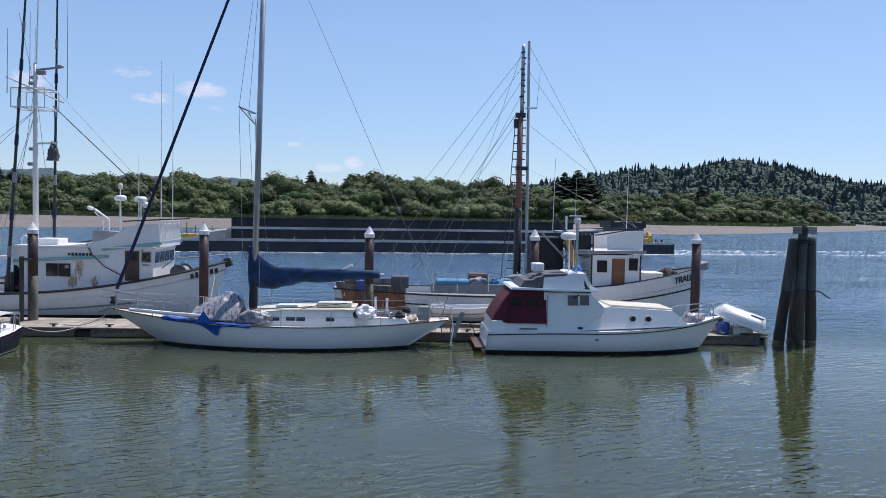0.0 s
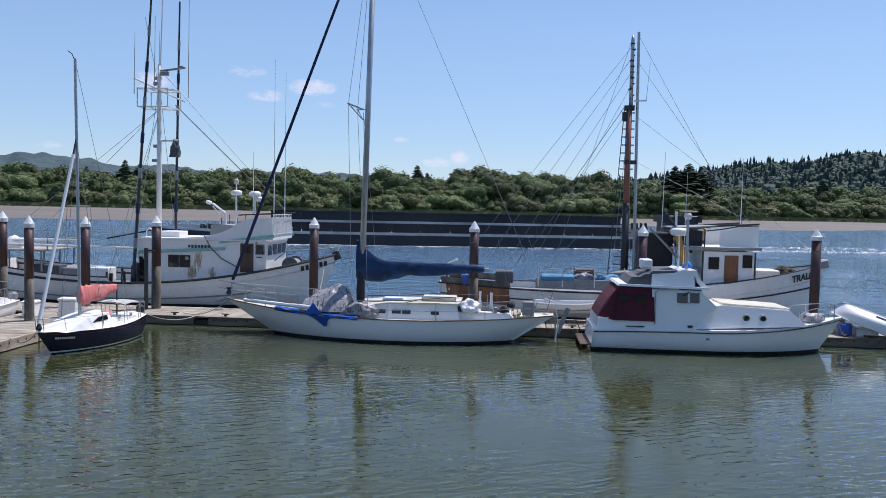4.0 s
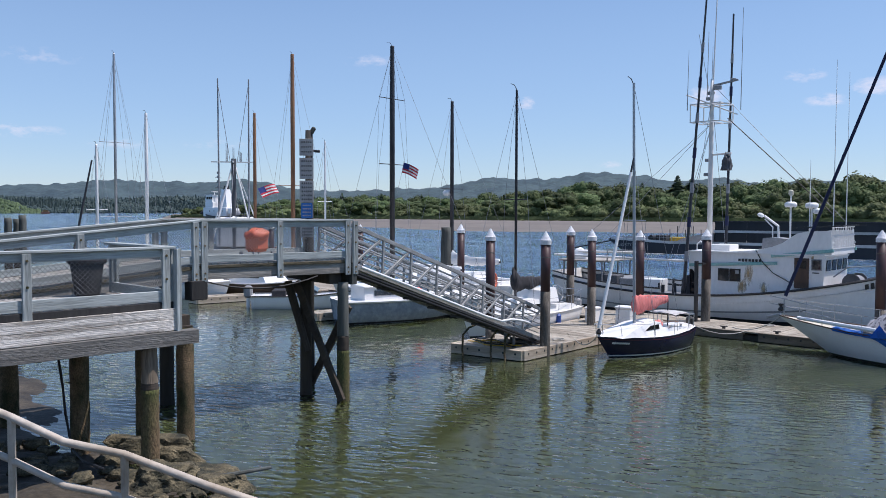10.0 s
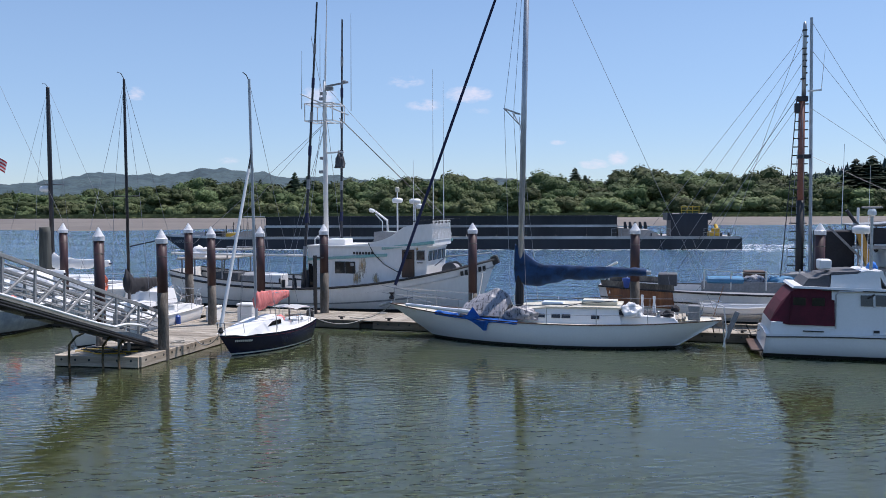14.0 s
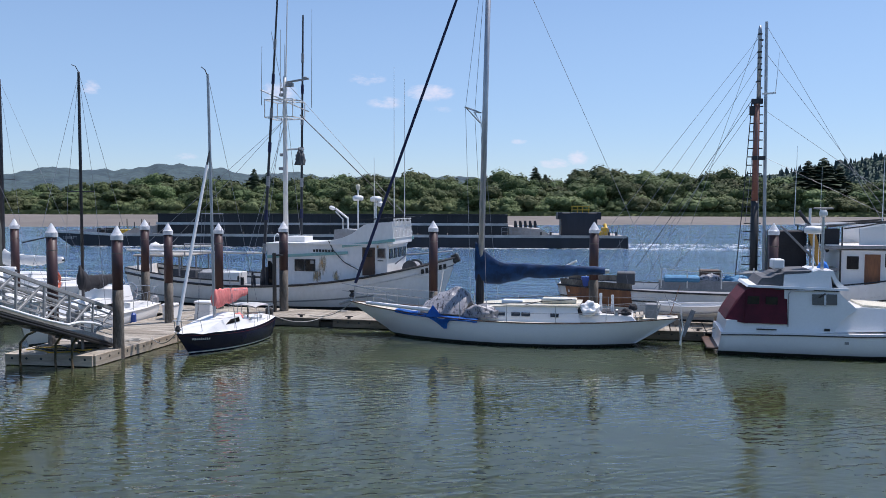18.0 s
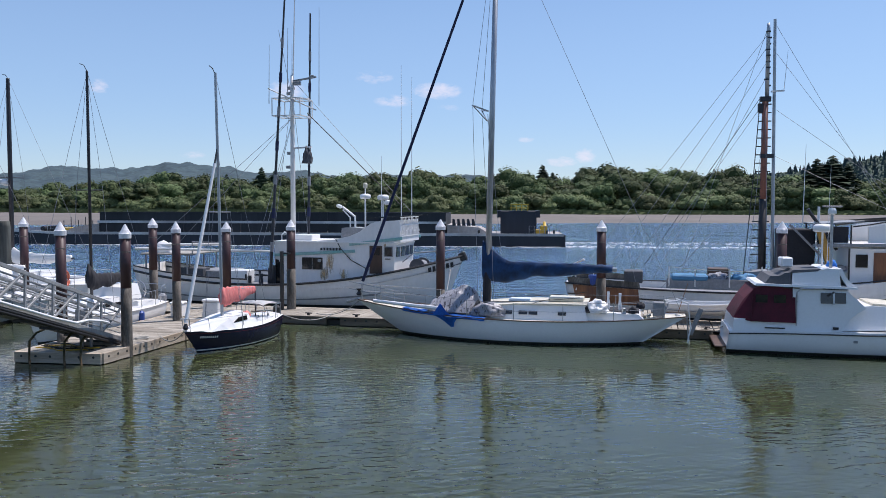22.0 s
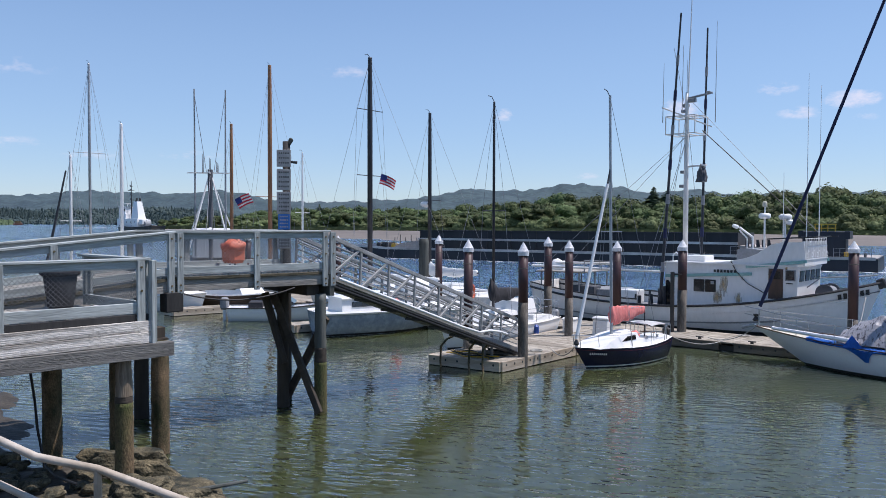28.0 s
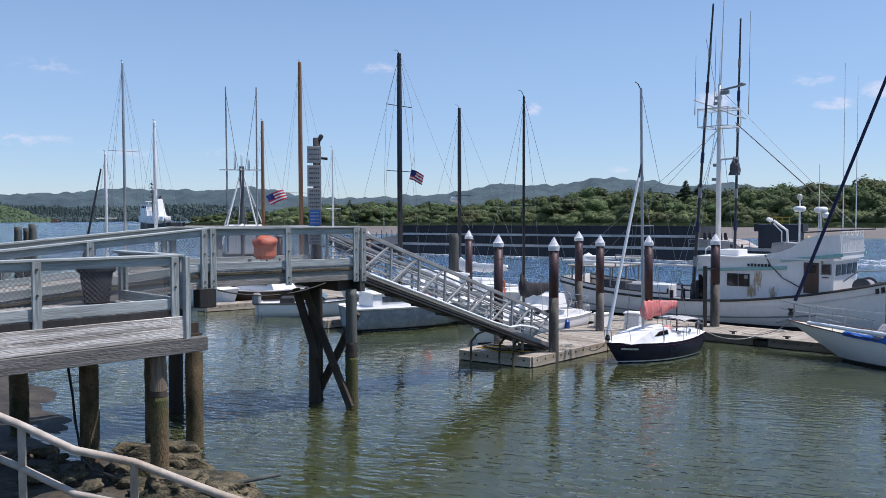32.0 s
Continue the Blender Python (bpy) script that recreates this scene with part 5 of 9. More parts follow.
    part("body", lathe(B(), [(0.22, 0), (0.25, 0.08), (0.25, 0.36), (0.22, 0.44), (0.0, 0.45)], 16), BLUEPL, ob, "", True)
    ob = thing("dark_plank", "dark wet plank lying along the dock's end", "plank", pose(11.8, 31.05, DECK_Z, 0, 0, -4))
    part("board", box(B(), 0, 0, 0.035, 1.0, 0.24, 0.06, bevel=0.01), PILE_LOW, ob)
    ob = thing("white_skiff", "white skiff resting on the dock behind the yacht", "dinghy", pose(0.95, 32.2, DECK_Z, 0, 0, 2))
    h = Hull(3.0, 1.2, (0.75, 0.72, 0.85), 0.28, 0.4, 0.15, 0.8, 2.2, 2.4, 0.15, 0.4)
    part("hull", h.skin(B(), 18, 7), WHITE, ob, "", True)
    part("gunwale", h.rail(B(), 0.035), WHITE, ob)
    part("floor", h.deck(B(), 0.25), GREYPL, ob)
    for x in (-0.8, 0.7):
        part("block", box(B(), x, 0, 0.17, 0.16, 0.9, 0.34), WALER, ob)


float_clutter()


def mooring_lines():
    """Slack ropes from the boats to the dock."""
    for p, q, d in (((-14.65, 21.9, 0.85), (-16.6, 23.4, 0.4), 0.25), ((-13.9, 27.1, 0.7), (-13.2, 29.8, 0.4), 0.2), ((-11.6, 28.75, 1.15), (-13.9, 29.85, 0.42), 0.25), ((0.1, 29.3, 1.0), (0.9, 30.5, 0.4), 0.12),
                    ((1.6, 29.4, 0.75), (0.95, 30.5, 0.4), 0.1), ((9.9, 29.7, 1.2), (10.6, 30.9, 0.4), 0.15), ((-9.8, 35.0, 1.9), (-9.5, 32.6, 0.6), 0.3), ((-25.6, 33.6, 1.6), (-22.4, 31.3, 0.7), 0.3), ((11.2, 36.2, 2.4), (10.3, 33.0, 0.6), 0.4)):
        ob = thing("mooring_line", "worn pale mooring rope", "rope", pose(*p), "mooring lines")
        part("rope", pipe(B(), [v - Vector(p) for v in sag(p, q, d)], 0.016, 6), ROPE, ob)


mooring_lines()

# ---- lettering ----
def on_hull(h, f0, f1, v, side=-1, lift=0.03):
    """A pose on the hull's skin: x runs from f0 towards f1, z up the side, -y outwards on the near side."""
    p, q = h.pt(f0, v, lift, side), h.pt(f1, v, lift, side)
    x = (q - p).normalized()
    w = (h.pt((f0 + f1) / 2, v - 0.1, lift, side) - h.pt((f0 + f1) / 2, v + 0.1, lift, side)).normalized()
    y = w.cross(x).normalized()
    m = Matrix((x, y, x.cross(y))).transposed().to_4x4()
    m.translation = p - y * 0.02
    return m


def lettering(parent, txt, size, m, material, name="name_letters", label="", bold=0.0):
    c = bpy.data.curves.new("letters", "FONT")
    c.body, c.size, c.extrude, c.offset = txt, size, 0.004, bold
    t = new("letters", c)
    me = bpy.data.meshes.new_from_object(t)
    bpy.data.objects.remove(t)
    me.materials.clear()
    me.materials.append(material)
    return meshed(name, me, parent, label, m)


# ---- barge ----
BAX = radians(16.5)
BPX, BPY = -11.4, 91.1


def barge_at(t):
    """The barge's pose t seconds on: its stern corner goes down the river, its head swings a little."""
    u, k = 41.97 - 1.948 * t, (t - 15) / 15
    return pose(BPX + u * math.cos(BAX), BPY + u * math.sin(BAX), 0, 0, 0, 12.33 - 1.59 * k + 1.18 * k * k)


def build_barge():
    """Hopper barge, origin at its stern's near corner; it lies along -x and its beam along +y."""
    ob = thing("barge", "long black steel hopper barge under way on the river", "barge", barge_at(0))
    L, W_, D = 65.5, 10.7, 1.3
    part("hull", prism(B(), [(0, -1.2), (0, D), (-L + 7, D + 0.04), (-L, D + 0.42), (-L - 0.3, D + 0.25), (-L + 3.5, -1.2)], 0, W_), BARGE, ob)
    bm = B()
    box(bm, -L / 2 + 3.3, -0.03, D + 0.02, L - 7.0, 0.10, 0.30)
    beam(bm, (-L + 6.9, -0.03, D + 0.02), (-L + 0.1, -0.03, D + 0.38), 0.10, 0.28)
    part("rub_rail", bm, LEDGE, ob, "pale scuffed deck edge")
    part("deck", box(B(), -L / 2, W_ / 2, D + 0.03, L - 0.3, W_ - 0.2, 0.06), BARGE_DECK, ob, "grey-brown steel deck")
    x0, x1 = -13.4, -53.7
    for k in range(12):
        a, b = x0 + (x1 - x0) * k / 12, x0 + (x1 - x0) * (k + 1) / 12
        c = part("coaming_plate", box(B(), (a + b) / 2, 0.75, D + 0.06 + 0.62, abs(b - a) - 0.05, 0.12, 1.24), BARGE_DK, ob)
        part("upper_plate", box(B(), (a + b) / 2, 1.0, D + 1.4 + 0.5, abs(b - a) - 0.04, 0.1, 0.98), BARGE_DK, ob)
        part("far_plate", box(B(), (a + b) / 2, W_ - 1.0, D + 1.2, abs(b - a) - 0.05, 0.1, 2.4), BARGE_DK, ob)
        part("stiffener", box(B(), b + 0.1, 0.66, D + 0.66, 0.10, 0.08, 1.15), BARGE_DK, c)
    for k, (z, y) in enumerate(((D + 1.32, 0.66), (D + 2.4, 0.9))):
        part("coaming_flange", box(B(), (x0 + x1) / 2, y, z, x0 - x1 + 0.2, 0.34, 0.26 if k == 0 else 0.12), LEDGE if k == 0 else BARGE_DK, ob, "worn pale steel ledge" if k == 0 else "")
    for x in (x0, x1):
        part("end_plate", box(B(), x, W_ / 2, D + 1.2, 0.12, W_ - 2, 2.4), BARGE_DK, ob)
    # deck gear at both ends
    part("winch_house", box(B(), -5.15, 4.0, D + 1.35, 4.1, 3.0, 2.65, bevel=0.08), BARGE, ob, "black steel deck house")
    for s in (-1, 1):
        part("house_flange", box(B(), -5.15 + s * 2.2, 4.0, D + 2.3, 0.5, 3.2, 0.8), BARGE, ob)
    bm = B()
    for x in (-6.0, -5.4, -4.8, -4.1):
        tube(bm, (x, 2.6, D + 2.6), (x, 2.6, D + 3.4), 0.05, None, 6)
    beam(bm, (-6.1, 2.6, D + 3.4), (-4.0, 2.6, D + 3.4), 0.12, 0.12)
    beam(bm, (-6.1, 2.6, D + 3.0), (-4.0, 2.6, D + 3.0), 0.1, 0.1)
    split("guard_bar", bm, YELLOW, ob, "yellow guard rail on the deck house")
    bm = B()
    box(bm, -2.3, 2.4, D + 0.55, 0.8, 0.8, 0.9, bevel=0.08)
    box(bm, -2.9, 2.3, D + 0.35, 0.6, 0.9, 0.5, bevel=0.05)
    tube(bm, (-2.2, 2.0, D + 0.8), (-2.2, 2.9, D + 1.3), 0.2, None, 10)
    split("winch_unit", bm, YELLOW, ob, "yellow deck winch")
    bm = B()
    for x in (-1.2, -2.0, -8.5, -9.6):
        tube(bm, (x, 1.0, D), (x, 1.0, D + 0.5), 0.13, None, 10)
    split("bollard", bm, BLACKP, ob)
    bm = B()
    for k in range(5):
        prism(bm, [(-12.6 + k * 0.55, D + 1.0), (-12.2 + k * 0.55, D + 1.0), (-12.35 + k * 0.55, D + 1.75), (-12.6 + k * 0.55, D + 1.75)], 1.0, 1.15)
    split("fairlead_tooth", bm, BARGE_DK, ob)
    part("breakwater", prism(B(), [(-13.2, D), (-8.2, D), (-9.6, D + 0.8), (-13.2, D + 1.1)], 1.1, 8), BARGE_DECK, ob, "pale sloped deck plating")
    part("breakwater", prism(B(), [(-53.9, D), (-58.4, D), (-56.8, D + 0.7), (-53.9, D + 1.1)], 1.1, 8), BARGE_DECK, ob, "pale sloped deck plating")
    for xs in ((-14.0, -7.6), (-0.6, -4.0), (-54.3, -62.5)):
        bm = B()
        n = 6
        for k in range(n + 1):
            x = xs[0] + (xs[1] - xs[0]) * k / n
            tube(bm, (x, 0.35, D), (x, 0.35, D + 1.0), 0.03, None, 6)
        for z in (0.55, 1.0):
            beam(bm, (xs[0], 0.35, D + z), (xs[1], 0.35, D + z), 0.03, 0.03)
        part("deck_rail", bm, GALV, ob)
    bm = B()
    box(bm, -60.2, 3, D + 0.4, 1.2, 1.6, 0.7, bevel=0.06)
    tube(bm, (-61.4, 2.2, D + 0.45), (-61.4, 3.8, D + 0.45), 0.3, None, 12)
    split("bow_winch", bm, BLACKP, ob)
    part("bow_gear", box(B(), -58.3, 2.6, D + 0.3, 1.6, 1.2, 0.5, bevel=0.05), YELLOW, ob, "yellow deck gear")
    bm = B()
    for k in range(5):
        tube(bm, (-59.5 + k * 0.9, 3.5, D), (-59.5 + k * 0.9, 3.5, D + 1.4 + 0.4 * (k % 2)), 0.05, None, 6)
    split("stanchion", bm, BLACKP, ob)
    part("tow_line", tube(B(), (-65.2, 4, D + 0.3), (-72.5, 5, 0.1), 0.08, None, 6), CABLE, ob, "black tow line")
    lettering(ob, "LIBERTY", 0.46, Matrix.Translation((-64.6, -0.02, 0.80)) @ Matrix.Rotation(radians(90), 4, "X"), SIGNW, label="white barge name on the bow")
    # foam alongside and astern, in rigid scraps
    rnd = random.Random(3)
    bm = B()
    for k in range(900):
        if k < 260:
            x, y = rnd.uniform(-L - 1, 0), -rnd.random() ** 2 * 1.4 - 0.05
            w, d = rnd.uniform(0.5, 2.2), rnd.uniform(0.08, 0.3)
        else:
            x, y = 0.3 + rnd.random() ** 1.5 * 60, rnd.choice((rnd.gauss(0.5, 0.8), rnd.gauss(10, 1.2), rnd.uniform(-1, 12)))
            w, d = rnd.uniform(0.2, 1.2), rnd.uniform(0.05, 0.24)
        z = 0.012 + rnd.uniform(0, 0.012)
        c = [bm.verts.new((x + w * 0.5 * math.cos(a) * rnd.uniform(0.5, 1), y + d * math.sin(a) * rnd.uniform(0.5, 1), z)) for a in (0, 0.9, 2.2, 3.1, 4.1, 5.3)]
        t = bm.verts.new((x, y, z + rnd.uniform(0.008, 0.025)))
        for i in range(6):
            bm.faces.new((c[i], c[(i + 1) % 6], t))
    tagged(part("wake_foam", bm, FOAM, ob, "white broken wake foam"), kind="stuff")
    return ob


barge = build_barge()


# ---- white ocean sailboat ----
def stays(parent, lines, r=0.012, material=None, name="stay"):
    for p, q in lines:
        part(name, tube(B(), p, q, r, None, 5), material or WIRE, parent)


def sailboat():
    """The bow points to -x in the world; in its own space to +x, so it is turned by half a turn."""
    ob = thing("sailboat", "white sloop with a blue sail cover moored at the dock", "sailboat", pose(-5.75, 28.95, 0, 0, 0, 182.6))
    h = Hull(11.9, 3.2, (0.98, 0.80, 1.18), -0.7, 2.9, 2.6, 0.30, 2.0, 2.6, 0.10, 0.45)
    part("hull", h.skin(B(), 34, 12), WHITE, ob, "", True)
    part("boot_stripe", h.skin(B(), 30, 2, out=0.012, at_z=(-0.1, 0.08), close=False), BLACKP, ob, "dark waterline stripe", True)
    part("deck", h.deck(B(), 0.03), CREAM, ob, "", True)
    part("toe_rail", h.rail(B(), 0.02, 0.015), BROWN, ob)
    # trunk cabin
    part("cabin", taper(B(), [(-2.72, 0.74), (1.25, 0.80), (0.95, 1.18), (-0.2, 1.29), (-2.58, 1.32)], 1.10, 0.95, 0.8, 1.33), WHITE, ob, "white trunk cabin")
    part("cabin_top", taper(B(), [(-2.66, 1.32), (-0.2, 1.29), (1.0, 1.18), (1.0, 1.22), (-0.2, 1.33), (-2.66, 1.37)], 1.0, 1.0, 1.2, 1.6), CREAM, ob)
    for s in (1, -1):
        for x, w in ((0.09, 0.40), (-0.49, 0.30), (-0.84, 0.30), (-1.83, 0.28)):
            part("cabin_window", box(B(), x, s * 1.035, 1.03, w, 0.06, 0.13, rx=s * 14), GLASS, ob, "dark cabin window")
    part("companion_hatch", box(B(), -1.9, 0, 1.44, 1.2, 0.8, 0.14, bevel=0.02), CREAM, ob)
    part("fore_hatch", box(B(), -0.25, 0, 1.36, 0.75, 0.6, 0.10, bevel=0.02), WHITE, ob)
    part("cockpit_cloth", crumple(0.7, 0.6, 0.34, 5, True), WHITE, ob, "bundled white cloth", True, pose(-3.0, 0.8, 1.12))
    part("cockpit_coaming", taper(B(), [(-4.6, 0.86), (-2.6, 0.82), (-2.6, 1.12), (-4.4, 1.06)], 0.98, 0.9, 0.8, 1.2), WHITE, ob)
    # charcoal slab stands in for the shade inside the cockpit
    part("cockpit_well", box(B(), -3.55, 0, 1.06, 1.7, 1.1, 0.14), DARKC, ob, "dark slab painting the shade of the cockpit recess")
    for x, y in ((-3.1, 0.85), (-3.9, 0.85), (-3.1, -0.85)):
        part("sheet_winch", lathe(B(), [(0.09, 1.08), (0.07, 1.14), (0.075, 1.26), (0.05, 1.28)], 12, x, y), STEEL, ob)
    bm = B()
    for x, zz in ((-3.35, 1.75), (-3.75, 1.7)):
        lathe(bm, [(0.05, 0.95), (0.06, 1.3), (0.04, 1.5), (0.05, zz)], 10, x, 0.2)
    split("steering_pedestal", bm, WHITE, ob)
    bm = B()
    for k in range(5):
        box(bm, -4.75 + k * 0.14, 0, 1.03 - 0.02 * k, 0.11, 1.5 - 0.1 * k, 0.03)
    split("grating_slat", bm, DECKWOOD, ob)
    # mast, boom and cover
    mx = 0.97
    part("mast", tube(B(), (mx, 0, 0.9), (mx - 0.33, 0, 15.5), 0.115, 0.09, 12), ALU, ob, "silver aluminium mast", True)
    part("mast_foot_wrap", lathe(B(), [(0.14, 1.1), (0.16, 1.6), (0.13, 2.2), (0.14, 2.5)], 12, mx, 0), DARKC, ob)
    bm = B()
    for z in (8.1, 12.6):
        for s in (1, -1):
            beam(bm, (mx, 0, z), (mx + 0.38, s * 0.85, z + 0.12), 0.09, 0.03)
            tube(bm, (mx + 0.38, s * 0.85, z + 0.12), (mx + 0.02, s * 0.05, z - 0.35), 0.02, None, 5)
    split("spreader", bm, ALU, ob)
    part("boom", tube(B(), (mx, 0, 2.55), (mx - 4.6, 0, 2.50), 0.07, None, 10), ALU, ob)
    part("sail_cover", cover(mx + 0.16, mx - 4.45, 3.5, 2.75, 2.22, 2.44, 31, 0.14, 0.16), BLUEC, ob, "sagging blue canvas sail cover", True)
    # rigging
    tack = (5.95, 0, 1.25)
    hd = (mx - 0.25, 0, 15.2)
    part("furled_jib", tube(B(), Vector(tack).lerp(Vector(hd), 0.045), Vector(tack).lerp(Vector(hd), 0.97), 0.062, 0.045, 10), BLUESPAR, ob, "furled jib in dark blue cover")
    part("furler_drum", lathe(B(), [(0.09, 1.35), (0.12, 1.4), (0.05, 1.5), (0.12, 1.6)], 12, 5.85, 0), BLACKP, ob)
    stays(ob, [((-5.8, 0, 1.1), (mx - 0.3, 0, 15.45)), ((mx + 0.05, 1.35, 0.9), (mx + 0.38, 0.85, 8.2)), ((mx + 0.38, 0.85, 8.2), (mx - 0.3, 0, 15.3)), ((mx + 0.05, -1.35, 0.9), (mx + 0.38, -0.85, 8.2)),
               ((mx + 0.38, -0.85, 8.2), (mx - 0.3, 0, 15.3)), ((mx - 0.5, 1.3, 0.9), (mx, 0, 8.0)), ((mx - 0.5, -1.3, 0.9), (mx, 0, 8.0))], 0.008)
    # guard rails
    bm = B()
    for z, r_ in ((0.62, 0.0), (0.36, 0.0)):
        pts = []
        for k in range(9):
            f = 1.0 - 0.02 * k
            p = h.pt(f, 0, -0.05)
            pts.append(p + Vector((0, 0, z)))
        ring = [Vector((q.x, -q.y, q.z)) for q in reversed(pts)]
        pipe(bm, list(reversed(pts)) + [Vector((6.25, 0, pts[0].z + 0.05))] + list(reversed(ring)), 0.014, 6)
    for f in (0.86, 0.93, 0.985):
        for s in (1, -1):
            p = h.pt(f, 0, -0.05, s)
            tube(bm, p, p + Vector((0, 0, 0.62)), 0.014, None, 6)
    split("pulpit_tube", bm, STEEL, ob)
    for s in (1, -1):
        pts = []
        for f in (0.06, 0.2, 0.34, 0.48, 0.62, 0.75, 0.86):
            p = h.pt(f, 0, -0.06, s)
            part("stanchion", tube(B(), p, p + Vector((0, 0, 0.62)), 0.013, None, 6), STEEL, ob)
            pts.append(p + Vector((0, 0, 0.61)))
        part("lifeline", pipe(B(), pts, 0.007, 5), WIRE, ob)
        part("lifeline", pipe(B(), [p - Vector((0, 0, 0.28)) for p in pts], 0.007, 5), WIRE, ob)
    bm = B()
    for s in (1, -1):
        pipe(bm, [(-5.2, 0.8 * s, 0.95), (-5.35, 0.8 * s, 1.5), (-5.8, 0.5 * s, 1.55), (-5.95, 0.0, 1.55)], 0.016, 6)
    split("pushpit", bm, STEEL, ob)
    part("stern_locker", box(B(), -5.05, 0.45, 1.22, 0.4, 0.25, 0.5, bevel=0.03), GREYPL, ob, "grey slatted stern box")
    part("stern_ladder", pipe(B(), [(-5.6, 0.5, 1.6), (-6.0, 0.5, 1.45), (-6.1, 0.5, 0.6), (-6.0, 0.5, 0.1)], 0.03, 6), WHITE, ob)
    part("wind_vane_strut", bar((-6.1, 0.2, 0.35), (-6.45, 0.2, 1.25), 0.05, 0.16), GREYPL, ob)
    part("rudder_gear", pipe(B(), [(-5.6, 0.1, 1.0), (-6.0, 0.1, 0.9), (-6.05, 0.1, 0.3), (-6.1, 0.1, -0.3)], 0.035, 6), STEEL, ob)
    # clutter on deck
    part("anchor", box(B(), 6.1, 0, 1.15, 0.5, 0.16, 0.10, ry=18, bevel=0.02), STEEL, ob)
    part("fore_roll", tube(B(), (5.1, 0.55, 1.22), (2.3, 1.2, 1.08), 0.06, 0.08, 8), WHITE, ob, "rolled white fender cloth")
    part("foredeck_tarp", tent(1.6, 1.5, 0.92, 8), GREYTARP, ob, "crumpled grey striped tarp", False, pose(2.05, 0.35, 0.95))
    part("blue_tarp", drape(h, 0.565, 0.83, 12), TARP, ob, "bright blue tarp hanging over the rail")
    part("mast_foot_gear", crumple(1.1, 0.5, 0.36, 12, True), GREYTARP, ob, "heap of dark cloth and gear", True, pose(mx - 0.25, 1.08, 0.95))
    part("dorade_vent", lathe(B(), [(0.12, 1.2), (0.13, 1.45), (0.10, 1.6), (0.05, 1.62)], 12, mx + 0.9, -0.5), WHITE, ob)
    for p, q in (((1.2, 1.0, 1.0), (-1.4, 0.9, 1.5)), ((0.9, -0.9, 1.35), (-2.6, -0.7, 1.62)), ((1.0, 0.4, 1.3), (-2.4, 0.6, 1.55))):
        part("running_line", pipe(B(), sag(p, q, 0.05), 0.012, 5), CABLE, ob)
    for x, y in ((-2.75, 0.9), (-4.2, 0.75), (-4.45, -0.6)):
        part("cockpit_gear", crumple(0.3, 0.25, 0.2, int(x * 10)), DARKC, ob, "", True, pose(x, y, 1.12))
    part("flag_staff", tube(B(), (-5.7, 0.2, 1.1), (-6.0, 0.2, 2.1), 0.012, None, 5), WOODSPAR, ob)
    return ob


def crumple(sx, sy, sz, seed, sharp=False):
    """A heap of cloth: a lumpy dome."""
    bm = B()
    bmesh.ops.create_icosphere(bm, subdivisions=3 if not sharp else 4, radius=1)
    for v in bm.verts:
        n = noise.noise(v.co * 2.3 + Vector((seed, 0, 0))) * 0.35 + noise.noise(v.co * 6.1 + Vector((0, seed, 0))) * 0.16
        if sharp:
            n += abs(noise.noise(Vector((v.co.x * 3, v.co.y * 7, v.co.z * 2 + seed)))) * 0.3
        c = v.co * (1 + n)
        v.co = Vector((c.x * sx / 2, c.y * sy / 2, max(c.z, -0.15) * sz))
    return bm


def tent(sx, sy, sz, seed):
    """A tarp thrown over gear: a creased ridge falling to the deck."""
    bm = B()
    n, m = 22, 14
    g = []
    for i in range(n + 1):
        u = i / n
        row = []
        for j in range(m + 1):
            v = j / m * 2 - 1
            ridge = (0.42 + 0.58 * math.sin(math.pi * min(u * 1.1, 1) ** 0.6) ** 0.8) * (1 - abs(v) ** 1.4)
            z = sz * ridge * (1 + 0.25 * noise.noise((u * 3, v * 2, seed))) + 0.07 * abs(noise.noise((u * 9, v * 7, seed)))
            row.append(bm.verts.new(((u - 0.5) * sx + 0.1 * v, v * sy / 2 * (1 + 0.15 * noise.noise((u * 4, v, seed))), max(z, 0.0))))
        g.append(row)
    for a, b in zip(g, g[1:]):
        for j in range(m):
            bm.faces.new((a[j], b[j], b[j + 1], a[j + 1]))
    return bm


def cover(x0, x1, top0, top1, low0, low1, seed, half=0.14, hem=0.0):
    """A sail cover: high at the mast, then a slack tube along the boom with a scalloped lower hem."""
    bm = B()
    rings = []
    n = 40
    for i in range(n + 1):
        k = i / n
        x = x0 + (x1 - x0) * k
        top = top1 + (top0 - top1) * max(0, 1 - k / 0.22) ** 1.3 - 0.12 * max(0, k - 0.22)
        low = low0 + (low1 - low0) * k - 0.08 * math.sin(k * 3.1) - 0.10 * abs(math.sin(k * 7.5 + 0.3)) * (1 - k * 0.6) - hem * max(0, min(1, (0.42 - k) * 12)) * (0.75 + 0.25 * math.sin(k * 11))
        w = half * (1 - 0.35 * k) * (1.25 if k < 0.1 else 1) + 0.04 * noise.noise((k * 20, seed, 0))
        ring = []
        for j in range(12):
            a = 6.283 * j / 12
            z = (top + low) / 2 + (top - low) / 2 * math.sin(a)
            y = w * math.cos(a) * (1.0 if math.sin(a) < 0.3 else 0.7) + 0.04 * noise.noise((k * 17, j * 1.1, seed))
            ring.append(bm.verts.new((x, y, z + 0.05 * noise.noise((k * 13, j * 0.9, seed)))))
        rings.append(ring)
    for a, b in zip(rings, rings[1:]):
        for j in range(12):
            bm.faces.new((a[j], a[(j + 1) % 12], b[(j + 1) % 12], b[j]))
    bm.faces.new(rings[0])
    bm.faces.new(rings[-1])
    bmesh.ops.recalc_face_normals(bm, faces=bm.faces)
    return bm


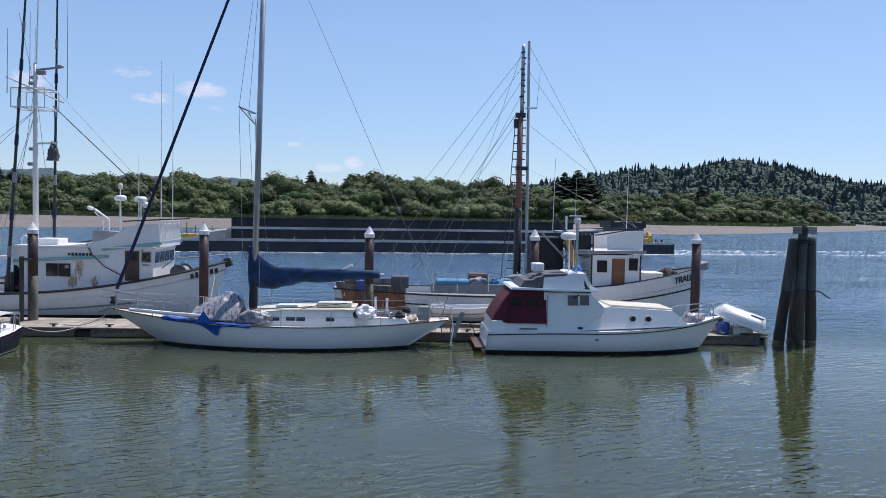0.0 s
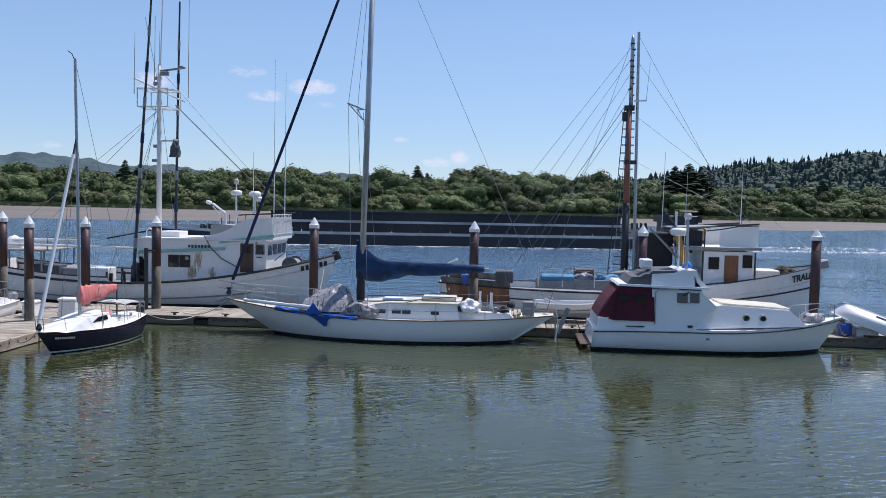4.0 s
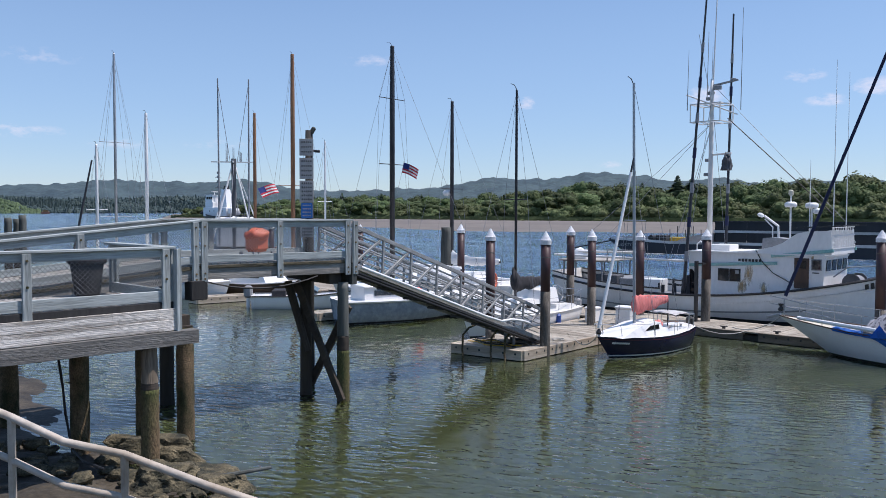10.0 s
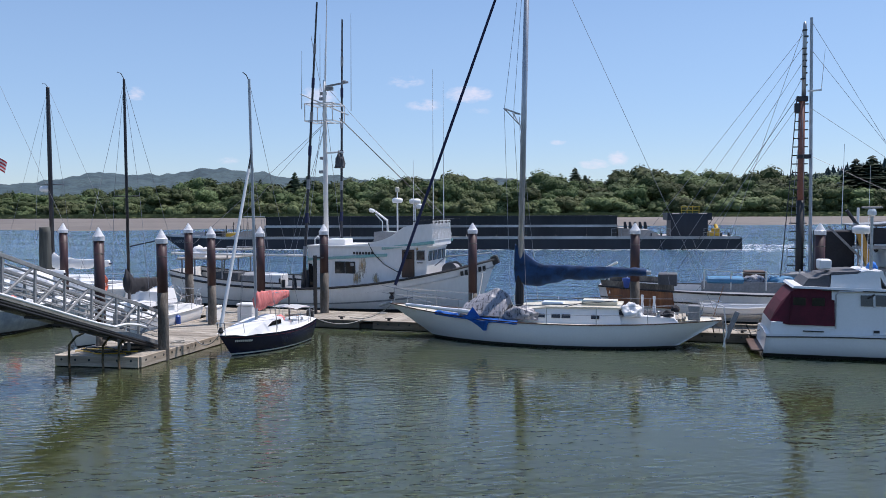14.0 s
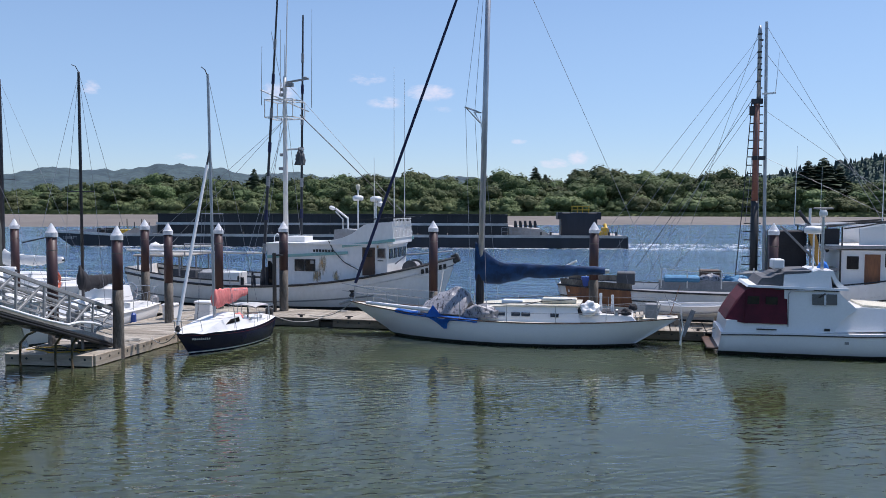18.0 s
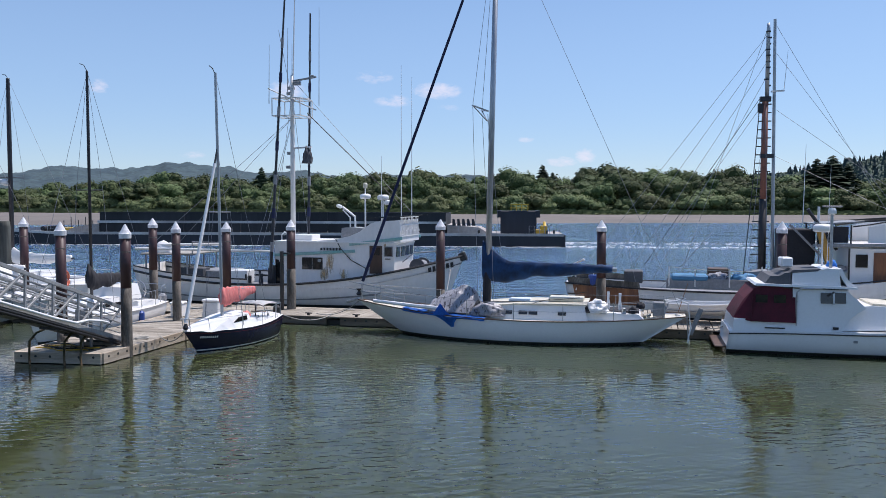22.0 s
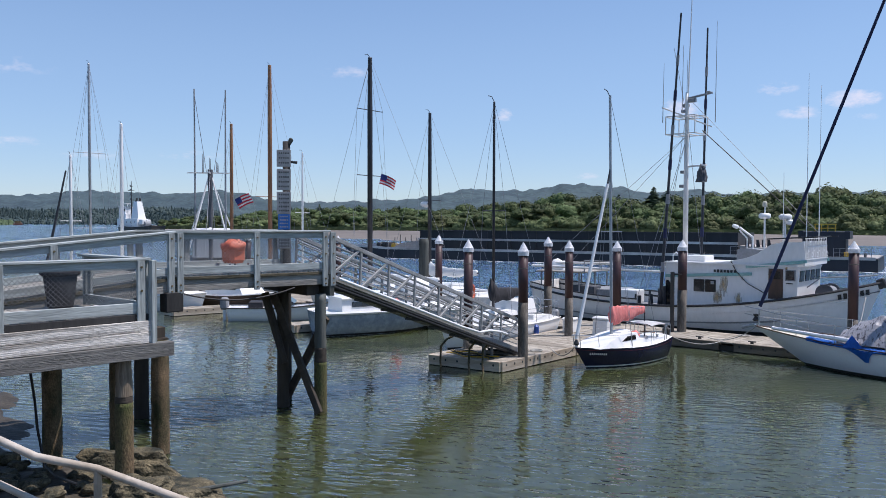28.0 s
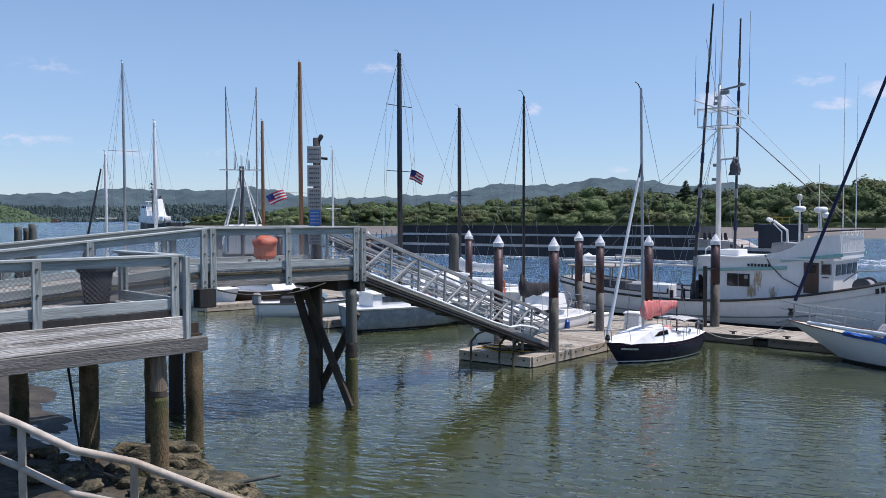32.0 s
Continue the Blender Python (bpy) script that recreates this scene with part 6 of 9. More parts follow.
def drape(h, f0, f1, seed):
    """Tarp over the near rail with a torn hanging tongue."""
    bm = B()
    rows = []
    n = 24
    for i in range(n + 1):
        k = i / n
        f = f0 + (f1 - f0) * k
        hang = 0.05 + 0.38 * math.exp(-((k - 0.44) / 0.07) ** 2) + 0.04 * noise.noise((k * 12, seed, 0))
        row = []
        for j in range(6):
            q = j / 5
            if q < 0.5:
                p = h.pt(f, 0, 0.0)
                p = p + Vector((0, -(0.5 - q) * 0.9, 0.05 + 0.06 * noise.noise((k * 9, q * 5, seed))))
            else:
                v = (q - 0.5) * 2 * hang
                p = h.pt(f, v / 1.6, 0.05 + 0.05 * abs(noise.noise((k * 10, q * 4, seed))))
            row.append(bm.verts.new(p))
        rows.append(row)
    for a, b in zip(rows, rows[1:]):
        for j in range(5):
            bm.faces.new((a[j], b[j], b[j + 1], a[j + 1]))
    peak = h.pt(f0 + (f1 - f0) * 0.5, 0, 0.05)
    pts = [peak + Vector(o) for o in ((-0.3, 0.02, 0.0), (0.32, 0.02, 0.02), (0.05, -0.03, 0.42))]
    bm.faces.new([bm.verts.new(p) for p in pts])
    bmesh.ops.solidify(bm, geom=bm.faces[:], thickness=0.006)
    return bm


sailboat()




# ---- motor cruiser ----
def cruiser():
    ob = thing("motor_cruiser", "white cabin cruiser with a maroon canvas back", "motorboat", pose(5.75, 29.35, 0, 0, 0, 2.6))
    h = Hull(8.55, 2.9, (0.72, 0.80, 1.22), -0.45, 1.1, -0.12, 0.93, 2.7, 3.0, 0.22, 0.4)
    part("hull", h.skin(B(), 30, 10), WHITE, ob, "", True)
    part("boot_stripe", h.skin(B(), 28, 2, out=0.012, at_z=(-0.1, 0.10), close=True), BLACKP, ob, "black bottom paint", True)
    part("rub_rail", h.rail(B(), 0.02, -0.08, out=0.02), BLACKP, ob, "dark rub rail")
    part("deck", h.deck(B(), 0.02), WHITE, ob, "", True)
    part("swim_platform", box(B(), -4.45, 0, 0.16, 0.5, 2.3, 0.07, bevel=0.02), BROWN, ob, "dark teak swim platform")
    # cockpit sides and cabin
    part("cockpit_side", taper(B(), [(-4.18, 0.7), (-2.3, 0.74), (-2.3, 1.12), (-4.12, 1.12)], 1.33, 1.27, 0.7, 1.15), WHITE, ob)
    part("cabin", taper(B(), [(-2.36, 0.75), (-0.92, 0.80), (-0.70, 1.17), (-0.48, 1.37), (-0.21, 1.55), (-0.67, 1.99), (-0.80, 2.16), (-2.36, 2.18)], 1.30, 1.16, 0.8, 2.25), WHITE, ob, "white main cabin")
    part("trunk_cabin", taper(B(), [(-1.0, 0.80), (2.75, 1.0), (2.2, 1.50), (-0.02, 1.60), (-0.75, 1.50)], 1.20, 0.92, 0.85, 1.6), WHITE, ob, "low forward cabin")
    part("trunk_top", taper(B(), [(0.05, 1.605), (2.25, 1.495), (2.25, 1.55), (0.05, 1.665)], 0.82, 0.82, 1.5, 1.7), CREAM, ob)
    part("hardtop", taper(B(), [(-3.50, 2.19), (-0.46, 2.13), (-0.50, 2.20), (-3.45, 2.26)], 1.24, 1.2, 2.1, 2.3), WHITE, ob, "white cabin roof")
    part("flybridge", taper(B(), [(-2.39, 2.22), (-0.94, 2.18), (-0.98, 2.74), (-1.34, 2.77), (-1.63, 2.66), (-2.36, 2.60)], 1.12, 1.02, 2.2, 2.7), WHITE, ob, "white flybridge")
    part("flybridge_screen", taper(B(), [(-3.20, 2.24), (-2.40, 2.23), (-2.40, 2.62), (-2.58, 2.60), (-2.74, 2.50), (-3.02, 2.49)], 1.10, 1.0, 2.2, 2.75), DARKGREY, ob, "grey flybridge side cloth")
    part("flybridge_cover", taper(B(), [(-2.44, 2.61), (-1.62, 2.67), (-1.50, 2.74), (-2.34, 2.70)], 1.05, 1.0, 2.6, 2.75), DARKGREY, ob, "grey cloth over the bridge seat")
    part("rain_gutter", box(B(), -1.7, -1.215, 2.13, 1.9, 0.03, 0.03, ry=0.8), BLACKP, ob)
    part("helm_console", box(B(), -2.45, -0.2, 2.9, 0.36, 0.5, 0.32, rz=6, bevel=0.04), WHITE, ob)
    part("hull_wing", taper(B(), [(-0.98, 2.60), (-0.98, 2.76), (-0.90, 2.76), (-0.80, 2.50), (-0.64, 2.32), (-0.44, 2.21), (-0.46, 2.17), (-0.74, 2.19), (-0.86, 2.36)], 1.10, 1.04, 2.2, 2.8), WHITE, ob)
    for s in (1, -1):
        part("side_window", box(B(), -1.36, s * 1.205, 1.84, 0.36, 0.05, 0.34, rx=s * 6), GLASS, ob)
        part("side_window", box(B(), -0.98, s * 1.20, 1.85, 0.34, 0.05, 0.34, rx=s * 6), GLASS, ob)
        part("window_frame", box(B(), -1.165, s * 1.222, 1.845, 0.06, 0.05, 0.40, rx=s * 6), STEEL, ob)
        for x in (0.77, 1.31):
            part("porthole_ring", tube(B(), (x, s * 0.97, 1.24), (x, s * 1.105, 1.21), 0.115, None, 16), STEEL, ob)
            part("porthole", tube(B(), (x, s * 0.98, 1.24), (x, s * 1.11, 1.21), 0.085, None, 16), GLASS, ob)
        part("grab_rail", pipe(B(), [(-2.25, s * 1.3, 0.95), (-2.25, s * 1.27, 2.0), (-2.15, s * 1.25, 2.12), (-1.5, s * 1.24, 2.13)], 0.02, 6), STEEL, ob)
        part("vent_louvre", box(B(), -2.9, s * 1.36, 0.86, 0.6, 0.04, 0.035), BLACKP, ob)
        part("cleat", box(B(), -1.1, s * 1.31, 0.9, 0.16, 0.04, 0.08), BLACKP, ob)
        part("hull_vent", box(B(), -0.55, s * 1.44, 0.52, 0.12, 0.03, 0.08), GREYPL, ob)
        part("side_mark", box(B(), -1.25, s * 1.26, 1.98, 0.22, 0.03, 0.05, ry=-35), BLACKP, ob)
    # canvas enclosure
    bm = B()
    for u in (1, -1):
        for x, y, z in ((-2.28, 1.35, 1.04), (-2.28, 1.13, 2.20), (-3.25, 1.13, 2.19), (-3.52, 1.08, 2.08), (-3.62, 1.36, 1.05), (-4.14, 1.12, 1.12), (-4.02, 1.04, 1.38), (-3.80, 0.98, 1.74)):
            bm.verts.new((x, u * y, z))
    bmesh.ops.convex_hull(bm, input=bm.verts[:])
    part("canvas_enclosure", bm, MAROON, ob, "maroon canvas cockpit enclosure")
    part("canvas_seam", pipe(B(), [(-3.62, -1.37, 1.06), (-3.58, -1.24, 1.6), (-3.52, -1.09, 2.08)], 0.014, 5), MAROON, ob)
    for x in (-2.75, -3.3):
        part("canvas_window", box(B(), x, -1.255, 1.78, 0.36, 0.02, 0.26, rx=10), GLASS, ob, "clear vinyl window")
    # mast with radar
    part("radar_mast", tube(B(), (-1.15, -0.6, 1.75), (-1.15, -0.6, 4.55), 0.055, 0.045, 10), STEEL, ob)
    part("radar_scanner", box(B(), -1.15, -0.6, 4.72, 0.6, 0.09, 0.06, bevel=0.02), GREYPL, ob)
    part("radar_base", lathe(B(), [(0.06, 4.45), (0.13, 4.5), (0.13, 4.6), (0.09, 4.68)], 14, -1.15, -0.6), WHITE, ob)
    part("radar_dome", lathe(B(), [(0.22, 3.88), (0.30, 3.92), (0.30, 4.06), (0.23, 4.13), (0.08, 4.15)], 20, -1.28, 0.1), WHITE, ob, "white radar dome", True)
    part("dome_post", tube(B(), (-1.28, 0.1, 2.6), (-1.28, 0.1, 3.9), 0.03, None, 8), WHITE, ob)
    part("whip_antenna", tube(B(), (-1.0, 0.7, 2.6), (-0.95, 0.7, 6.1), 0.012, 0.005, 5), WHITE, ob)
    part("blue_cover", crumple(0.34, 0.3, 0.26, 3), TARP, ob, "bright blue cloth", True, pose(-0.98, 0.1, 2.72))
    # pulpit
    bm = B()
    pts = [h.pt(f, 0, -0.06, 1) + Vector((0, 0, 0.5 * min(1, (f - 0.72) * 8))) for f in (0.72, 0.78, 0.84, 0.9, 0.95, 0.985)]
    pipe(bm, pts + [Vector((4.35, 0, pts[-1].z))] + [Vector((p.x, -p.y, p.z)) for p in reversed(pts)], 0.018, 6)
    for f in (0.80, 0.88, 0.96):
        for s in (1, -1):
            p = h.pt(f, 0, -0.06, s)
            tube(bm, p, p + Vector((0, 0, 0.5)), 0.015, None, 6)
    part("bow_rail", bm, STEEL, ob)
    part("windlass", box(B(), 3.5, 0, 1.2, 0.35, 0.25, 0.22, bevel=0.03), GREYPL, ob)
    part("fore_gear", crumple(0.8, 0.7, 0.28, 7), GREYTARP, ob, "heap of lines and fenders", True, pose(3.15, -0.2, 1.1))
    return ob


cruiser()


# ---- dark blue day sailer ----
def day_sailer():
    ob = thing("day_sailer", "small navy sloop with a white deck and red sail cover", "sailboat", pose(-14.73, 24.71, 0, 0, 0, -97.2))
    h = Hull(4.55, 1.75, (0.74, 0.60, 0.72), -0.4, 0.92, 0.34, 0.7, 2.0, 2.6, 0.18, 0.42)
    part("hull", h.skin(B(), 26, 9), NAVY, ob, "navy blue hull", True)
    part("boot_stripe", h.skin(B(), 24, 1, out=0.012, at_z=(0.03, 0.075), close=False), WHITE, ob, "white waterline stripe", True)
    part("cove_stripe", h.skin(B(), 24, 1, v0=0.05, v1=0.066, out=0.008, close=False), MAROON, ob, "thin red cove stripe")
    part("deck", h.deck(B(), -0.02, crown=0.07), WHITE, ob, "", True)
    part("cabin", taper(B(), [(-0.5, 0.62), (1.72, 0.68), (1.1, 0.86), (0.45, 1.02), (0.0, 1.06), (-0.42, 1.04)], 0.62, 0.44, 0.62, 1.06), WHITE, ob, "low white cuddy")
    part("cabin_hatch", box(B(), -0.1, 0, 1.07, 0.6, 0.5, 0.05, ry=3, bevel=0.015), WHITE, ob)
    part("cockpit_well", box(B(), -1.25, 0, 0.68, 1.25, 0.74, 0.06), GREYPL, ob)
    part("companionway", box(B(), -0.47, 0, 0.86, 0.06, 0.42, 0.3, ry=8), DARKC, ob, "dark companionway")
    part("cockpit_coaming", taper(B(), [(-2.0, 0.62), (-0.5, 0.62), (-0.5, 0.82), (-1.9, 0.76)], 0.54, 0.46, 0.6, 0.84), WHITE, ob)
    for s in (1, -1):
        part("cabin_window", prism(B(), [(-0.25, 0.84), (0.5, 0.82), (0.2, 0.97), (-0.2, 0.99)], s * 0.52, s * 0.55), GLASS, ob)
        for x in (-0.9, -1.5):
            part("sheet_winch", lathe(B(), [(0.05, 0.80), (0.04, 0.84), (0.045, 0.9), (0.03, 0.91)], 10, x, s * 0.5), STEEL, ob)
    part("tiller", bar((-2.05, 0, 0.86), (-1.2, 0, 0.98), 0.035, 0.035), WOODSPAR, ob)
    mx = 0.40
    part("mast", tube(B(), (mx, 0, 0.9), (mx + 0.19, 0, 9.08), 0.055, 0.045, 10), ALU, ob, "grey aluminium mast")
    part("boom", tube(B(), (mx, 0, 1.85), (mx - 1.85, 0, 1.82), 0.03, None, 8), ALU, ob)
    part("sail_cover", cover(mx + 0.06, mx - 1.80, 1.98, 1.96, 1.40, 1.66, 5, 0.085), PINKC, ob, "faded red sail cover", True)
    part("boom_crutch", tube(B(), (mx - 1.84, 0, 0.7), (mx - 1.84, 0, 1.86), 0.025, None, 6), DARKSPAR, ob)
    part("furled_jib", tube(B(), (2.20, 0, 1.0), (mx + 0.28, 0, 6.1), 0.062, 0.048, 10), WHITE, ob, "white furled jib")
    part("furled_jib_head", tube(B(), (mx + 0.28, 0, 6.1), (mx + 0.13, 0, 6.7), 0.035, 0.02, 8), DARKSPAR, ob)
    part("furler_drum", lathe(B(), [(0.07, 0.80), (0.09, 0.86), (0.04, 0.98)], 12, 2.2, 0), BLACKP, ob)
    stays(ob, [((-2.2, 0, 0.7), (mx + 0.18, 0, 9.0)), ((mx - 0.1, 0.82, 0.62), (mx + 0.12, 0, 6.5)), ((mx - 0.1, -0.82, 0.62), (mx + 0.12, 0, 6.5)), ((mx - 0.1, 0.82, 0.62), (mx + 0.05, 0.42, 4.5)), ((mx - 0.1, -0.82, 0.62), (mx + 0.05, -0.42, 4.5))], 0.007)
    part("spreader", tube(B(), (mx + 0.05, -0.44, 4.5), (mx + 0.05, 0.44, 4.5), 0.018, None, 6), ALU, ob)
    part("wind_vane", pipe(B(), [(mx + 0.18, 0, 9.0), (mx + 0.33, 0, 9.2), (mx + 0.5, 0, 9.26)], 0.015, 5), BLACKP, ob)
    bm = B()
    for s in (1, -1):
        pipe(bm, [(1.5, 0.40 * s, 0.66), (1.6, 0.40 * s, 1.10), (2.3, 0.10 * s, 1.14), (2.42, 0.0, 1.12)], 0.012, 6)
        tube(bm, (2.15, 0.14 * s, 0.70), (2.2, 0.14 * s, 1.13), 0.012, None, 6)
        pipe(bm, [(-1.7, 0.66 * s, 0.66), (-1.75, 0.66 * s, 1.18), (-2.25, 0.52 * s, 1.2), (-2.3, 0, 1.2)], 0.014, 6)
        pipe(bm, [(-2.2, 0.54 * s, 0.72), (-2.25, 0.52 * s, 1.2)], 0.014, 6)
        pipe(bm, [(1.6, 0.40 * s, 1.09), (0.4, 0.84 * s, 1.08), (-0.7, 0.84 * s, 1.08), (-1.75, 0.66 * s, 1.17)], 0.006, 5)
        for x in (0.4, -0.7):
            tube(bm, (x, 0.82 * s, 0.60), (x, 0.84 * s, 1.08), 0.010, None, 5)
    part("guard_rail", bm, STEEL, ob)
    part("outboard_motor", box(B(), -2.45, 0.2, 0.85, 0.26, 0.26, 0.42, bevel=0.08), BLACKP, ob, "black outboard motor")
    part("outboard_leg", tube(B(), (-2.45, 0.2, -0.3), (-2.45, 0.2, 0.65), 0.05, None, 8), BLACKP, ob)
    bm = B()
    rows = []
    for i in range(9):
        u = i / 8
        rows.append([bm.verts.new((-1.08 - 0.86 * u, 0.60 * math.sin(a), 1.20 + 0.04 * math.sin(math.pi * u) + 0.08 * math.cos(a))) for a in spread(-1.35, 1.35, 8)])
    for p, q in zip(rows, rows[1:]):
        for i in range(8):
            bm.faces.new((p[i], q[i], q[i + 1], p[i + 1]))
    bmesh.ops.solidify(bm, geom=bm.faces[:], thickness=0.03)
    part("bimini", bm, WHITE, ob, "white canvas bimini", True)
    for x in (-1.15, -1.88):
        part("bimini_hoop", pipe(B(), [(x, -0.62, 0.7), (x, -0.59, 1.18), (x, 0, 1.26), (x, 0.59, 1.18), (x, 0.62, 0.7)], 0.013, 6), STEEL, ob)
    part("hatch_gear", crumple(0.3, 0.34, 0.16, 2), PINKC, ob, "", True, pose(-0.75, 0.1, 0.88))
    part("bow_marks", bars(B(), 0, 0, 0.62, 0.075, 9, y=0.0), FLAGW, ob, "row of unreadable white marks", False, on_hull(h, 0.93, 0.80, 0.16, 1, 0.05))
    return ob


day_sailer()


# ---- fishing boats ----
def troller_white():
    """Long white troller with a sweeping flying bridge; bow to +x."""
    ob = thing("fishing_boat", "white wooden troller with teal trim and rust stains", "fishing boat", pose(-17.75, 35.35, 0, 0, 0, 2.2))
    h = Hull(15.95, 4.4, (1.55, 1.12, 2.47), -0.6, 1.1, 0.5, 0.62, 4.0, 2.8, 0.22, 0.40, 0.42)
    part("hull", h.skin(B(), 40, 12), WHITE_OLD, ob, "", True)
    part("boot_stripe", h.skin(B(), 36, 2, out=0.015, at_z=(-0.1, 0.25), close=True), BLACKP, ob, "dark bottom paint", True)
    part("guard", h.rail(B(), 0.055, 0.0, out=0.03), BLACKP, ob, "black guard rail")
    part("rub_strake", h.skin(B(), 36, 1, v0=0.38, v1=0.415, out=0.03, f0=0.02, f1=0.8, close=False), GREYPL, ob)
    part("deck", h.deck(B(), 0.35), GREYPL, ob, "", True)
    part("stem_cap", box(B(), 8.35, 0, 2.42, 0.34, 0.24, 0.4, ry=-25, bevel=0.05), BLACKP, ob, "black stem head")
    # house
    hw = 1.48
    part("deck_house", prism(B(), [(-0.14, 0.9), (5.55, 1.4), (5.63, 2.9), (5.70, 3.02), (-0.14, 3.03)], -hw, hw), WHITE_OLD, ob, "white deck house")
    prof = [(-0.14, 3.03), (1.3, 3.06), (2.78, 3.17), (3.5, 3.34), (3.94, 3.52), (4.25, 3.74), (4.52, 3.92), (4.9, 4.01), (5.82, 4.05), (5.88, 3.3), (5.85, 3.1), (4.0, 3.02)]
    for s in (-1, 1):
        part("bridge_side", prism(B(), prof, s * hw, s * (hw - 0.07)), WHITE_OLD, ob, "sweeping white bulwark of the flying bridge")
        for x0, x1, z0, z1 in ((-0.14, 3.75, 2.43, 2.67), (3.5, 5.95, 2.96, 3.26)):
            part("teal_trim", bar((x0, s * (hw + 0.03), z0), (x1, s * (hw + 0.03), z1), 0.06, 0.13), TEAL, ob, "teal painted trim")
        for x in (1.45, 1.96):
            w = part("cabin_window", box(B(), x, s * (hw + 0.012), 2.08, 0.42, 0.05, 0.48), GLASS, ob)
            part("window_frame", box(B(), x, s * (hw + 0.006), 2.08, 0.48, 0.05, 0.54), BLACKP, w)
        part("note", box(B(), 2.06, s * (hw + 0.042), 2.22, 0.16, 0.006, 0.14), SIGNW, ob)
        part("wheelhouse_door", box(B(), 4.73, s * (hw + 0.01), 2.30, 0.58, 0.05, 1.24), BROWN, ob, "dark brown door")
        part("door_pane", box(B(), 4.73, s * (hw + 0.035), 2.66, 0.36, 0.03, 0.32), GLASS, ob)
        w = part("wheelhouse_window", box(B(), 5.31, s * (hw + 0.012), 2.67, 0.33, 0.05, 0.38, bevel=0.01), GLASS, ob)
        part("window_frame", box(B(), 5.31, s * (hw + 0.006), 2.67, 0.40, 0.05, 0.45), GREYPL, w)
        part("vent_slot", box(B(), 5.28, s * (hw + 0.02), 2.34, 0.26, 0.03, 0.04), BLACKP, ob)
        for x, z, ww, hh in ((2.56, 2.12, 0.34, 0.72), (2.25, 1.60, 0.4, 0.5), (5.15, 2.95, 0.12, 0.3), (3.2, 1.6, 0.3, 0.5), (0.6, 1.7, 0.3, 0.6)):
            part("rust_streak", streak(x, z, ww, hh, s * (hw + 0.006), s), RUST, ob, "orange rust streak")
        part("registration_bars", bars(B(), 2.08, 2.74, 1.02, 0.13, 7, 0.3, s * (hw + 0.02)), BLACKP, ob, "row of black marks")
    part("name_bars", bars(B(), 0, 0, 1.3, 0.26, 6, 0.35, 0), BLACKP, ob, "dark boat name, unreadable", False, on_hull(h, 0.915, 0.985, 0.10))
    part("name_underline", box(B(), 0.62, 0, -0.22, 1.3, 0.03, 0.03), WHITE, ob, "", False, on_hull(h, 0.915, 0.985, 0.10))
    for y in (-1.05, -0.35, 0.35, 1.05):
        part("front_window", box(B(), 5.625, y, 2.64, 0.05, 0.5, 0.44, ry=4), GLASS, ob)
    part("house_roof", box(B(), 2.72, 0, 3.05, 5.75, 3.1, 0.06), WHITE_OLD, ob)
    part("bridge_front", box(B(), 5.84, 0, 3.2, 0.07, 3.0, 0.24), WHITE_OLD, ob)
    part("companion_door", prism(B(), [(-0.17, 1.2), (-0.17, 2.5), (-0.145, 2.5), (-0.145, 1.2)], -0.4, 0.4), BLACKP, ob)
    part("side_door", prism(B(), [(-0.1, 1.08), (-0.1, 2.25), (0.05, 2.22), (0.16, 2.0), (0.18, 1.1)], -hw - 0.012, -hw + 0.05), GLASS, ob, "dark rounded doorway")
    # canopy and ironwork of the flying bridge
    bm = B()
    for k in range(9):
        box(bm, 4.5 + k * 0.19, 0, 4.16 + k * 0.012, 0.06, 3.0, 0.03)
    for y in (-1.5, 1.5):
        beam(bm, (4.35, y, 4.14), (6.3, y, 4.26), 0.05, 0.05)
    split("canopy_slat", bm, BLACKP, ob)
    bm = B()
    for k in range(13):
        y = -1.4 + k * 0.23
        tube(bm, (5.9, y, 3.3), (5.86, y, 4.2), 0.012, None, 5)
        pipe(bm, [(5.88, y + 0.11 + 0.09 * math.cos(a), 3.5 + 0.24 * (k % 3) + 0.09 * math.sin(a)) for a in spread(0, 5.5, 9)], 0.014, 5)
    for z in (3.34, 3.85, 4.18):
        beam(bm, (5.9 - (z - 3.3) * 0.05, -1.45, z), (5.9 - (z - 3.3) * 0.05, 1.45, z), 0.03, 0.03)
    split("scroll_bar", bm, WHITE, ob)
    # davit, radar, aerials
    part("winch_box", prism(B(), [(2.85, 3.1), (4.05, 3.1), (4.0, 3.66), (3.3, 3.72), (2.9, 3.68)], -0.9, -0.1), GREYPL, ob, "grey bridge locker")
    bm = B()
    pipe(bm, [(3.45, -0.6, 3.7), (3.43, -0.6, 4.2), (2.85, -0.6, 4.62)], 0.05, 8)
    pipe(bm, [(3.2, -0.6, 3.7), (3.2, -0.6, 4.15), (2.85, -0.6, 4.5)], 0.03, 8)
    part("davit", bm, WHITE, ob, "white searchlight davit")
    part("searchlight", box(B(), 2.68, -0.6, 4.66, 0.26, 0.22, 0.16, ry=20, bevel=0.05), WHITE, ob)
    for x, y, z, r in ((3.65, 0.2, 5.0, 0.25), (4.75, -0.5, 4.95, 0.26)):
        part("radar_post", tube(B(), (x, y, 3.2), (x, y, z), 0.04, None, 8), WHITE, ob)
        part("radar_dome", lathe(B(), [(r * 0.8, z), (r, z + 0.06), (r, z + 0.18), (r * 0.6, z + 0.24)], 18, x, y), WHITE, ob, "white radar dome", True)
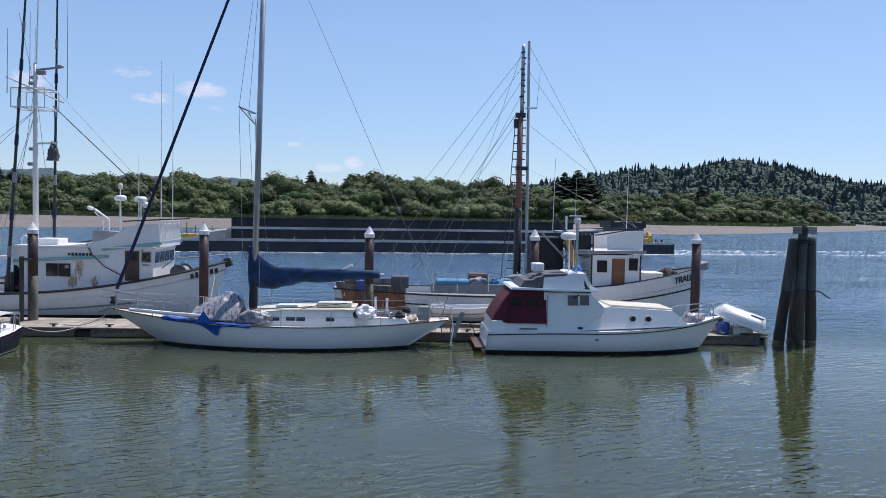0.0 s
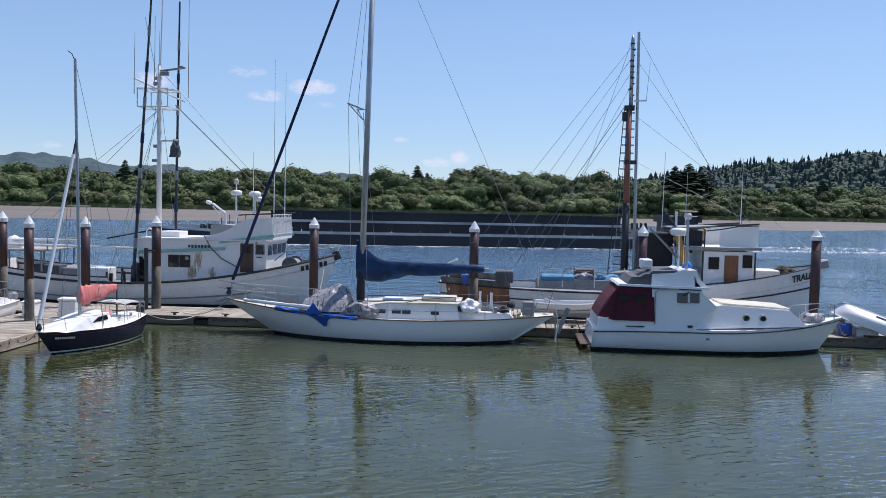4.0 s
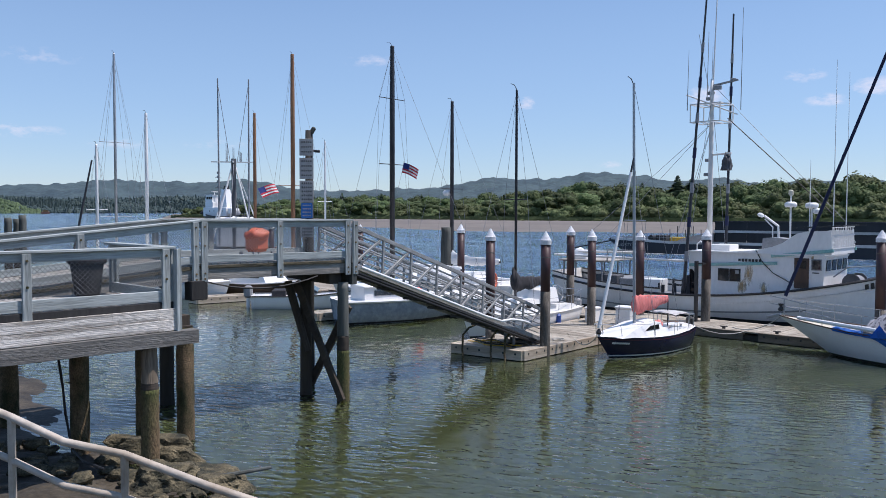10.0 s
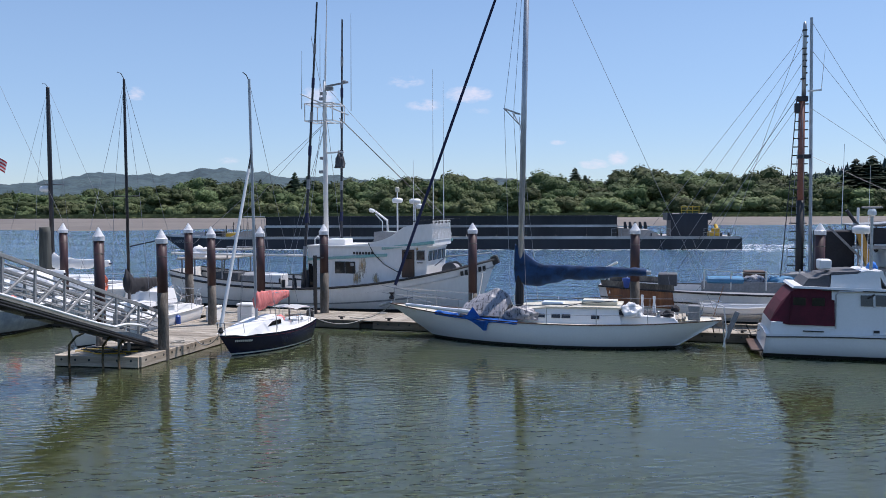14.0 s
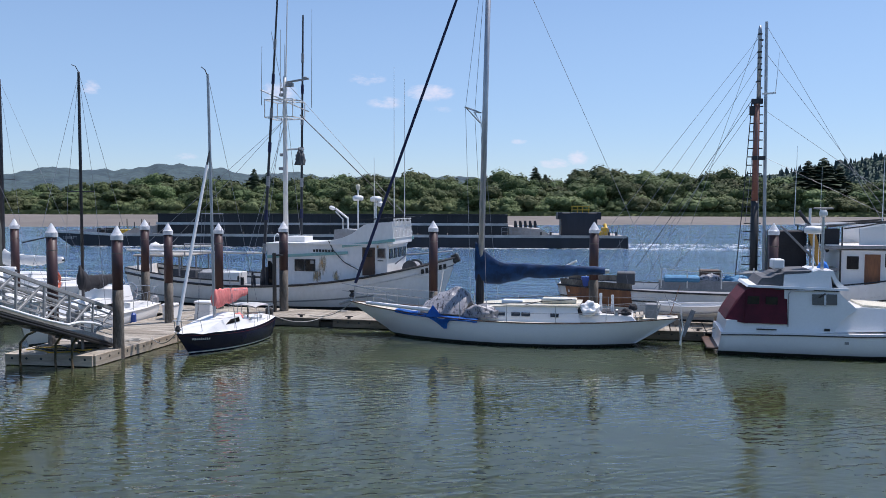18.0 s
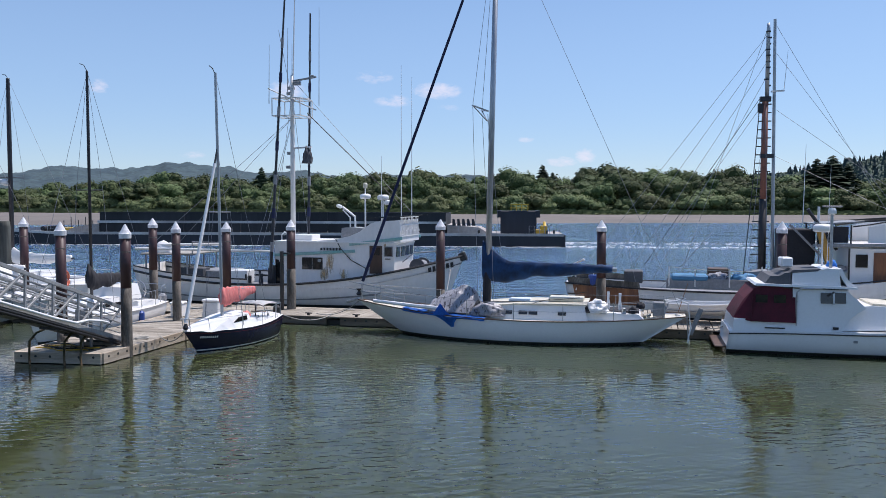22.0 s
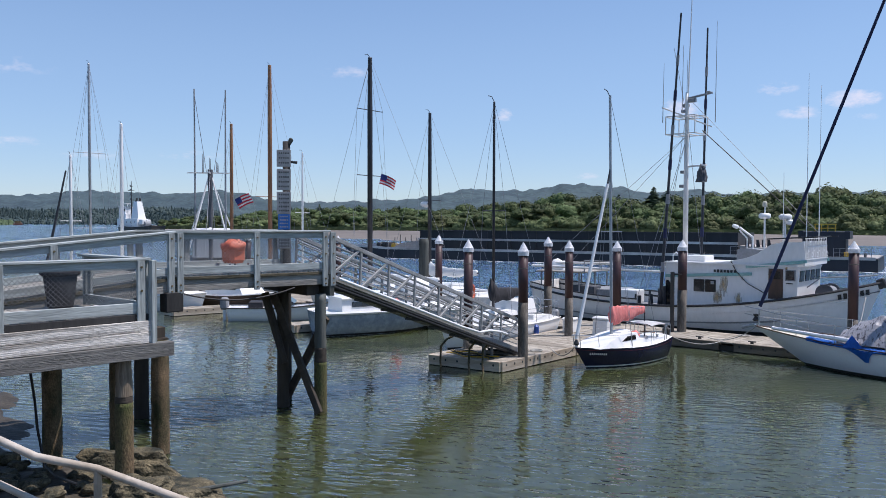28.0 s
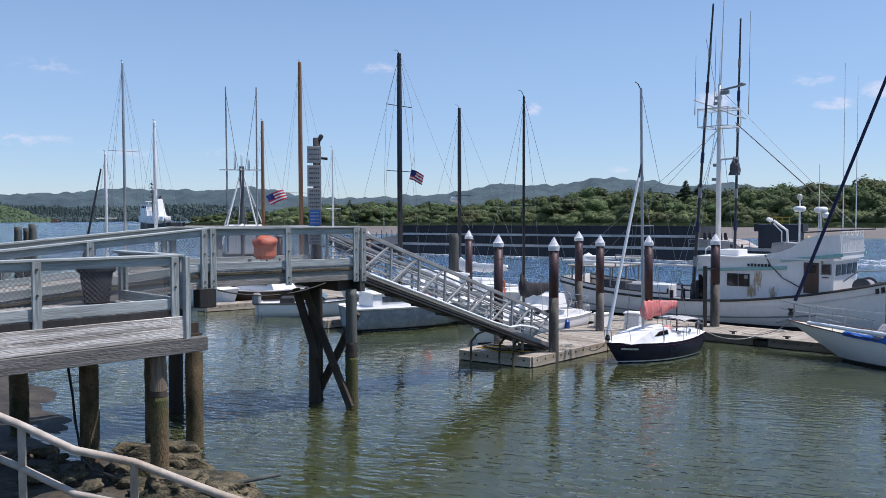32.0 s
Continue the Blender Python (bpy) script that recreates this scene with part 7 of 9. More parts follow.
    part("floodlight", lathe(B(), [(0.08, 4.72), (0.16, 4.78), (0.16, 4.9), (0.08, 4.96)], 14, 4.95, -0.5), WHITE, ob)
    part("masthead_lamp", lathe(B(), [(0.08, 5.5), (0.1, 5.55), (0.1, 5.7), (0.06, 5.75)], 12, 3.65, 0.2), CREAM, ob)
    part("lamp_stem", tube(B(), (3.65, 0.2, 5.2), (3.65, 0.2, 5.52), 0.03, None, 6), WHITE, ob)
    for x, y, z in ((5.7, -0.8, 10.9), (5.75, 0.7, 10.6), (4.9, -1.2, 6.9)):
        part("whip_aerial", tube(B(), (x, y, 4.0), (x, y, z), 0.022, 0.008, 6), WHITE, ob)
    # mast, yards and trolling poles
    mx = 0.12
    part("mast", lathe(B(), [(0.12, 3.0), (0.11, 6.5), (0.09, 10.0), (0.07, 10.8)], 12, mx, 0), WHITE_OLD, ob, "white steel mast", True)
    part("topmast", tube(B(), (mx + 0.05, 0, 10.6), (mx + 0.2, 0, 15.6), 0.04, 0.02, 8), WHITE, ob)
    bm = B()
    for z in (8.85, 9.65):
        for y in (-0.7, 0.7):
            beam(bm, (mx - 0.7, y, z), (mx + 0.7, y, z), 0.04, 0.04)
        for x in (-0.7, -0.25, 0.25, 0.7):
            beam(bm, (mx + x, -0.7, z), (mx + x, 0.7, z), 0.05, 0.05)
    for x in (-0.7, 0.7):
        for y in (-0.7, 0.7):
            tube(bm, (mx + x, y, 8.85), (mx + x, y, 9.65), 0.025, None, 6)
    for p, q in (((-0.9, -0.7, 10.1), (0.95, 0.6, 9.2)), ((-0.9, 0.4, 9.8), (1.0, -0.4, 9.6))):
        tube(bm, (mx + p[0], p[1], p[2]), (mx + q[0], q[1], q[2]), 0.03, None, 6)
    part("crows_nest_frame", bm, WHITE_OLD, ob, "white pipe frame at the crosstrees")
    part("light_yard", bar((mx, 0, 10.5), (mx + 1.2, 0, 10.66), 0.10, 0.08), GREYPL, ob)
    part("yard_lamp", box(B(), mx + 1.0, 0, 10.68, 0.2, 0.12, 0.14, bevel=0.02), GREYPL, ob)
    part("mast_lamp", box(B(), mx + 0.25, 0, 10.4, 0.35, 0.2, 0.18, bevel=0.02), GREYPL, ob)
    for z, w_ in ((7.15, 0.3), (6.5, 0.4), (9.95, 0.3), (10.2, 0.2)):
        part("mast_fitting", box(B(), mx - w_ * 0.5, 0.1, z, 0.3, 0.2, 0.14, bevel=0.02), GREYPL, ob)
    part("spare_anchor_bag", crumple(0.42, 0.36, 0.6, 6, True), DARKGREY, ob, "dark grey cloth bundle", True, pose(mx + 0.75, 0.0, 6.75))
    part("bundle_arm", bar((mx, 0, 7.38), (mx + 0.95, 0, 7.42), 0.10, 0.08), WHITE_OLD, ob)
    for y, top, base in ((-1.95, (0.66, -1.9, 13.95), (-0.15, -1.95, 1.35)), (1.95, (0.25, 1.9, 14.05), (0.03, 1.95, 1.35))):
        p, q = Vector(base), Vector(top)
        part("trolling_pole", tube(B(), p, q, 0.075, 0.04, 9), DARKSPAR, ob, "dark patched trolling pole")
        for k in range(7):
            a = 0.1 + 0.12 * k
            part("pole_wrap", tube(B(), p.lerp(q, a), p.lerp(q, a + 0.035), 0.092 - 0.004 * k, None, 9), BLUESPAR if k % 2 else GREYPL, ob)
    for x, y, z0, z1 in ((-0.85, -0.7, 9.4, 12.1), (-0.3, 0.6, 9.4, 12.4), (1.05, 0.7, 9.4, 14.0), (-0.1, -0.3, 9.8, 12.9)):
        part("whip_aerial", tube(B(), (mx + x, y, z0), (mx + x + 0.04, y, z1), 0.02, 0.008, 5), GREYPL, ob)
    stays(ob, [((mx, 0, 8.8), (-6.5, -1.5, 2.8)), ((mx, 0, 8.8), (-7.5, 1.2, 2.0)), ((mx, 0, 10), (-0.2, -2.0, 1.5)), ((mx, 0, 10), (0.2, 2.0, 1.5)), ((0.3, -1.8, 12.5), (mx, 0, 9.6)),
               ((mx, 0, 8.7), (-0.9, -2.0, 1.4)), ((mx, 0, 8.7), (-1.3, -1.9, 1.4)), ((mx, 0, 8.7), (-0.9, 1.9, 1.4)), ((mx, 0, 10.6), (6.3, -1.2, 4.4))], 0.010)
    part("fore_cable", tube(B(), (mx + 0.75, 0, 9.0), (5.7, -0.5, 4.6), 0.022, None, 6), CABLE, ob)
    part("house_cable", pipe(B(), [(2.85, -hw - 0.04, 3.2), (3.1, -hw - 0.06, 2.75), (3.6, -hw - 0.06, 2.25), (4.4, -hw - 0.08, 1.85)], 0.02, 5), CABLE, ob)
    part("roof_hatch", box(B(), 1.0, -0.4, 3.2, 0.9, 1.0, 0.3, bevel=0.03), WHITE, ob)
    bm = B()
    for x in (0.1, 0.42):
        pipe(bm, [(x - 0.15, -0.9, 3.05), (x - 0.15, -0.9, 3.35), (x, -0.9, 3.48), (x + 0.15, -0.9, 3.35), (x + 0.15, -0.9, 3.05)], 0.03, 6)
    split("roof_hoop", bm, WHITE, ob)
    # after deck
    part("stern_bulwark", h.skin(B(), 14, 2, v0=-0.12, v1=0.0, f0=0.0, f1=0.40, out=0.0), WHITE_OLD, ob, "white weathered stern bulwark", True)
    split("stern_rail", h.rail(B(), 0.035, 0.24, f0=0.0, f1=0.4, out=0.01), BLACKP, ob, "black stern rail")
    cz = 2.38
    part("canopy_roof", box(B(), -5.8, 0, cz, 2.6, 3.0, 0.09, ry=-0.5, bevel=0.03), CANOPY, ob, "weathered grey canopy over the after deck")
    for x in (-6.9, -6.2, -5.4, -4.7):
        for y in (-1.35, 1.35):
            part("canopy_post", tube(B(), (x, y, 1.0), (x, y, cz), 0.04, None, 8), GREYPL, ob)
    part("canvas_roll", crumple(1.1, 0.7, 0.5, 21), WHITE, ob, "bundled white canvas on the canopy", True, pose(-6.15, -0.9, cz + 0.08))
    for y, x0, x1, z0, z1 in ((-1.6, -7.3, -0.2, 2.64, 2.60), (-1.1, -6.6, -2.9, 2.80, 2.86)):
        part("stowed_boom", tube(B(), (x0, y, z0), (x1, y, z1), 0.06, 0.05, 8), WHITE_OLD, ob, "white boom stowed fore and aft")
    part("boom_frame", pipe(B(), [(-4.5, -1.2, 2.40), (-4.5, -1.2, 2.95), (-3.0, -1.2, 2.95), (-3.0, -1.2, 1.3)], 0.04, 6), GREYPL, ob)
    part("hatch_coaming", box(B(), -3.7, 0, 1.3, 1.6, 1.8, 0.6, bevel=0.04), GREYPL, ob)
    part("fish_box", box(B(), -2.2, -0.7, 1.35, 0.9, 0.8, 0.6, bevel=0.03), WHITE, ob)
    part("fish_box", box(B(), -4.6, -0.8, 1.45, 1.2, 0.7, 0.55, bevel=0.03), DARKGREY, ob)
    bm = B()
    rnd = random.Random(5)
    for k in range(12):
        x = -1.2 + rnd.uniform(-0.6, 1.2)
        y = rnd.uniform(-1.6, 0.6)
        tube(bm, (x, y, 1.0), (x + rnd.uniform(-0.05, 0.05), y, rnd.uniform(1.4, 2.0)), rnd.uniform(0.03, 0.1), None, 7)
    split("gurdy_post", bm, DARKSPAR, ob)
    # fore deck
    part("anchor_winch", tube(B(), (6.35, -0.45, 1.95), (6.35, 0.45, 1.95), 0.26, None, 16), GREYPL, ob, "grey anchor winch")
    for y in (-0.5, 0.5):
        part("winch_side", tube(B(), (6.35, y - 0.03, 1.95), (6.35, y + 0.03, 1.95), 0.36, None, 18), DARKGREY, ob)
    part("bow_rail", pipe(B(), [(5.9, -1.3, 2.2), (6.4, -1.2, 2.62), (7.6, -0.6, 2.7), (8.2, 0, 2.75)], 0.03, 6), GREYPL, ob)
    return ob


def streak(x, z, w, h, y, s):
    """A thin skin for a stain on a wall at y."""
    return box(B(), x, y, z, w * 1.6, 0.004, h * 1.7)


troller_white()


def troller_black_trim():
    """White work boat with black strakes, brown door and a red ladder mast; bow to +x."""
    ob = thing("fishing_boat", "white fishing boat with black trim and a red ladder mast", "fishing boat", pose(3.4, 36.0, 0, 0, 0, 2.0))
    h = Hull(16.2, 4.2, (1.5, 1.32, 2.35), -0.6, 0.9, 0.5, 0.62, 3.3, 2.8, 0.2, 0.42)
    part("hull", h.skin(B(), 40, 12), WHITE_OLD, ob, "", True)
    part("boot_stripe", h.skin(B(), 36, 2, out=0.015, at_z=(-0.1, 0.25)), BLACKP, ob, "", True)
    part("strake", h.skin(B(), 36, 1, v0=0.20, v1=0.228, out=0.03, close=False), BLACKP, ob, "black rubbing strake")
    part("guard", h.rail(B(), 0.04, 0.0, f1=0.66, out=0.03), BLACKP, ob)
    part("deck", h.deck(B(), 0.3), GREYPL, ob, "", True)
    part("bow_bulwark", h.skin(B(), 16, 3, v0=-0.10, v1=0.0, f0=0.62, f1=1.0, out=0.0, close=False), WHITE_OLD, ob, "raised white bow bulwark", True)
    part("bow_guard", h.rail(B(), 0.03, 0.27, f0=0.62, f1=1.0, out=0.02), BLACKP, ob)
    part("stem_cap", box(B(), 7.95, 0, 2.62, 0.5, 0.6, 0.34, ry=-10, bevel=0.05), GREYPL, ob)
    for s in (1, -1):
        part("hawse_streak", box(B(), 5.7, s * 1.9, 0.95, 0.5, 0.04, 0.06), BLACKP, ob)
    lettering(ob, "TRALE", 0.40, on_hull(h, 0.902, 0.968, 0.06, -1, 0.05) @ Matrix.Rotation(radians(90), 4, "X"), BLACKP, label="black boat name on the bow", bold=0.014)
    hw = 1.45
    part("deck_house", prism(B(), [(2.75, 1.1), (4.75, 1.3), (4.85, 3.1), (2.75, 3.1)], -hw, hw), WHITE, ob, "white wheelhouse")
    part("house_roof", prism(B(), [(1.6, 3.12), (5.05, 3.18), (5.05, 3.28), (1.6, 3.22)], -hw - 0.12, hw + 0.12), WHITE_OLD, ob)
    for s in (1, -1):
        part("roof_edge", bar((1.6, s * (hw + 0.14), 3.20), (5.07, s * (hw + 0.14), 3.25), 0.04, 0.12), GREYPL, ob)
        part("house_door", box(B(), 3.92, s * (hw + 0.015), 2.2, 0.55, 0.05, 1.5), BROWNLIGHT, ob, "varnished brown door")
        part("house_window", box(B(), 3.22, s * (hw + 0.015), 2.62, 0.42, 0.05, 0.5), GLASS, ob)
        part("house_window", box(B(), 4.55, s * (hw + 0.015), 2.72, 0.38, 0.05, 0.52), GLASS, ob)
        part("corner_trim", box(B(), 2.78, s * (hw + 0.01), 2.1, 0.06, 0.05, 2.0), BLACKP, ob)
        part("corner_trim", box(B(), 4.86, s * (hw + 0.01), 2.3, 0.06, 0.05, 1.6), BLACKP, ob)
        part("bridge_panel", prism(B(), [(3.45, 3.3), (4.95, 3.3), (4.95, 4.15), (4.2, 4.08), (3.45, 3.92)], s * (hw - 0.05), s * (hw - 0.12)), WHITE, ob, "white flying-bridge panel")
        part("bridge_trim", pipe(B(), [(2.9, s * (hw - 0.04), 3.93), (3.5, s * (hw - 0.04), 4.01), (4.2, s * (hw - 0.04), 4.15), (4.97, s * (hw - 0.04), 4.18)], 0.03, 6), BLACKP, ob)
    part("bridge_front", box(B(), 4.95, 0, 3.72, 0.06, 2.7, 0.86), WHITE, ob)
    for y in (-0.9, 0, 0.9):
        part("front_window", box(B(), 4.87, y, 2.72, 0.05, 0.7, 0.5), GLASS, ob)
    bm = B()
    for y in (-1.35, 1.35):
        for x in (1.7, 2.85):
            tube(bm, (x, y, 3.2), (x, y, 4.0), 0.03, None, 6)
        beam(bm, (1.6, y, 4.0), (5.0, y, 4.25), 0.06, 0.06)
    split("canopy_bar", bm, BLACKP, ob)
    part("canopy", prism(B(), [(1.6, 4.0), (3.3, 4.1), (3.3, 4.14), (1.6, 4.04)], -1.4, 1.4), GREYPL, ob, "grey bridge canopy")
    part("canopy_screen", box(B(), 2.2, -1.36, 3.62, 1.1, 0.02, 0.62), DARKC, ob)
    bm = B()
    tube(bm, (1.7, -1.4, 1.3), (1.7, -1.4, 3.2), 0.03, None, 6)
    tube(bm, (2.15, -1.4, 1.3), (2.15, -1.4, 3.2), 0.03, None, 6)
    for z in (1.6, 1.9, 2.2, 2.5, 2.8):
        tube(bm, (1.7, -1.4, z), (2.15, -1.4, z), 0.025, None, 6)
    part("house_ladder", bm, GREYPL, ob)
    # mast with rungs
    mx = -0.2
    part("lower_mast", lathe(B(), [(0.16, 1.0), (0.15, 5.0)], 14, mx, 0), BLACKP, ob, "black lower mast", True)
    part("mast", lathe(B(), [(0.135, 5.0), (0.12, 9.1)], 14, mx, 0), REDWOOD, ob, "weathered red upper mast", True)
    part("topmast", lathe(B(), [(0.085, 9.1), (0.075, 11.9), (0.05, 12.1)], 12, mx + 0.06, 0), ALU, ob, "pale grey topmast", True)
    bm = B()
    for k in range(22):
        z = 1.7 + k * 0.34
        beam(bm, (mx - 0.5 + 0.012 * k, -0.05, z), (mx + 0.24, -0.05, z), 0.04, 0.045)
    pipe(bm, [(mx - 0.75, -0.1, 1.4), (mx - 0.42, -0.05, 5.5), (mx - 0.2, 0, 9.0)], 0.02, 5)
    split("rung", bm, BLACKP, ob)
    part("steel_mast", tube(B(), (mx + 0.42, 0, 1.2), (mx + 0.30, 0, 12.25), 0.07, 0.06, 10), ALU, ob, "grey steel pole mast")
    bm = B()
    box(bm, mx + 0.0, 0, 9.05, 0.42, 0.3, 0.2)
    box(bm, mx - 0.18, 0, 8.7, 0.2, 0.2, 0.35)
    box(bm, mx + 0.1, 0, 6.75, 0.5, 0.3, 0.16)
    split("mast_hound", bm, DARKSPAR, ob)
    bm = B()
    beam(bm, (mx + 0.2, 0, 9.35), (mx + 0.72, 0, 9.38), 0.12, 0.06)
    tube(bm, (mx + 0.7, 0, 9.4), (mx + 0.82, 0, 11.0), 0.015, 0.006, 5)
    part("light_bracket", bm, WHITE, ob)
    rnd = random.Random(2)
    bm = B()
    for k in range(10):
        z = 9.6 + k * 0.24
        box(bm, mx + 0.06 + rnd.uniform(-0.05, 0.05), rnd.uniform(-0.05, 0.05), z, 0.17, 0.17, 0.05)
    split("mast_band", bm, DARKSPAR, ob)
    stays(ob, [((mx, 0, 11.6), (-7.2, -1.0, 2.3)), ((mx, 0, 11.1), (-6.4, -1.2, 2.0)), ((mx, 0, 10.5), (-5.6, -1.4, 1.8)), ((mx, 0, 9.9), (-4.6, -1.6, 1.6)), ((mx, 0, 11.8), (-3.4, 1.6, 1.5)),
               ((mx, 0, 9.0), (-4.6, -0.6, 2.4)), ((mx + 0.3, 0, 12.1), (4.6, 0, 4.2)), ((mx + 0.3, 0, 11.0), (4.9, -0.5, 4.2)), ((mx + 0.3, 0, 8.7), (7.8, 0, 3.0)), ((mx, 0, 9.0), (-0.2, -2.0, 1.3)), ((mx, 0, 9.0), (-0.2, 2.0, 1.3)),
               ((mx + 0.3, 0, 6.8), (4.9, -1.2, 4.2)), ((mx, 0, 8.6), (-1.0, -2.0, 1.4)), ((-4.2, -1.7, 1.4), (-2.2, -1.2, 3.7)), ((-5.2, -1.7, 1.6), (-5.6, -1.4, 3.4)), ((-3.6, -1.7, 1.5), (-4.4, -1.2, 3.6))], 0.008)
    part("back_cable", tube(B(), (mx - 0.2, 0, 9.1), (-4.9, -0.6, 2.2), 0.011, None, 6), CABLE, ob)
    part("cargo_boom", tube(B(), (1.35, -0.9, 4.6), (2.5, -0.6, 3.0), 0.07, None, 8), DARKSPAR, ob)
    part("boom_crutch", bar((1.72, -1.5, 3.75), (2.15, -1.5, 2.15), 0.28, 0.24), GOLD, ob, "ochre painted crane arm")
    part("crane_head", box(B(), 1.7, -1.5, 3.9, 0.5, 0.3, 0.3, ry=20), GREYPL, ob)
    part("derrick", bar((0.65, -1.2, 4.0), (1.9, -1.2, 2.7), 0.08, 0.08), GREYPL, ob)
    part("deck_cabin_dark", box(B(), 1.05, 0.1, 2.6, 1.3, 1.6, 2.4, bevel=0.04), DARKC, ob, "dark canvas shelter behind the mast")
    part("mast_shelf", prism(B(), [(-0.9, 1.95), (2.7, 2.25), (2.7, 2.4), (-0.9, 2.1)], -1.3, -0.4), GREYPL, ob)
    part("radar_mast", tube(B(), (1.85, -0.4, 3.2), (1.85, -0.4, 4.7), 0.05, None, 8), WHITE, ob)
    part("antenna", tube(B(), (1.3, -0.2, 4.0), (1.35, -0.2, 7.2), 0.02, 0.008, 5), WHITE, ob)
    part("antenna", tube(B(), (4.7, 0.4, 4.2), (4.72, 0.4, 7.0), 0.02, 0.008, 5), WHITE, ob)
    # waist and stern
    part("waist_wall", bar((-4.0, -1.75, 1.62), (1.4, -1.85, 1.58), 0.06, 0.42), GREYPL, ob, "grey hatch side")
    part("blue_tarp", box(B(), -3.1, -1.4, 1.85, 1.4, 0.9, 0.24, bevel=0.06), TARPPALE, ob, "pale blue tarp over a hatch")
    part("blue_tarp", crumple(1.2, 0.8, 0.28, 14, True), TARPPALE, ob, "crumpled pale blue tarp", True, pose(-0.9, -1.3, 1.72))
    part("deck_gear", crumple(0.9, 0.7, 0.26, 15, True), GREYTARP, ob, "dark heap of lines", True, pose(-2.0, -1.2, 1.75))
    for k, (x, hh) in enumerate(((-3.9, 0.55), (-2.9, 0.4), (-1.6, 0.5), (-0.4, 0.6), (0.4, 0.45))):
        part("rail_stanchion", tube(B(), (x, -1.82, 1.5), (x, -1.82, 1.75 + hh), 0.03, None, 6), WHITE_OLD, ob)
    part("deck_box", box(B(), -1.95, -0.5, 1.95, 0.8, 0.7, 0.45, bevel=0.03), BROWN, ob, "dark wooden deck box")
    part("deck_box", box(B(), -0.4, -0.6, 1.9, 0.6, 0.6, 0.5, bevel=0.03), GREYPL, ob)
    part("hand_line", pipe(B(), sag((-3.9, -1.82, 2.28), (0.4, -1.82, 2.18), 0.08), 0.012, 5), ROPE, ob)
    part("stern_box", box(B(), -5.3, -1.0, 1.8, 0.75, 0.9, 0.5, bevel=0.04), DARKGREY, ob, "dark grey stern locker")
    part("stern_hoop", pipe(B(), [(-7.9, -1.3, 1.4), (-7.75, -1.3, 2.1), (-6.9, -1.5, 2.02), (-6.9, -1.5, 1.4)], 0.035, 6), WHITE_OLD, ob)
    part("stern_bulwark", h.skin(B(), 8, 2, v0=-0.13, v1=0.0, f0=0.01, f1=0.19, out=0.03, close=False), PILE_GREY, ob, "weathered grey stern bulwark")
    part("stern_panel", h.skin(B(), 6, 2, v0=0.02, v1=0.36, f0=0.02, f1=0.185, out=0.045, close=False, sides=(-1,)), BROWNLIGHT, ob, "varnished brown stern planking")
    part("davit", pipe(B(), [(-7.6, -1.4, 1.2), (-7.7, -1.4, 2.3), (-7.3, -1.5, 2.5)], 0.06, 6), WHITE_OLD, ob)
    part("blue_bucket", lathe(B(), [(0.17, 1.42), (0.22, 1.85), (0.2, 1.85)], 14, -6.9, -1.45), BLUEPL, ob, "blue plastic bucket")
    part("bow_gear", crumple(0.8, 0.7, 0.32, 16, True), PILE_WOOD, ob, "dark brown net heap", True, pose(6.4, -0.2, 2.15))
    part("bow_hatch", box(B(), 5.6, -0.2, 2.25, 0.9, 1.2, 0.18, bevel=0.03), WHITE_OLD, ob)
    return ob


BROWNLIGHT = mat("varnished_brown_wood", (0.30, 0.12, 0.045), 0.5, col2=(0.14, 0.055, 0.03), scale=12, stretch=(1, 1, 0.2))
TARPPALE = mat("pale_blue_tarp", (0.035, 0.15, 0.30), 0.6, col2=(0.07, 0.24, 0.40), bump=0.5)
troller_black_trim()

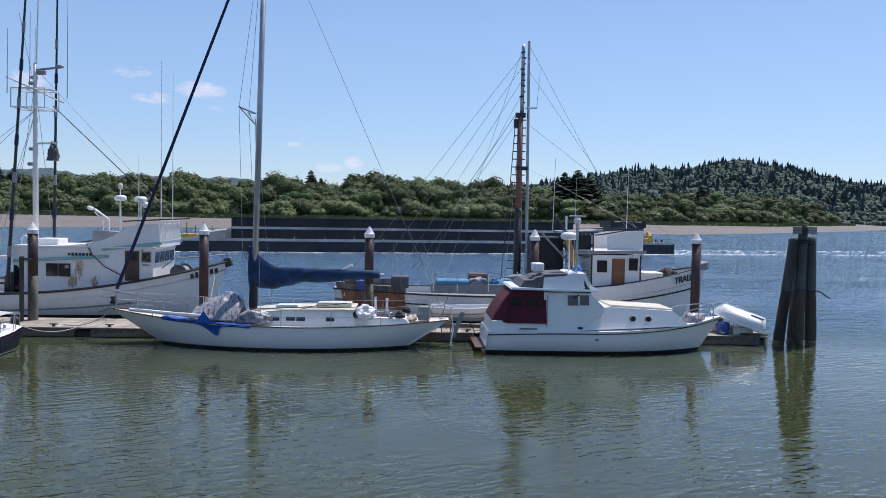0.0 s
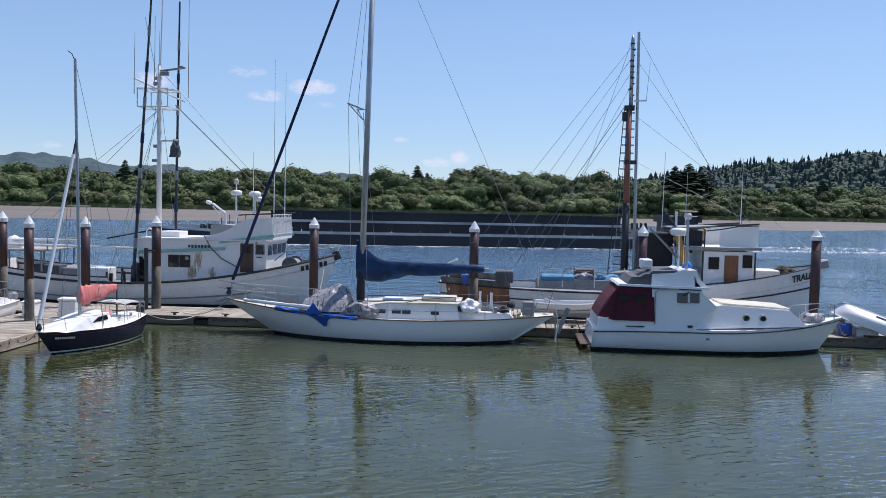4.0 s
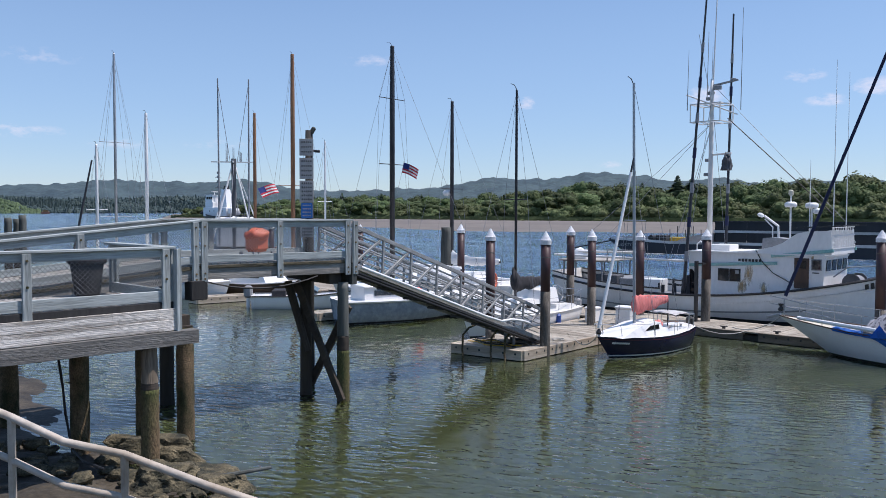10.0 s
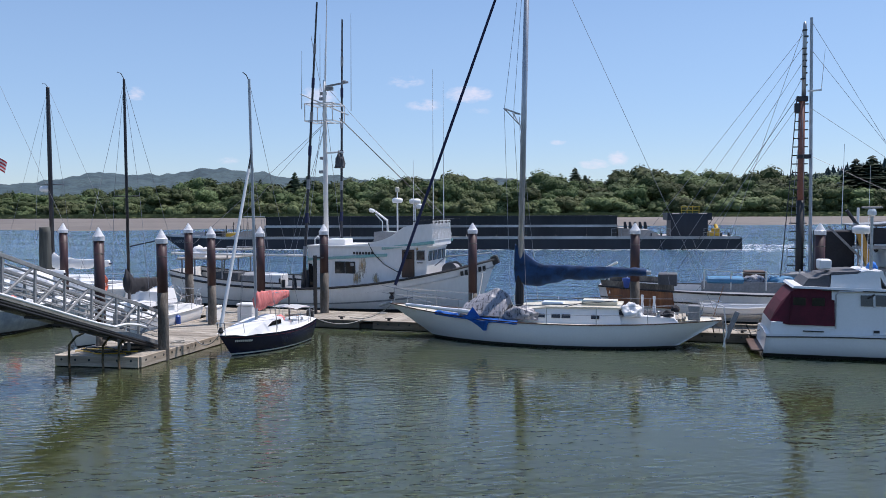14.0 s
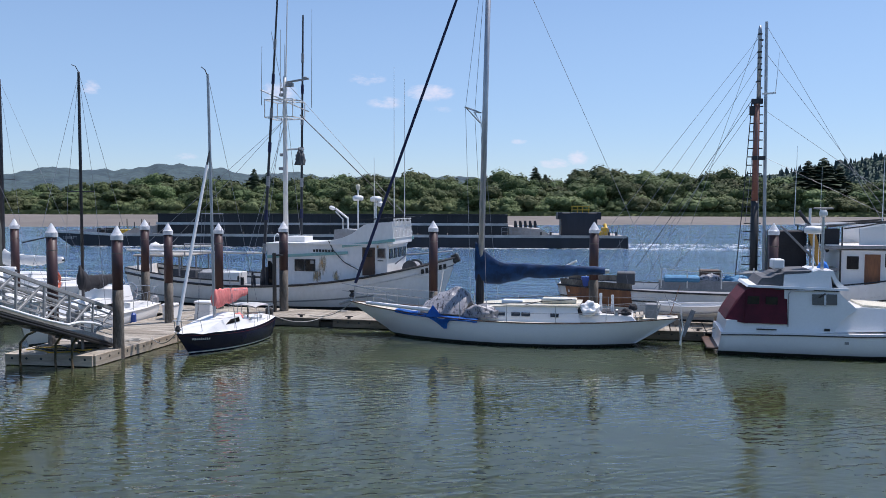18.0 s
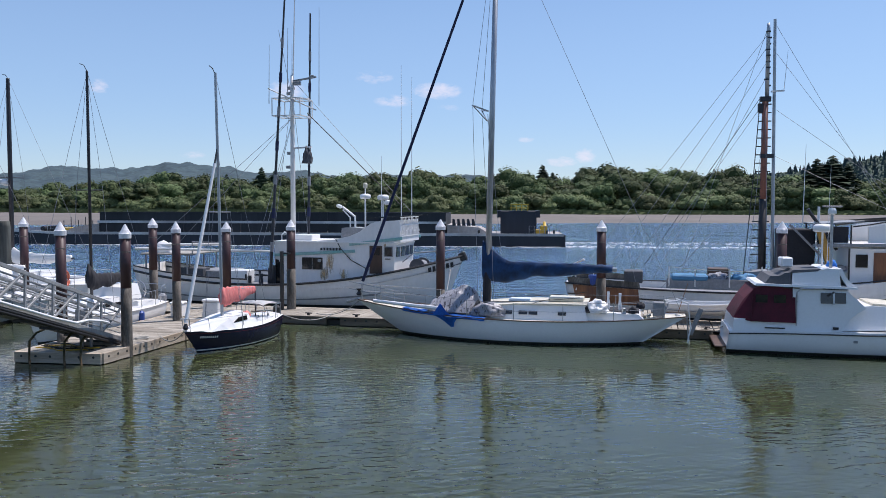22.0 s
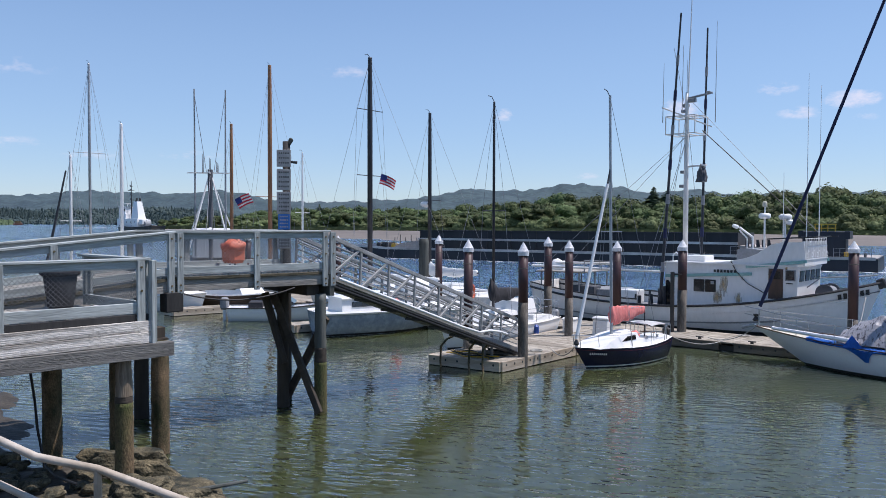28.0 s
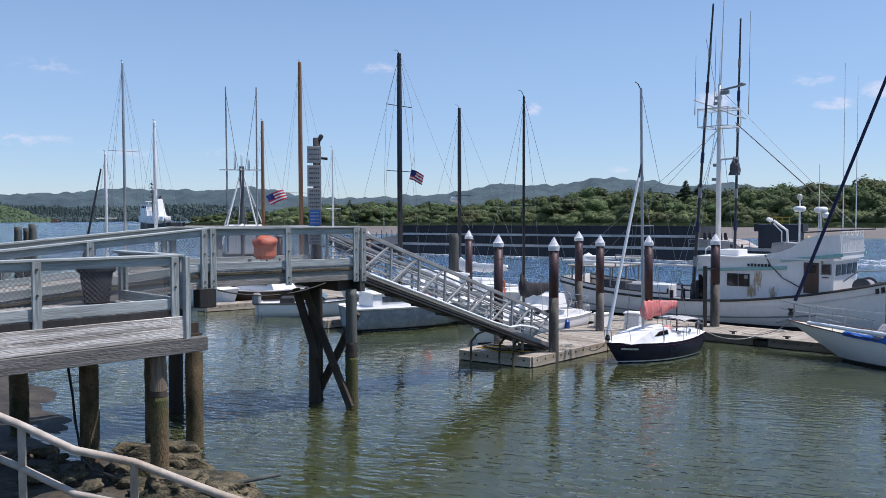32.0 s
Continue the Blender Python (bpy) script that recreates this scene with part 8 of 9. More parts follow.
# ---- boats inside the basin ----
def sloop(x, y, rz, length, mast_h, hull_m, label, mast_m, cover_m=None, mast_at=0.08, mast_r=0.075, cover_len=0.36, spread_z=(0.55,), group="moored sailboats", cabin=True, free=0.95):
    """A moored sailing boat: hull, deck, cabin, rig."""
    ob = thing("sailboat", label, "sailboat", pose(x, y, 0, 0, 0, rz), group)
    L = length
    h = Hull(L, L * 0.31, (free * 0.95, free * 0.88, free * 1.25), -0.45, L * 0.1, L * 0.06, 0.62, 2.1, 2.6, 0.15, 0.44)
    part("hull", h.skin(B(), 24, 8), hull_m, ob, "", True)
    part("boot_stripe", h.skin(B(), 22, 1, out=0.012, at_z=(-0.05, 0.08), close=False), BLACKP, ob)
    part("deck", h.deck(B(), 0.02, crown=0.08), WHITE, ob, "", True)
    part("toe_rail", h.rail(B(), 0.025), WHITE_OLD, ob)
    if cabin:
        part("cabin", taper(B(), [(-0.12 * L, free * 0.9), (0.26 * L, free), (0.2 * L, free + 0.36), (-0.12 * L, free + 0.45)], L * 0.11, L * 0.085, free, free + 0.45), WHITE, ob, "white cabin trunk")
        for s in (1, -1):
            for k in (-0.05, 0.04, 0.13):
                part("cabin_window", box(B(), k * L, s * L * 0.101, free + 0.2, 0.05 * L, 0.04, 0.13, rx=s * 10), GLASS, ob)
        part("cockpit_coaming", taper(B(), [(-0.4 * L, free * 0.9), (-0.12 * L, free * 0.9), (-0.12 * L, free + 0.2), (-0.4 * L, free + 0.12)], L * 0.11, L * 0.1, free * 0.9, free + 0.2), WHITE, ob)
        part("cockpit_well", box(B(), -0.26 * L, 0, free + 0.13, 0.22 * L, 0.1 * L, 0.1), GREYPL, ob)
    mx = mast_at * L
    part("mast", lathe(B(), [(mast_r, free), (mast_r, mast_h * 0.8), (mast_r * 0.8, mast_h - 0.05), (mast_r * 0.8, mast_h)], 12, mx, 0), mast_m, ob, "", True)
    part("boom", tube(B(), (mx, 0, free + 1.05), (mx - cover_len * L, 0, free + 1.1), 0.05, None, 8), mast_m, ob)
    if cover_m:
        part("sail_cover", cover(mx + 0.12, mx - cover_len * L + 0.1, free + 1.75, free + 1.35, free + 0.85, free + 1.0, int(L * 7), 0.13), cover_m, ob, "", True)
    for sz in spread_z:
        z = mast_h * sz
        part("spreader", tube(B(), (mx, -L * 0.09, z), (mx, L * 0.09, z), 0.02, None, 6), mast_m, ob)
        stays(ob, [((mx - 0.1, s * L * 0.14, free), (mx, s * L * 0.09, z)) for s in (1, -1)] + [((mx, s * L * 0.09, z), (mx, 0, mast_h - 0.1)) for s in (1, -1)], 0.007)
    stays(ob, [((L * 0.48, 0, free * 1.2), (mx, 0, mast_h - 0.1)), ((-L * 0.49, 0, free), (mx, 0, mast_h))], 0.007)
    part("masthead_gear", pipe(B(), [(mx, 0, mast_h), (mx + 0.15, 0, mast_h + 0.18), (mx + 0.35, 0, mast_h + 0.2)], 0.014, 5), BLACKP, ob)
    bm = B()
    for s in (1, -1):
        pts = [h.pt(f, 0, -0.05, s) + Vector((0, 0, 0.58)) for f in (0.02, 0.15, 0.3, 0.45, 0.6, 0.75, 0.9, 0.99)]
        pipe(bm, pts, 0.009, 5)
        for p in pts:
            tube(bm, p - Vector((0, 0, 0.58)), p, 0.012, None, 5)
    part("guard_rail", bm, STEEL, ob)
    return ob, mx


def az_at(az, d):
    return -d * math.sin(radians(az)), d * math.cos(radians(az))


def moor(az, el, d, rz, length, hull_m, label, mast_m, cover_m=None, top_dx=0.0, **kw):
    """Places a sloop by the bearing and elevation of its masthead at a distance."""
    at = kw.get("mast_at", 0.08) * length
    x, y = az_at(az, d)
    x -= math.cos(radians(rz)) * at
    y -= math.sin(radians(rz)) * at
    return sloop(x, y, rz, length, 4.8 + d * math.tan(radians(el)), hull_m, label, mast_m, cover_m, **kw)


# close behind the float: small white sloop with a dark cover, stern towards the float
ob, mx = moor(39.42, 8.3, 32.7, -92, 6.6, WHITE, "small white sloop with a dark sail cover", DARKSPAR, DARKC, mast_at=0.04, mast_r=0.055, cover_len=0.28, free=0.85)
bm = B()
pipe(bm, [(-2.3, 0.36 * math.cos(a), 1.35 + 0.36 * math.sin(a)) for a in spread(0, 6.283, 18)], 0.025, 6)
for k in range(3):
    a = k * 1.047
    tube(bm, (-2.3, -0.36 * math.cos(a), 1.35 - 0.36 * math.sin(a)), (-2.3, 0.36 * math.cos(a), 1.35 + 0.36 * math.sin(a)), 0.012, None, 5)
part("steering_wheel", bm, STEEL, ob)
part("spray_hood", taper(B(), [(-1.5, 1.15), (-0.5, 1.2), (-0.65, 1.62), (-0.95, 1.72), (-1.5, 1.70)], 0.8, 0.62, 1.15, 1.72), WHITE, ob, "white canvas spray hood")
part("stern_rail", pipe(B(), [(-2.7, -0.75, 0.85), (-2.75, -0.75, 1.45), (-3.2, -0.6, 1.5), (-3.3, 0, 1.5), (-3.2, 0.6, 1.5), (-2.75, 0.75, 1.45), (-2.7, 0.75, 0.85)], 0.016, 6), STEEL, ob)
part("fender", lathe(B(), [(0.03, 0.2), (0.11, 0.27), (0.11, 0.62), (0.03, 0.7)], 10, -1.2, 1.02), BLUEPL, ob, "blue fender")
part("outboard_motor", box(B(), -3.42, 0.3, 0.85, 0.3, 0.3, 0.5, bevel=0.08), GREYPL, ob)
ob, mx = moor(43.88, 7.55, 47, 178, 9.5, WHITE, "white sloop with a dark mast and radar", DARKSPAR, WHITE, mast_r=0.11, cover_len=0.4)
part("radar_dome", lathe(B(), [(0.2, 5.7), (0.28, 5.75), (0.28, 5.9), (0.2, 5.98)], 16, mx + 0.35, 0), WHITE, ob, "", True)
part("radar_bracket", box(B(), mx + 0.18, 0, 5.68, 0.4, 0.1, 0.06), WHITE, ob)
ob, mx = moor(48.03, 11.2, 41, 186, 10.5, WHITE, "white yacht with a dark mast flying a striped flag", DARKSPAR, WHITE, mast_r=0.13, cover_len=0.42, spread_z=(0.55, 0.8))
YACHT_FLAG = (*az_at(48.03, 41), 7.05)
part("life_ring", pipe(B(), [(-4.6, -0.9 + 0.0, 1.9)] + [(-4.6, -0.9 + 0.36 * math.sin(a), 1.55 + 0.36 * math.cos(a)) for a in spread(0.1, 6.2, 14)], 0.08, 7), ORANGE, ob, "orange horseshoe life ring")
part("stern_awning", crumple(2.2, 1.8, 0.7, 30), WHITE, ob, "bundled white awning", True, pose(-2.2, 0, 1.5))
moor(52.65, 4.75, 62, 180, 7.5, WHITE, "white sloop at a far berth", WHITE)
ob, mx = moor(54.83, 10.5, 58, 172, 12, WHITE_OLD, "old white ketch with a tall wooden mast", WOODSPAR, None, mast_r=0.15, spread_z=(0.42,))
moor(57.37, 6.55, 66, 175, 11, WHITE_OLD, "old boat with a short wooden mast", WOODSPAR, None, mast_r=0.13, spread_z=(0.3,))
moor(64.29, 6.3, 60, 182, 9, WHITE, "white sloop with a white mast and radar", WHITE, None, mast_r=0.12, spread_z=(0.3,))
moor(66.18, 9.95, 56, 178, 11, WHITE, "white sloop with a tall grey mast", ALU, BLUEC, mast_r=0.085, spread_z=(0.3, 0.62))
moor(67.31, 4.2, 54, 178, 7, WHITE, "small white sloop with a short mast", WHITE, None, mast_r=0.09)
part("gaff_spar", tube(B(), (0, 0, 0), (0.72, 0.9, 5.6), 0.09, 0.05, 8), DARKSPAR, thing("leaning_spar", "dark spar leaning on a moored boat", "spar", pose(*az_at(68.75, 54), 2.2)))


def flag(x, y, z, rz, w=0.95, hgt=0.6, tilt=-12):
    """A small striped flag in rigid strips, waved in shape."""
    ob = thing("ensign_flag", "small red, white and blue striped flag", "flag", pose(x, y, z, 0, 0, rz) @ pose(0, 0, 0, 0, -tilt, 0))
    n = 7
    for k in range(n):
        bm = B()
        z0, z1 = -hgt * k / n, -hgt * (k + 1) / n
        cols = 10
        start = 4 if k < 4 else 0
        rows = []
        for i in range(start, cols + 1):
            u = i / cols
            yy = 0.09 * math.sin(u * 7) * u + 0.02
            dz = -0.18 * u * u
            rows.append([bm.verts.new((u * w, yy, z0 + dz)), bm.verts.new((u * w, yy + 0.015 * math.sin(k), z1 + dz))])
        for a, b in zip(rows, rows[1:]):
            bm.faces.new((a[0], a[1], b[1], b[0]))
        part("stripe", bm, FLAGR if k % 2 == 0 else FLAGW, ob)
    bm = B()
    rows = []
    for i in range(5):
        u = i / 10
        yy = 0.09 * math.sin(u * 7) * u + 0.02
        rows.append([bm.verts.new((u * w, yy, -0.18 * u * u)), bm.verts.new((u * w, yy, -hgt * 4 / n - 0.18 * u * u))])
    for a, b in zip(rows, rows[1:]):
        bm.faces.new((a[0], a[1], b[1], b[0]))
    part("canton", bm, FLAGB, ob)
    part("halyard", tube(B(), (0, 0.02, 0.6), (0, 0.02, -hgt - 1.2), 0.006, None, 5), WIRE, ob)
    return ob


yacht_flag = flag(YACHT_FLAG[0] + 0.35, YACHT_FLAG[1] + 0.45, YACHT_FLAG[2] + 0.15, 40, 0.8, 0.5)


def grey_launch():
    ob = thing("work_launch", "grey launch with a low white wheelhouse", "motorboat", pose(-26.62, 24.4, 0, 0, 0, 72))
    h = Hull(5.8, 2.4, (1.0, 1.0, 1.15), -0.45, 0.6, 0.2, 0.8, 2.4, 2.8, 0.2, 0.42)
    part("hull", h.skin(B(), 26, 9), GREYHULL, ob, "grey hull with painted reflections", True)
    part("boot_stripe", h.skin(B(), 24, 1, out=0.012, at_z=(-0.1, 0.12)), BLACKP, ob)
    part("gunwale", h.rail(B(), 0.07), WHITE, ob, "white gunwale")
    part("deck", h.deck(B(), 0.06), WHITE, ob, "", True)
    part("wheelhouse", taper(B(), [(-2.0, 0.95), (0.3, 1.0), (-0.05, 1.5), (-2.0, 1.55)], 0.85, 0.75, 1.0, 1.55), WHITE, ob)
    part("wheelhouse_roof", box(B(), -1.0, 0, 1.58, 2.1, 1.7, 0.08, bevel=0.02), WHITE, ob)
    for s in (1, -1):
        part("window", box(B(), -0.95, s * 0.80, 1.32, 1.2, 0.06, 0.22, rx=s * 7), GLASS, ob)
    part("buoy", crumple(0.5, 0.5, 0.35, 3), PINKC, ob, "faded red mooring buoy", True, pose(0.5, -0.85, 1.12))
    part("handle_bar", tube(B(), (1.6, -0.8, 1.1), (2.0, -0.9, 1.5), 0.03, None, 6), BLACKP, ob)
    ob = thing("tyre_fender", "black tyre fender on a float", "fender", pose(-24.7, 27.6, 0.15))
    part("tyre", pipe(B(), [(0.45 * math.cos(a), 0.45 * math.sin(a), 0) for a in spread(0, 6.283, 18)], 0.14, 8), CABLE, ob)
    part("float_block", box(B(), 0, 0, -0.2, 1.1, 0.9, 0.3, bevel=0.04), FLOAT, ob)
    part("white_pipe", tube(B(), (-0.7, -0.3, 0.2), (0.8, -0.3, 0.22), 0.06, None, 8), WHITE, ob)
    ob = thing("outboard_runabout", "white open motorboat with an outboard", "motorboat", pose(-33.45, 24.1, 0, 0, 0, 49.5))
    h = Hull(4.9, 1.9, (0.64, 0.64, 0.82), -0.35, 0.7, 0.1, 0.85, 2.3, 2.8, 0.2, 0.42)
    part("hull", h.skin(B(), 24, 8), WHITE, ob, "", True)
    part("rub_rail", h.rail(B(), 0.035), BLACKP, ob)
    part("deck", h.deck(B(), 0.06), WHITE, ob, "", True)
    part("windscreen", taper(B(), [(-0.2, 0.75), (0.8, 0.85), (0.2, 1.25), (-0.2, 1.3)], 0.85, 0.75, 0.8, 1.3), GLASS, ob, "dark windscreen")
    part("seat_box", box(B(), -1.1, 0, 0.75, 0.7, 1.1, 0.3, bevel=0.04), DARKC, ob)
    part("outboard_motor", box(B(), -2.65, 0, 0.8, 0.42, 0.38, 0.6, bevel=0.1), GREYPL, ob, "grey outboard motor")
    part("outboard_leg", tube(B(), (-2.65, 0, -0.3), (-2.65, 0, 0.6), 0.09, None, 8), WHITE, ob)
    part("fender", lathe(B(), [(0.03, 0.3), (0.1, 0.36), (0.1, 0.66), (0.03, 0.72)], 10, 0.2, -1.0), WHITE, ob)
    for k, (x, y, rz, L, m_, lab) in enumerate(((-39.5, 25.2, 12, 7.0, BROWN, "brown open boat at a berth"), (-41.5, 22.6, 10, 6.0, WHITE, "white launch at a berth"), (-47, 24.0, 5, 8.0, WHITE, "white cabin launch at a berth"), (-53, 22, 8, 8, NAVY, "dark blue launch at a berth"))):
        ob = thing("launch", lab, "motorboat", pose(x, y, 0, 0, 0, rz), "launches at the inner berths")
        h = Hull(L, L * 0.33, (0.8, 0.8, 1.05), -0.4, 0.7, 0.1, 0.85, 2.3, 2.8, 0.2, 0.42)
        part("hull", h.skin(B(), 22, 7), m_, ob, "", True)
        part("gunwale", h.rail(B(), 0.04), WHITE_OLD, ob)
        part("deck", h.deck(B(), 0.08), WHITE_OLD, ob, "", True)
        part("cabin", taper(B(), [(-0.15 * L, 0.8), (0.25 * L, 0.9), (0.18 * L, 1.5), (-0.15 * L, 1.55)], 0.9, 0.75, 0.8, 1.5), WHITE, ob)
        part("cabin_windows", box(B(), 0.02 * L, 0, 1.25, 0.3 * L, 1.75, 0.22), GLASS, ob)
    for x0, y0, x1, y1 in ((-27.5, 28.9, -28.7, 21.5), (-37.0, 28.4, -38.2, 21.0), (-46, 28.1, -47.2, 20.5)):
        dock("berth_float", "narrow timber berth float", [(x0, y0), (x1, y1), (x1 - 1.0, y1 + 0.1), (x0 - 1.0, y0)])
    for x, y, h_, r in ((-31.6, 32.4, 3.9, 0.3), (*az_at(72.4, 60), 4.3, 0.26), (*az_at(71.6, 60), 4.45, 0.26), (*az_at(71.9, 61), 4.2, 0.26), (*az_at(73.6, 62), 4.2, 0.26)):
        ob = thing("timber_mooring_pile", "old grey timber mooring pile", "pile", pose(x, y, 0), "old timber piles")
        timber_pile(ob, "shaft", (0, 0, -2), (0, 0, h_), r, 0.4, 0.36)


grey_launch()


def tug_at(t):
    """The tug's pose under way down the river, t in seconds."""
    return pose(-249.0 - 1.85 * (t - 9.5), 148.5 - 0.34 * (t - 9.5), 0, 0, 0, 190.4)


def river_tug():
    """Ocean tug under way: black hull, white bridge, tall funnel casing and a dark mast; bow to +x."""
    ob = thing("white_tug", "black-hulled tug with white bridge and funnel under way", "tug", tug_at(9.5))
    h = Hull(23, 7.4, (3.3, 2.7, 4.2), -1.0, 1.0, 0.5, 0.8, 2.6, 2.8, 0.12, 0.42)
    part("hull", h.skin(B(), 30, 8), BLACKP, ob, "black steel hull", True)
    part("deck", h.deck(B(), 0.5), GREYPL, ob)
    part("bulwark_rail", h.rail(B(), 0.12, 0.05), BLACKP, ob)
    part("bow_fender", crumple(2.2, 3.0, 1.2, 4), CABLE, ob, "black bow fender", True, pose(10.9, 0, 3.6))
    part("deck_house", box(B(), 3.0, 0, 4.3, 11.5, 4.6, 3.0, bevel=0.1), WHITE, ob, "white deck house")
    part("bridge_deck", box(B(), 6.1, 0, 6.7, 4.0, 4.0, 1.9, bevel=0.1), WHITE, ob)
    part("bridge", taper(B(), [(4.6, 7.6), (7.9, 7.6), (8.2, 8.6), (7.8, 10.0), (4.6, 10.0)], 1.9, 1.75, 7.6, 10.0), WHITE, ob, "white bridge")
    part("bridge_roof", box(B(), 6.3, 0, 10.1, 4.0, 4.0, 0.18), WHITE, ob)
    for y in (-1.86, 1.86):
        for x in (5.1, 6.1, 7.1):
            part("bridge_window", box(B(), x, y, 9.0, 0.75, 0.08, 0.8), GLASS, ob)
        for x in (-1.2, 1.0, 3.2, 5.4):
            part("port_light", tube(B(), (x, y * 1.2, 4.6), (x, y * 1.245, 4.6), 0.22, None, 10), GLASS, ob)
    for y in (-1.4, -0.45, 0.45, 1.4):
        part("bridge_window", box(B(), 8.06, y * 0.85, 9.0, 0.08, 0.68, 0.8), GLASS, ob)
    part("funnel", taper(B(), [(-2.6, 5.6), (1.4, 5.6), (0.8, 12.0), (-1.2, 12.0)], 1.7, 1.05, 5.6, 12.0), WHITE, ob, "large white funnel casing")
    for y in (-0.7, 0.7):
        part("exhaust_stack", tube(B(), (-0.3, y, 11.9), (-0.6, y, 13.2), 0.4, 0.35, 10), BLACKP, ob, "black exhaust stack")
    part("mast", tube(B(), (3.4, 0, 5.6), (3.4, 0, 19.4), 0.26, 0.10, 8), BLACKP, ob, "dark mast")
    for z, w in ((12.6, 2.4), (14.4, 1.8), (16.0, 2.6), (17.4, 1.2)):
        part("mast_yard", beam(B(), (3.4, -w / 2, z), (3.4, w / 2, z), 0.16, 0.16), BLACKP, ob)
        part("mast_lamp", lathe(B(), [(0.2, z + 0.1), (0.26, z + 0.2), (0.26, z + 0.6), (0.1, z + 0.7)], 10, 3.9, 0), GREYPL, ob)
    part("radar_scanner", box(B(), 5.6, 0, 11.2, 0.3, 2.6, 0.25), WHITE, ob)
    part("radar_post", tube(B(), (5.6, 0, 10.1), (5.6, 0, 11.2), 0.15, None, 8), WHITE, ob)
    part("tow_winch", tube(B(), (-5.2, -1.2, 3.9), (-5.2, 1.2, 3.9), 0.9, None, 14), GREYPL, ob)
    part("after_house", box(B(), -4.0, 0, 4.6, 2.0, 3.6, 1.8, bevel=0.1), WHITE, ob)
    part("stern_staff", tube(B(), (-10.8, 0, 2.8), (-11.2, 0, 5.4), 0.07, None, 6), BLACKP, ob)
    return ob


tug = river_tug()


def shrimper():
    """A shrimper's gantry at the outer berths."""
    x, y = az_at(58.75, 74)
    ob = thing("trawl_boat", "white shrimp trawler with a tall gantry and outriggers", "fishing boat", pose(x, y, 0, 0, 0, 145))
    h = Hull(15, 4.8, (1.6, 1.5, 2.6), -0.6, 0.8, 0.4, 0.8, 2.4, 2.8, 0.15, 0.42)
    part("hull", h.skin(B(), 26, 8), WHITE_OLD, ob, "", True)
    part("deck", h.deck(B(), 0.2), GREYPL, ob)
    part("wheelhouse", box(B(), 2.5, 0, 2.9, 3.6, 3.2, 2.6, bevel=0.1), WHITE, ob)
    part("gantry_mast", tube(B(), (0, 0, 1.5), (0, 0, 9.3), 0.15, 0.22, 10), DARKGREY, ob)
    bm = B()
    for s in (1, -1):
        tube(bm, (0, s * 0.15, 8.6), (-1.5, s * 1.9, 1.5), 0.07, None, 8)
        tube(bm, (0, s * 0.15, 8.4), (2.2, s * 2.1, 3.0), 0.06, None, 8)
    beam(bm, (0, -1.9, 9.0), (0, 1.9, 9.0), 0.1, 0.1)
    beam(bm, (-1.4, 0, 9.0), (1.4, 0, 8.9), 0.1, 0.1)
    part("gantry", bm, WHITE_OLD, ob, "white tripod gantry")
    bm = B()
    for k in range(7):
        tube(bm, (-1.3 + k * 0.43, (k % 3 - 1) * 0.6, 9.0), (-1.3 + k * 0.43, (k % 3 - 1) * 0.6, 9.9 + 0.35 * (k % 3)), 0.035, 0.02, 6)
    split("aerial", bm, GREYPL, ob)
    for s, t in ((1, 16.2), (-1, 16.2)):
        part("outrigger", tube(B(), (0, s * 1.25, 1.8), (0.1, s * 1.3, t), 0.10, 0.06, 8), GREYPL, ob, "grey outrigger pole")
    part("boom", tube(B(), (0, 0, 4.2), (-4.2, 0, 4.0), 0.14, None, 8), WHITE, ob)
    stays(ob, [((0, 1.3, 15.8), (0, 0.3, 9)), ((0, -1.3, 15.8), (0, -0.3, 9)), ((0, 0, 9), (7, 0, 3)), ((0, 0, 9), (-7, 0, 2))], 0.025)
    x, y = az_at(57.2, 60)
    return flag(x, y, 6.35, 40, 1.3, 0.75, 30)


berth_flag = shrimper()


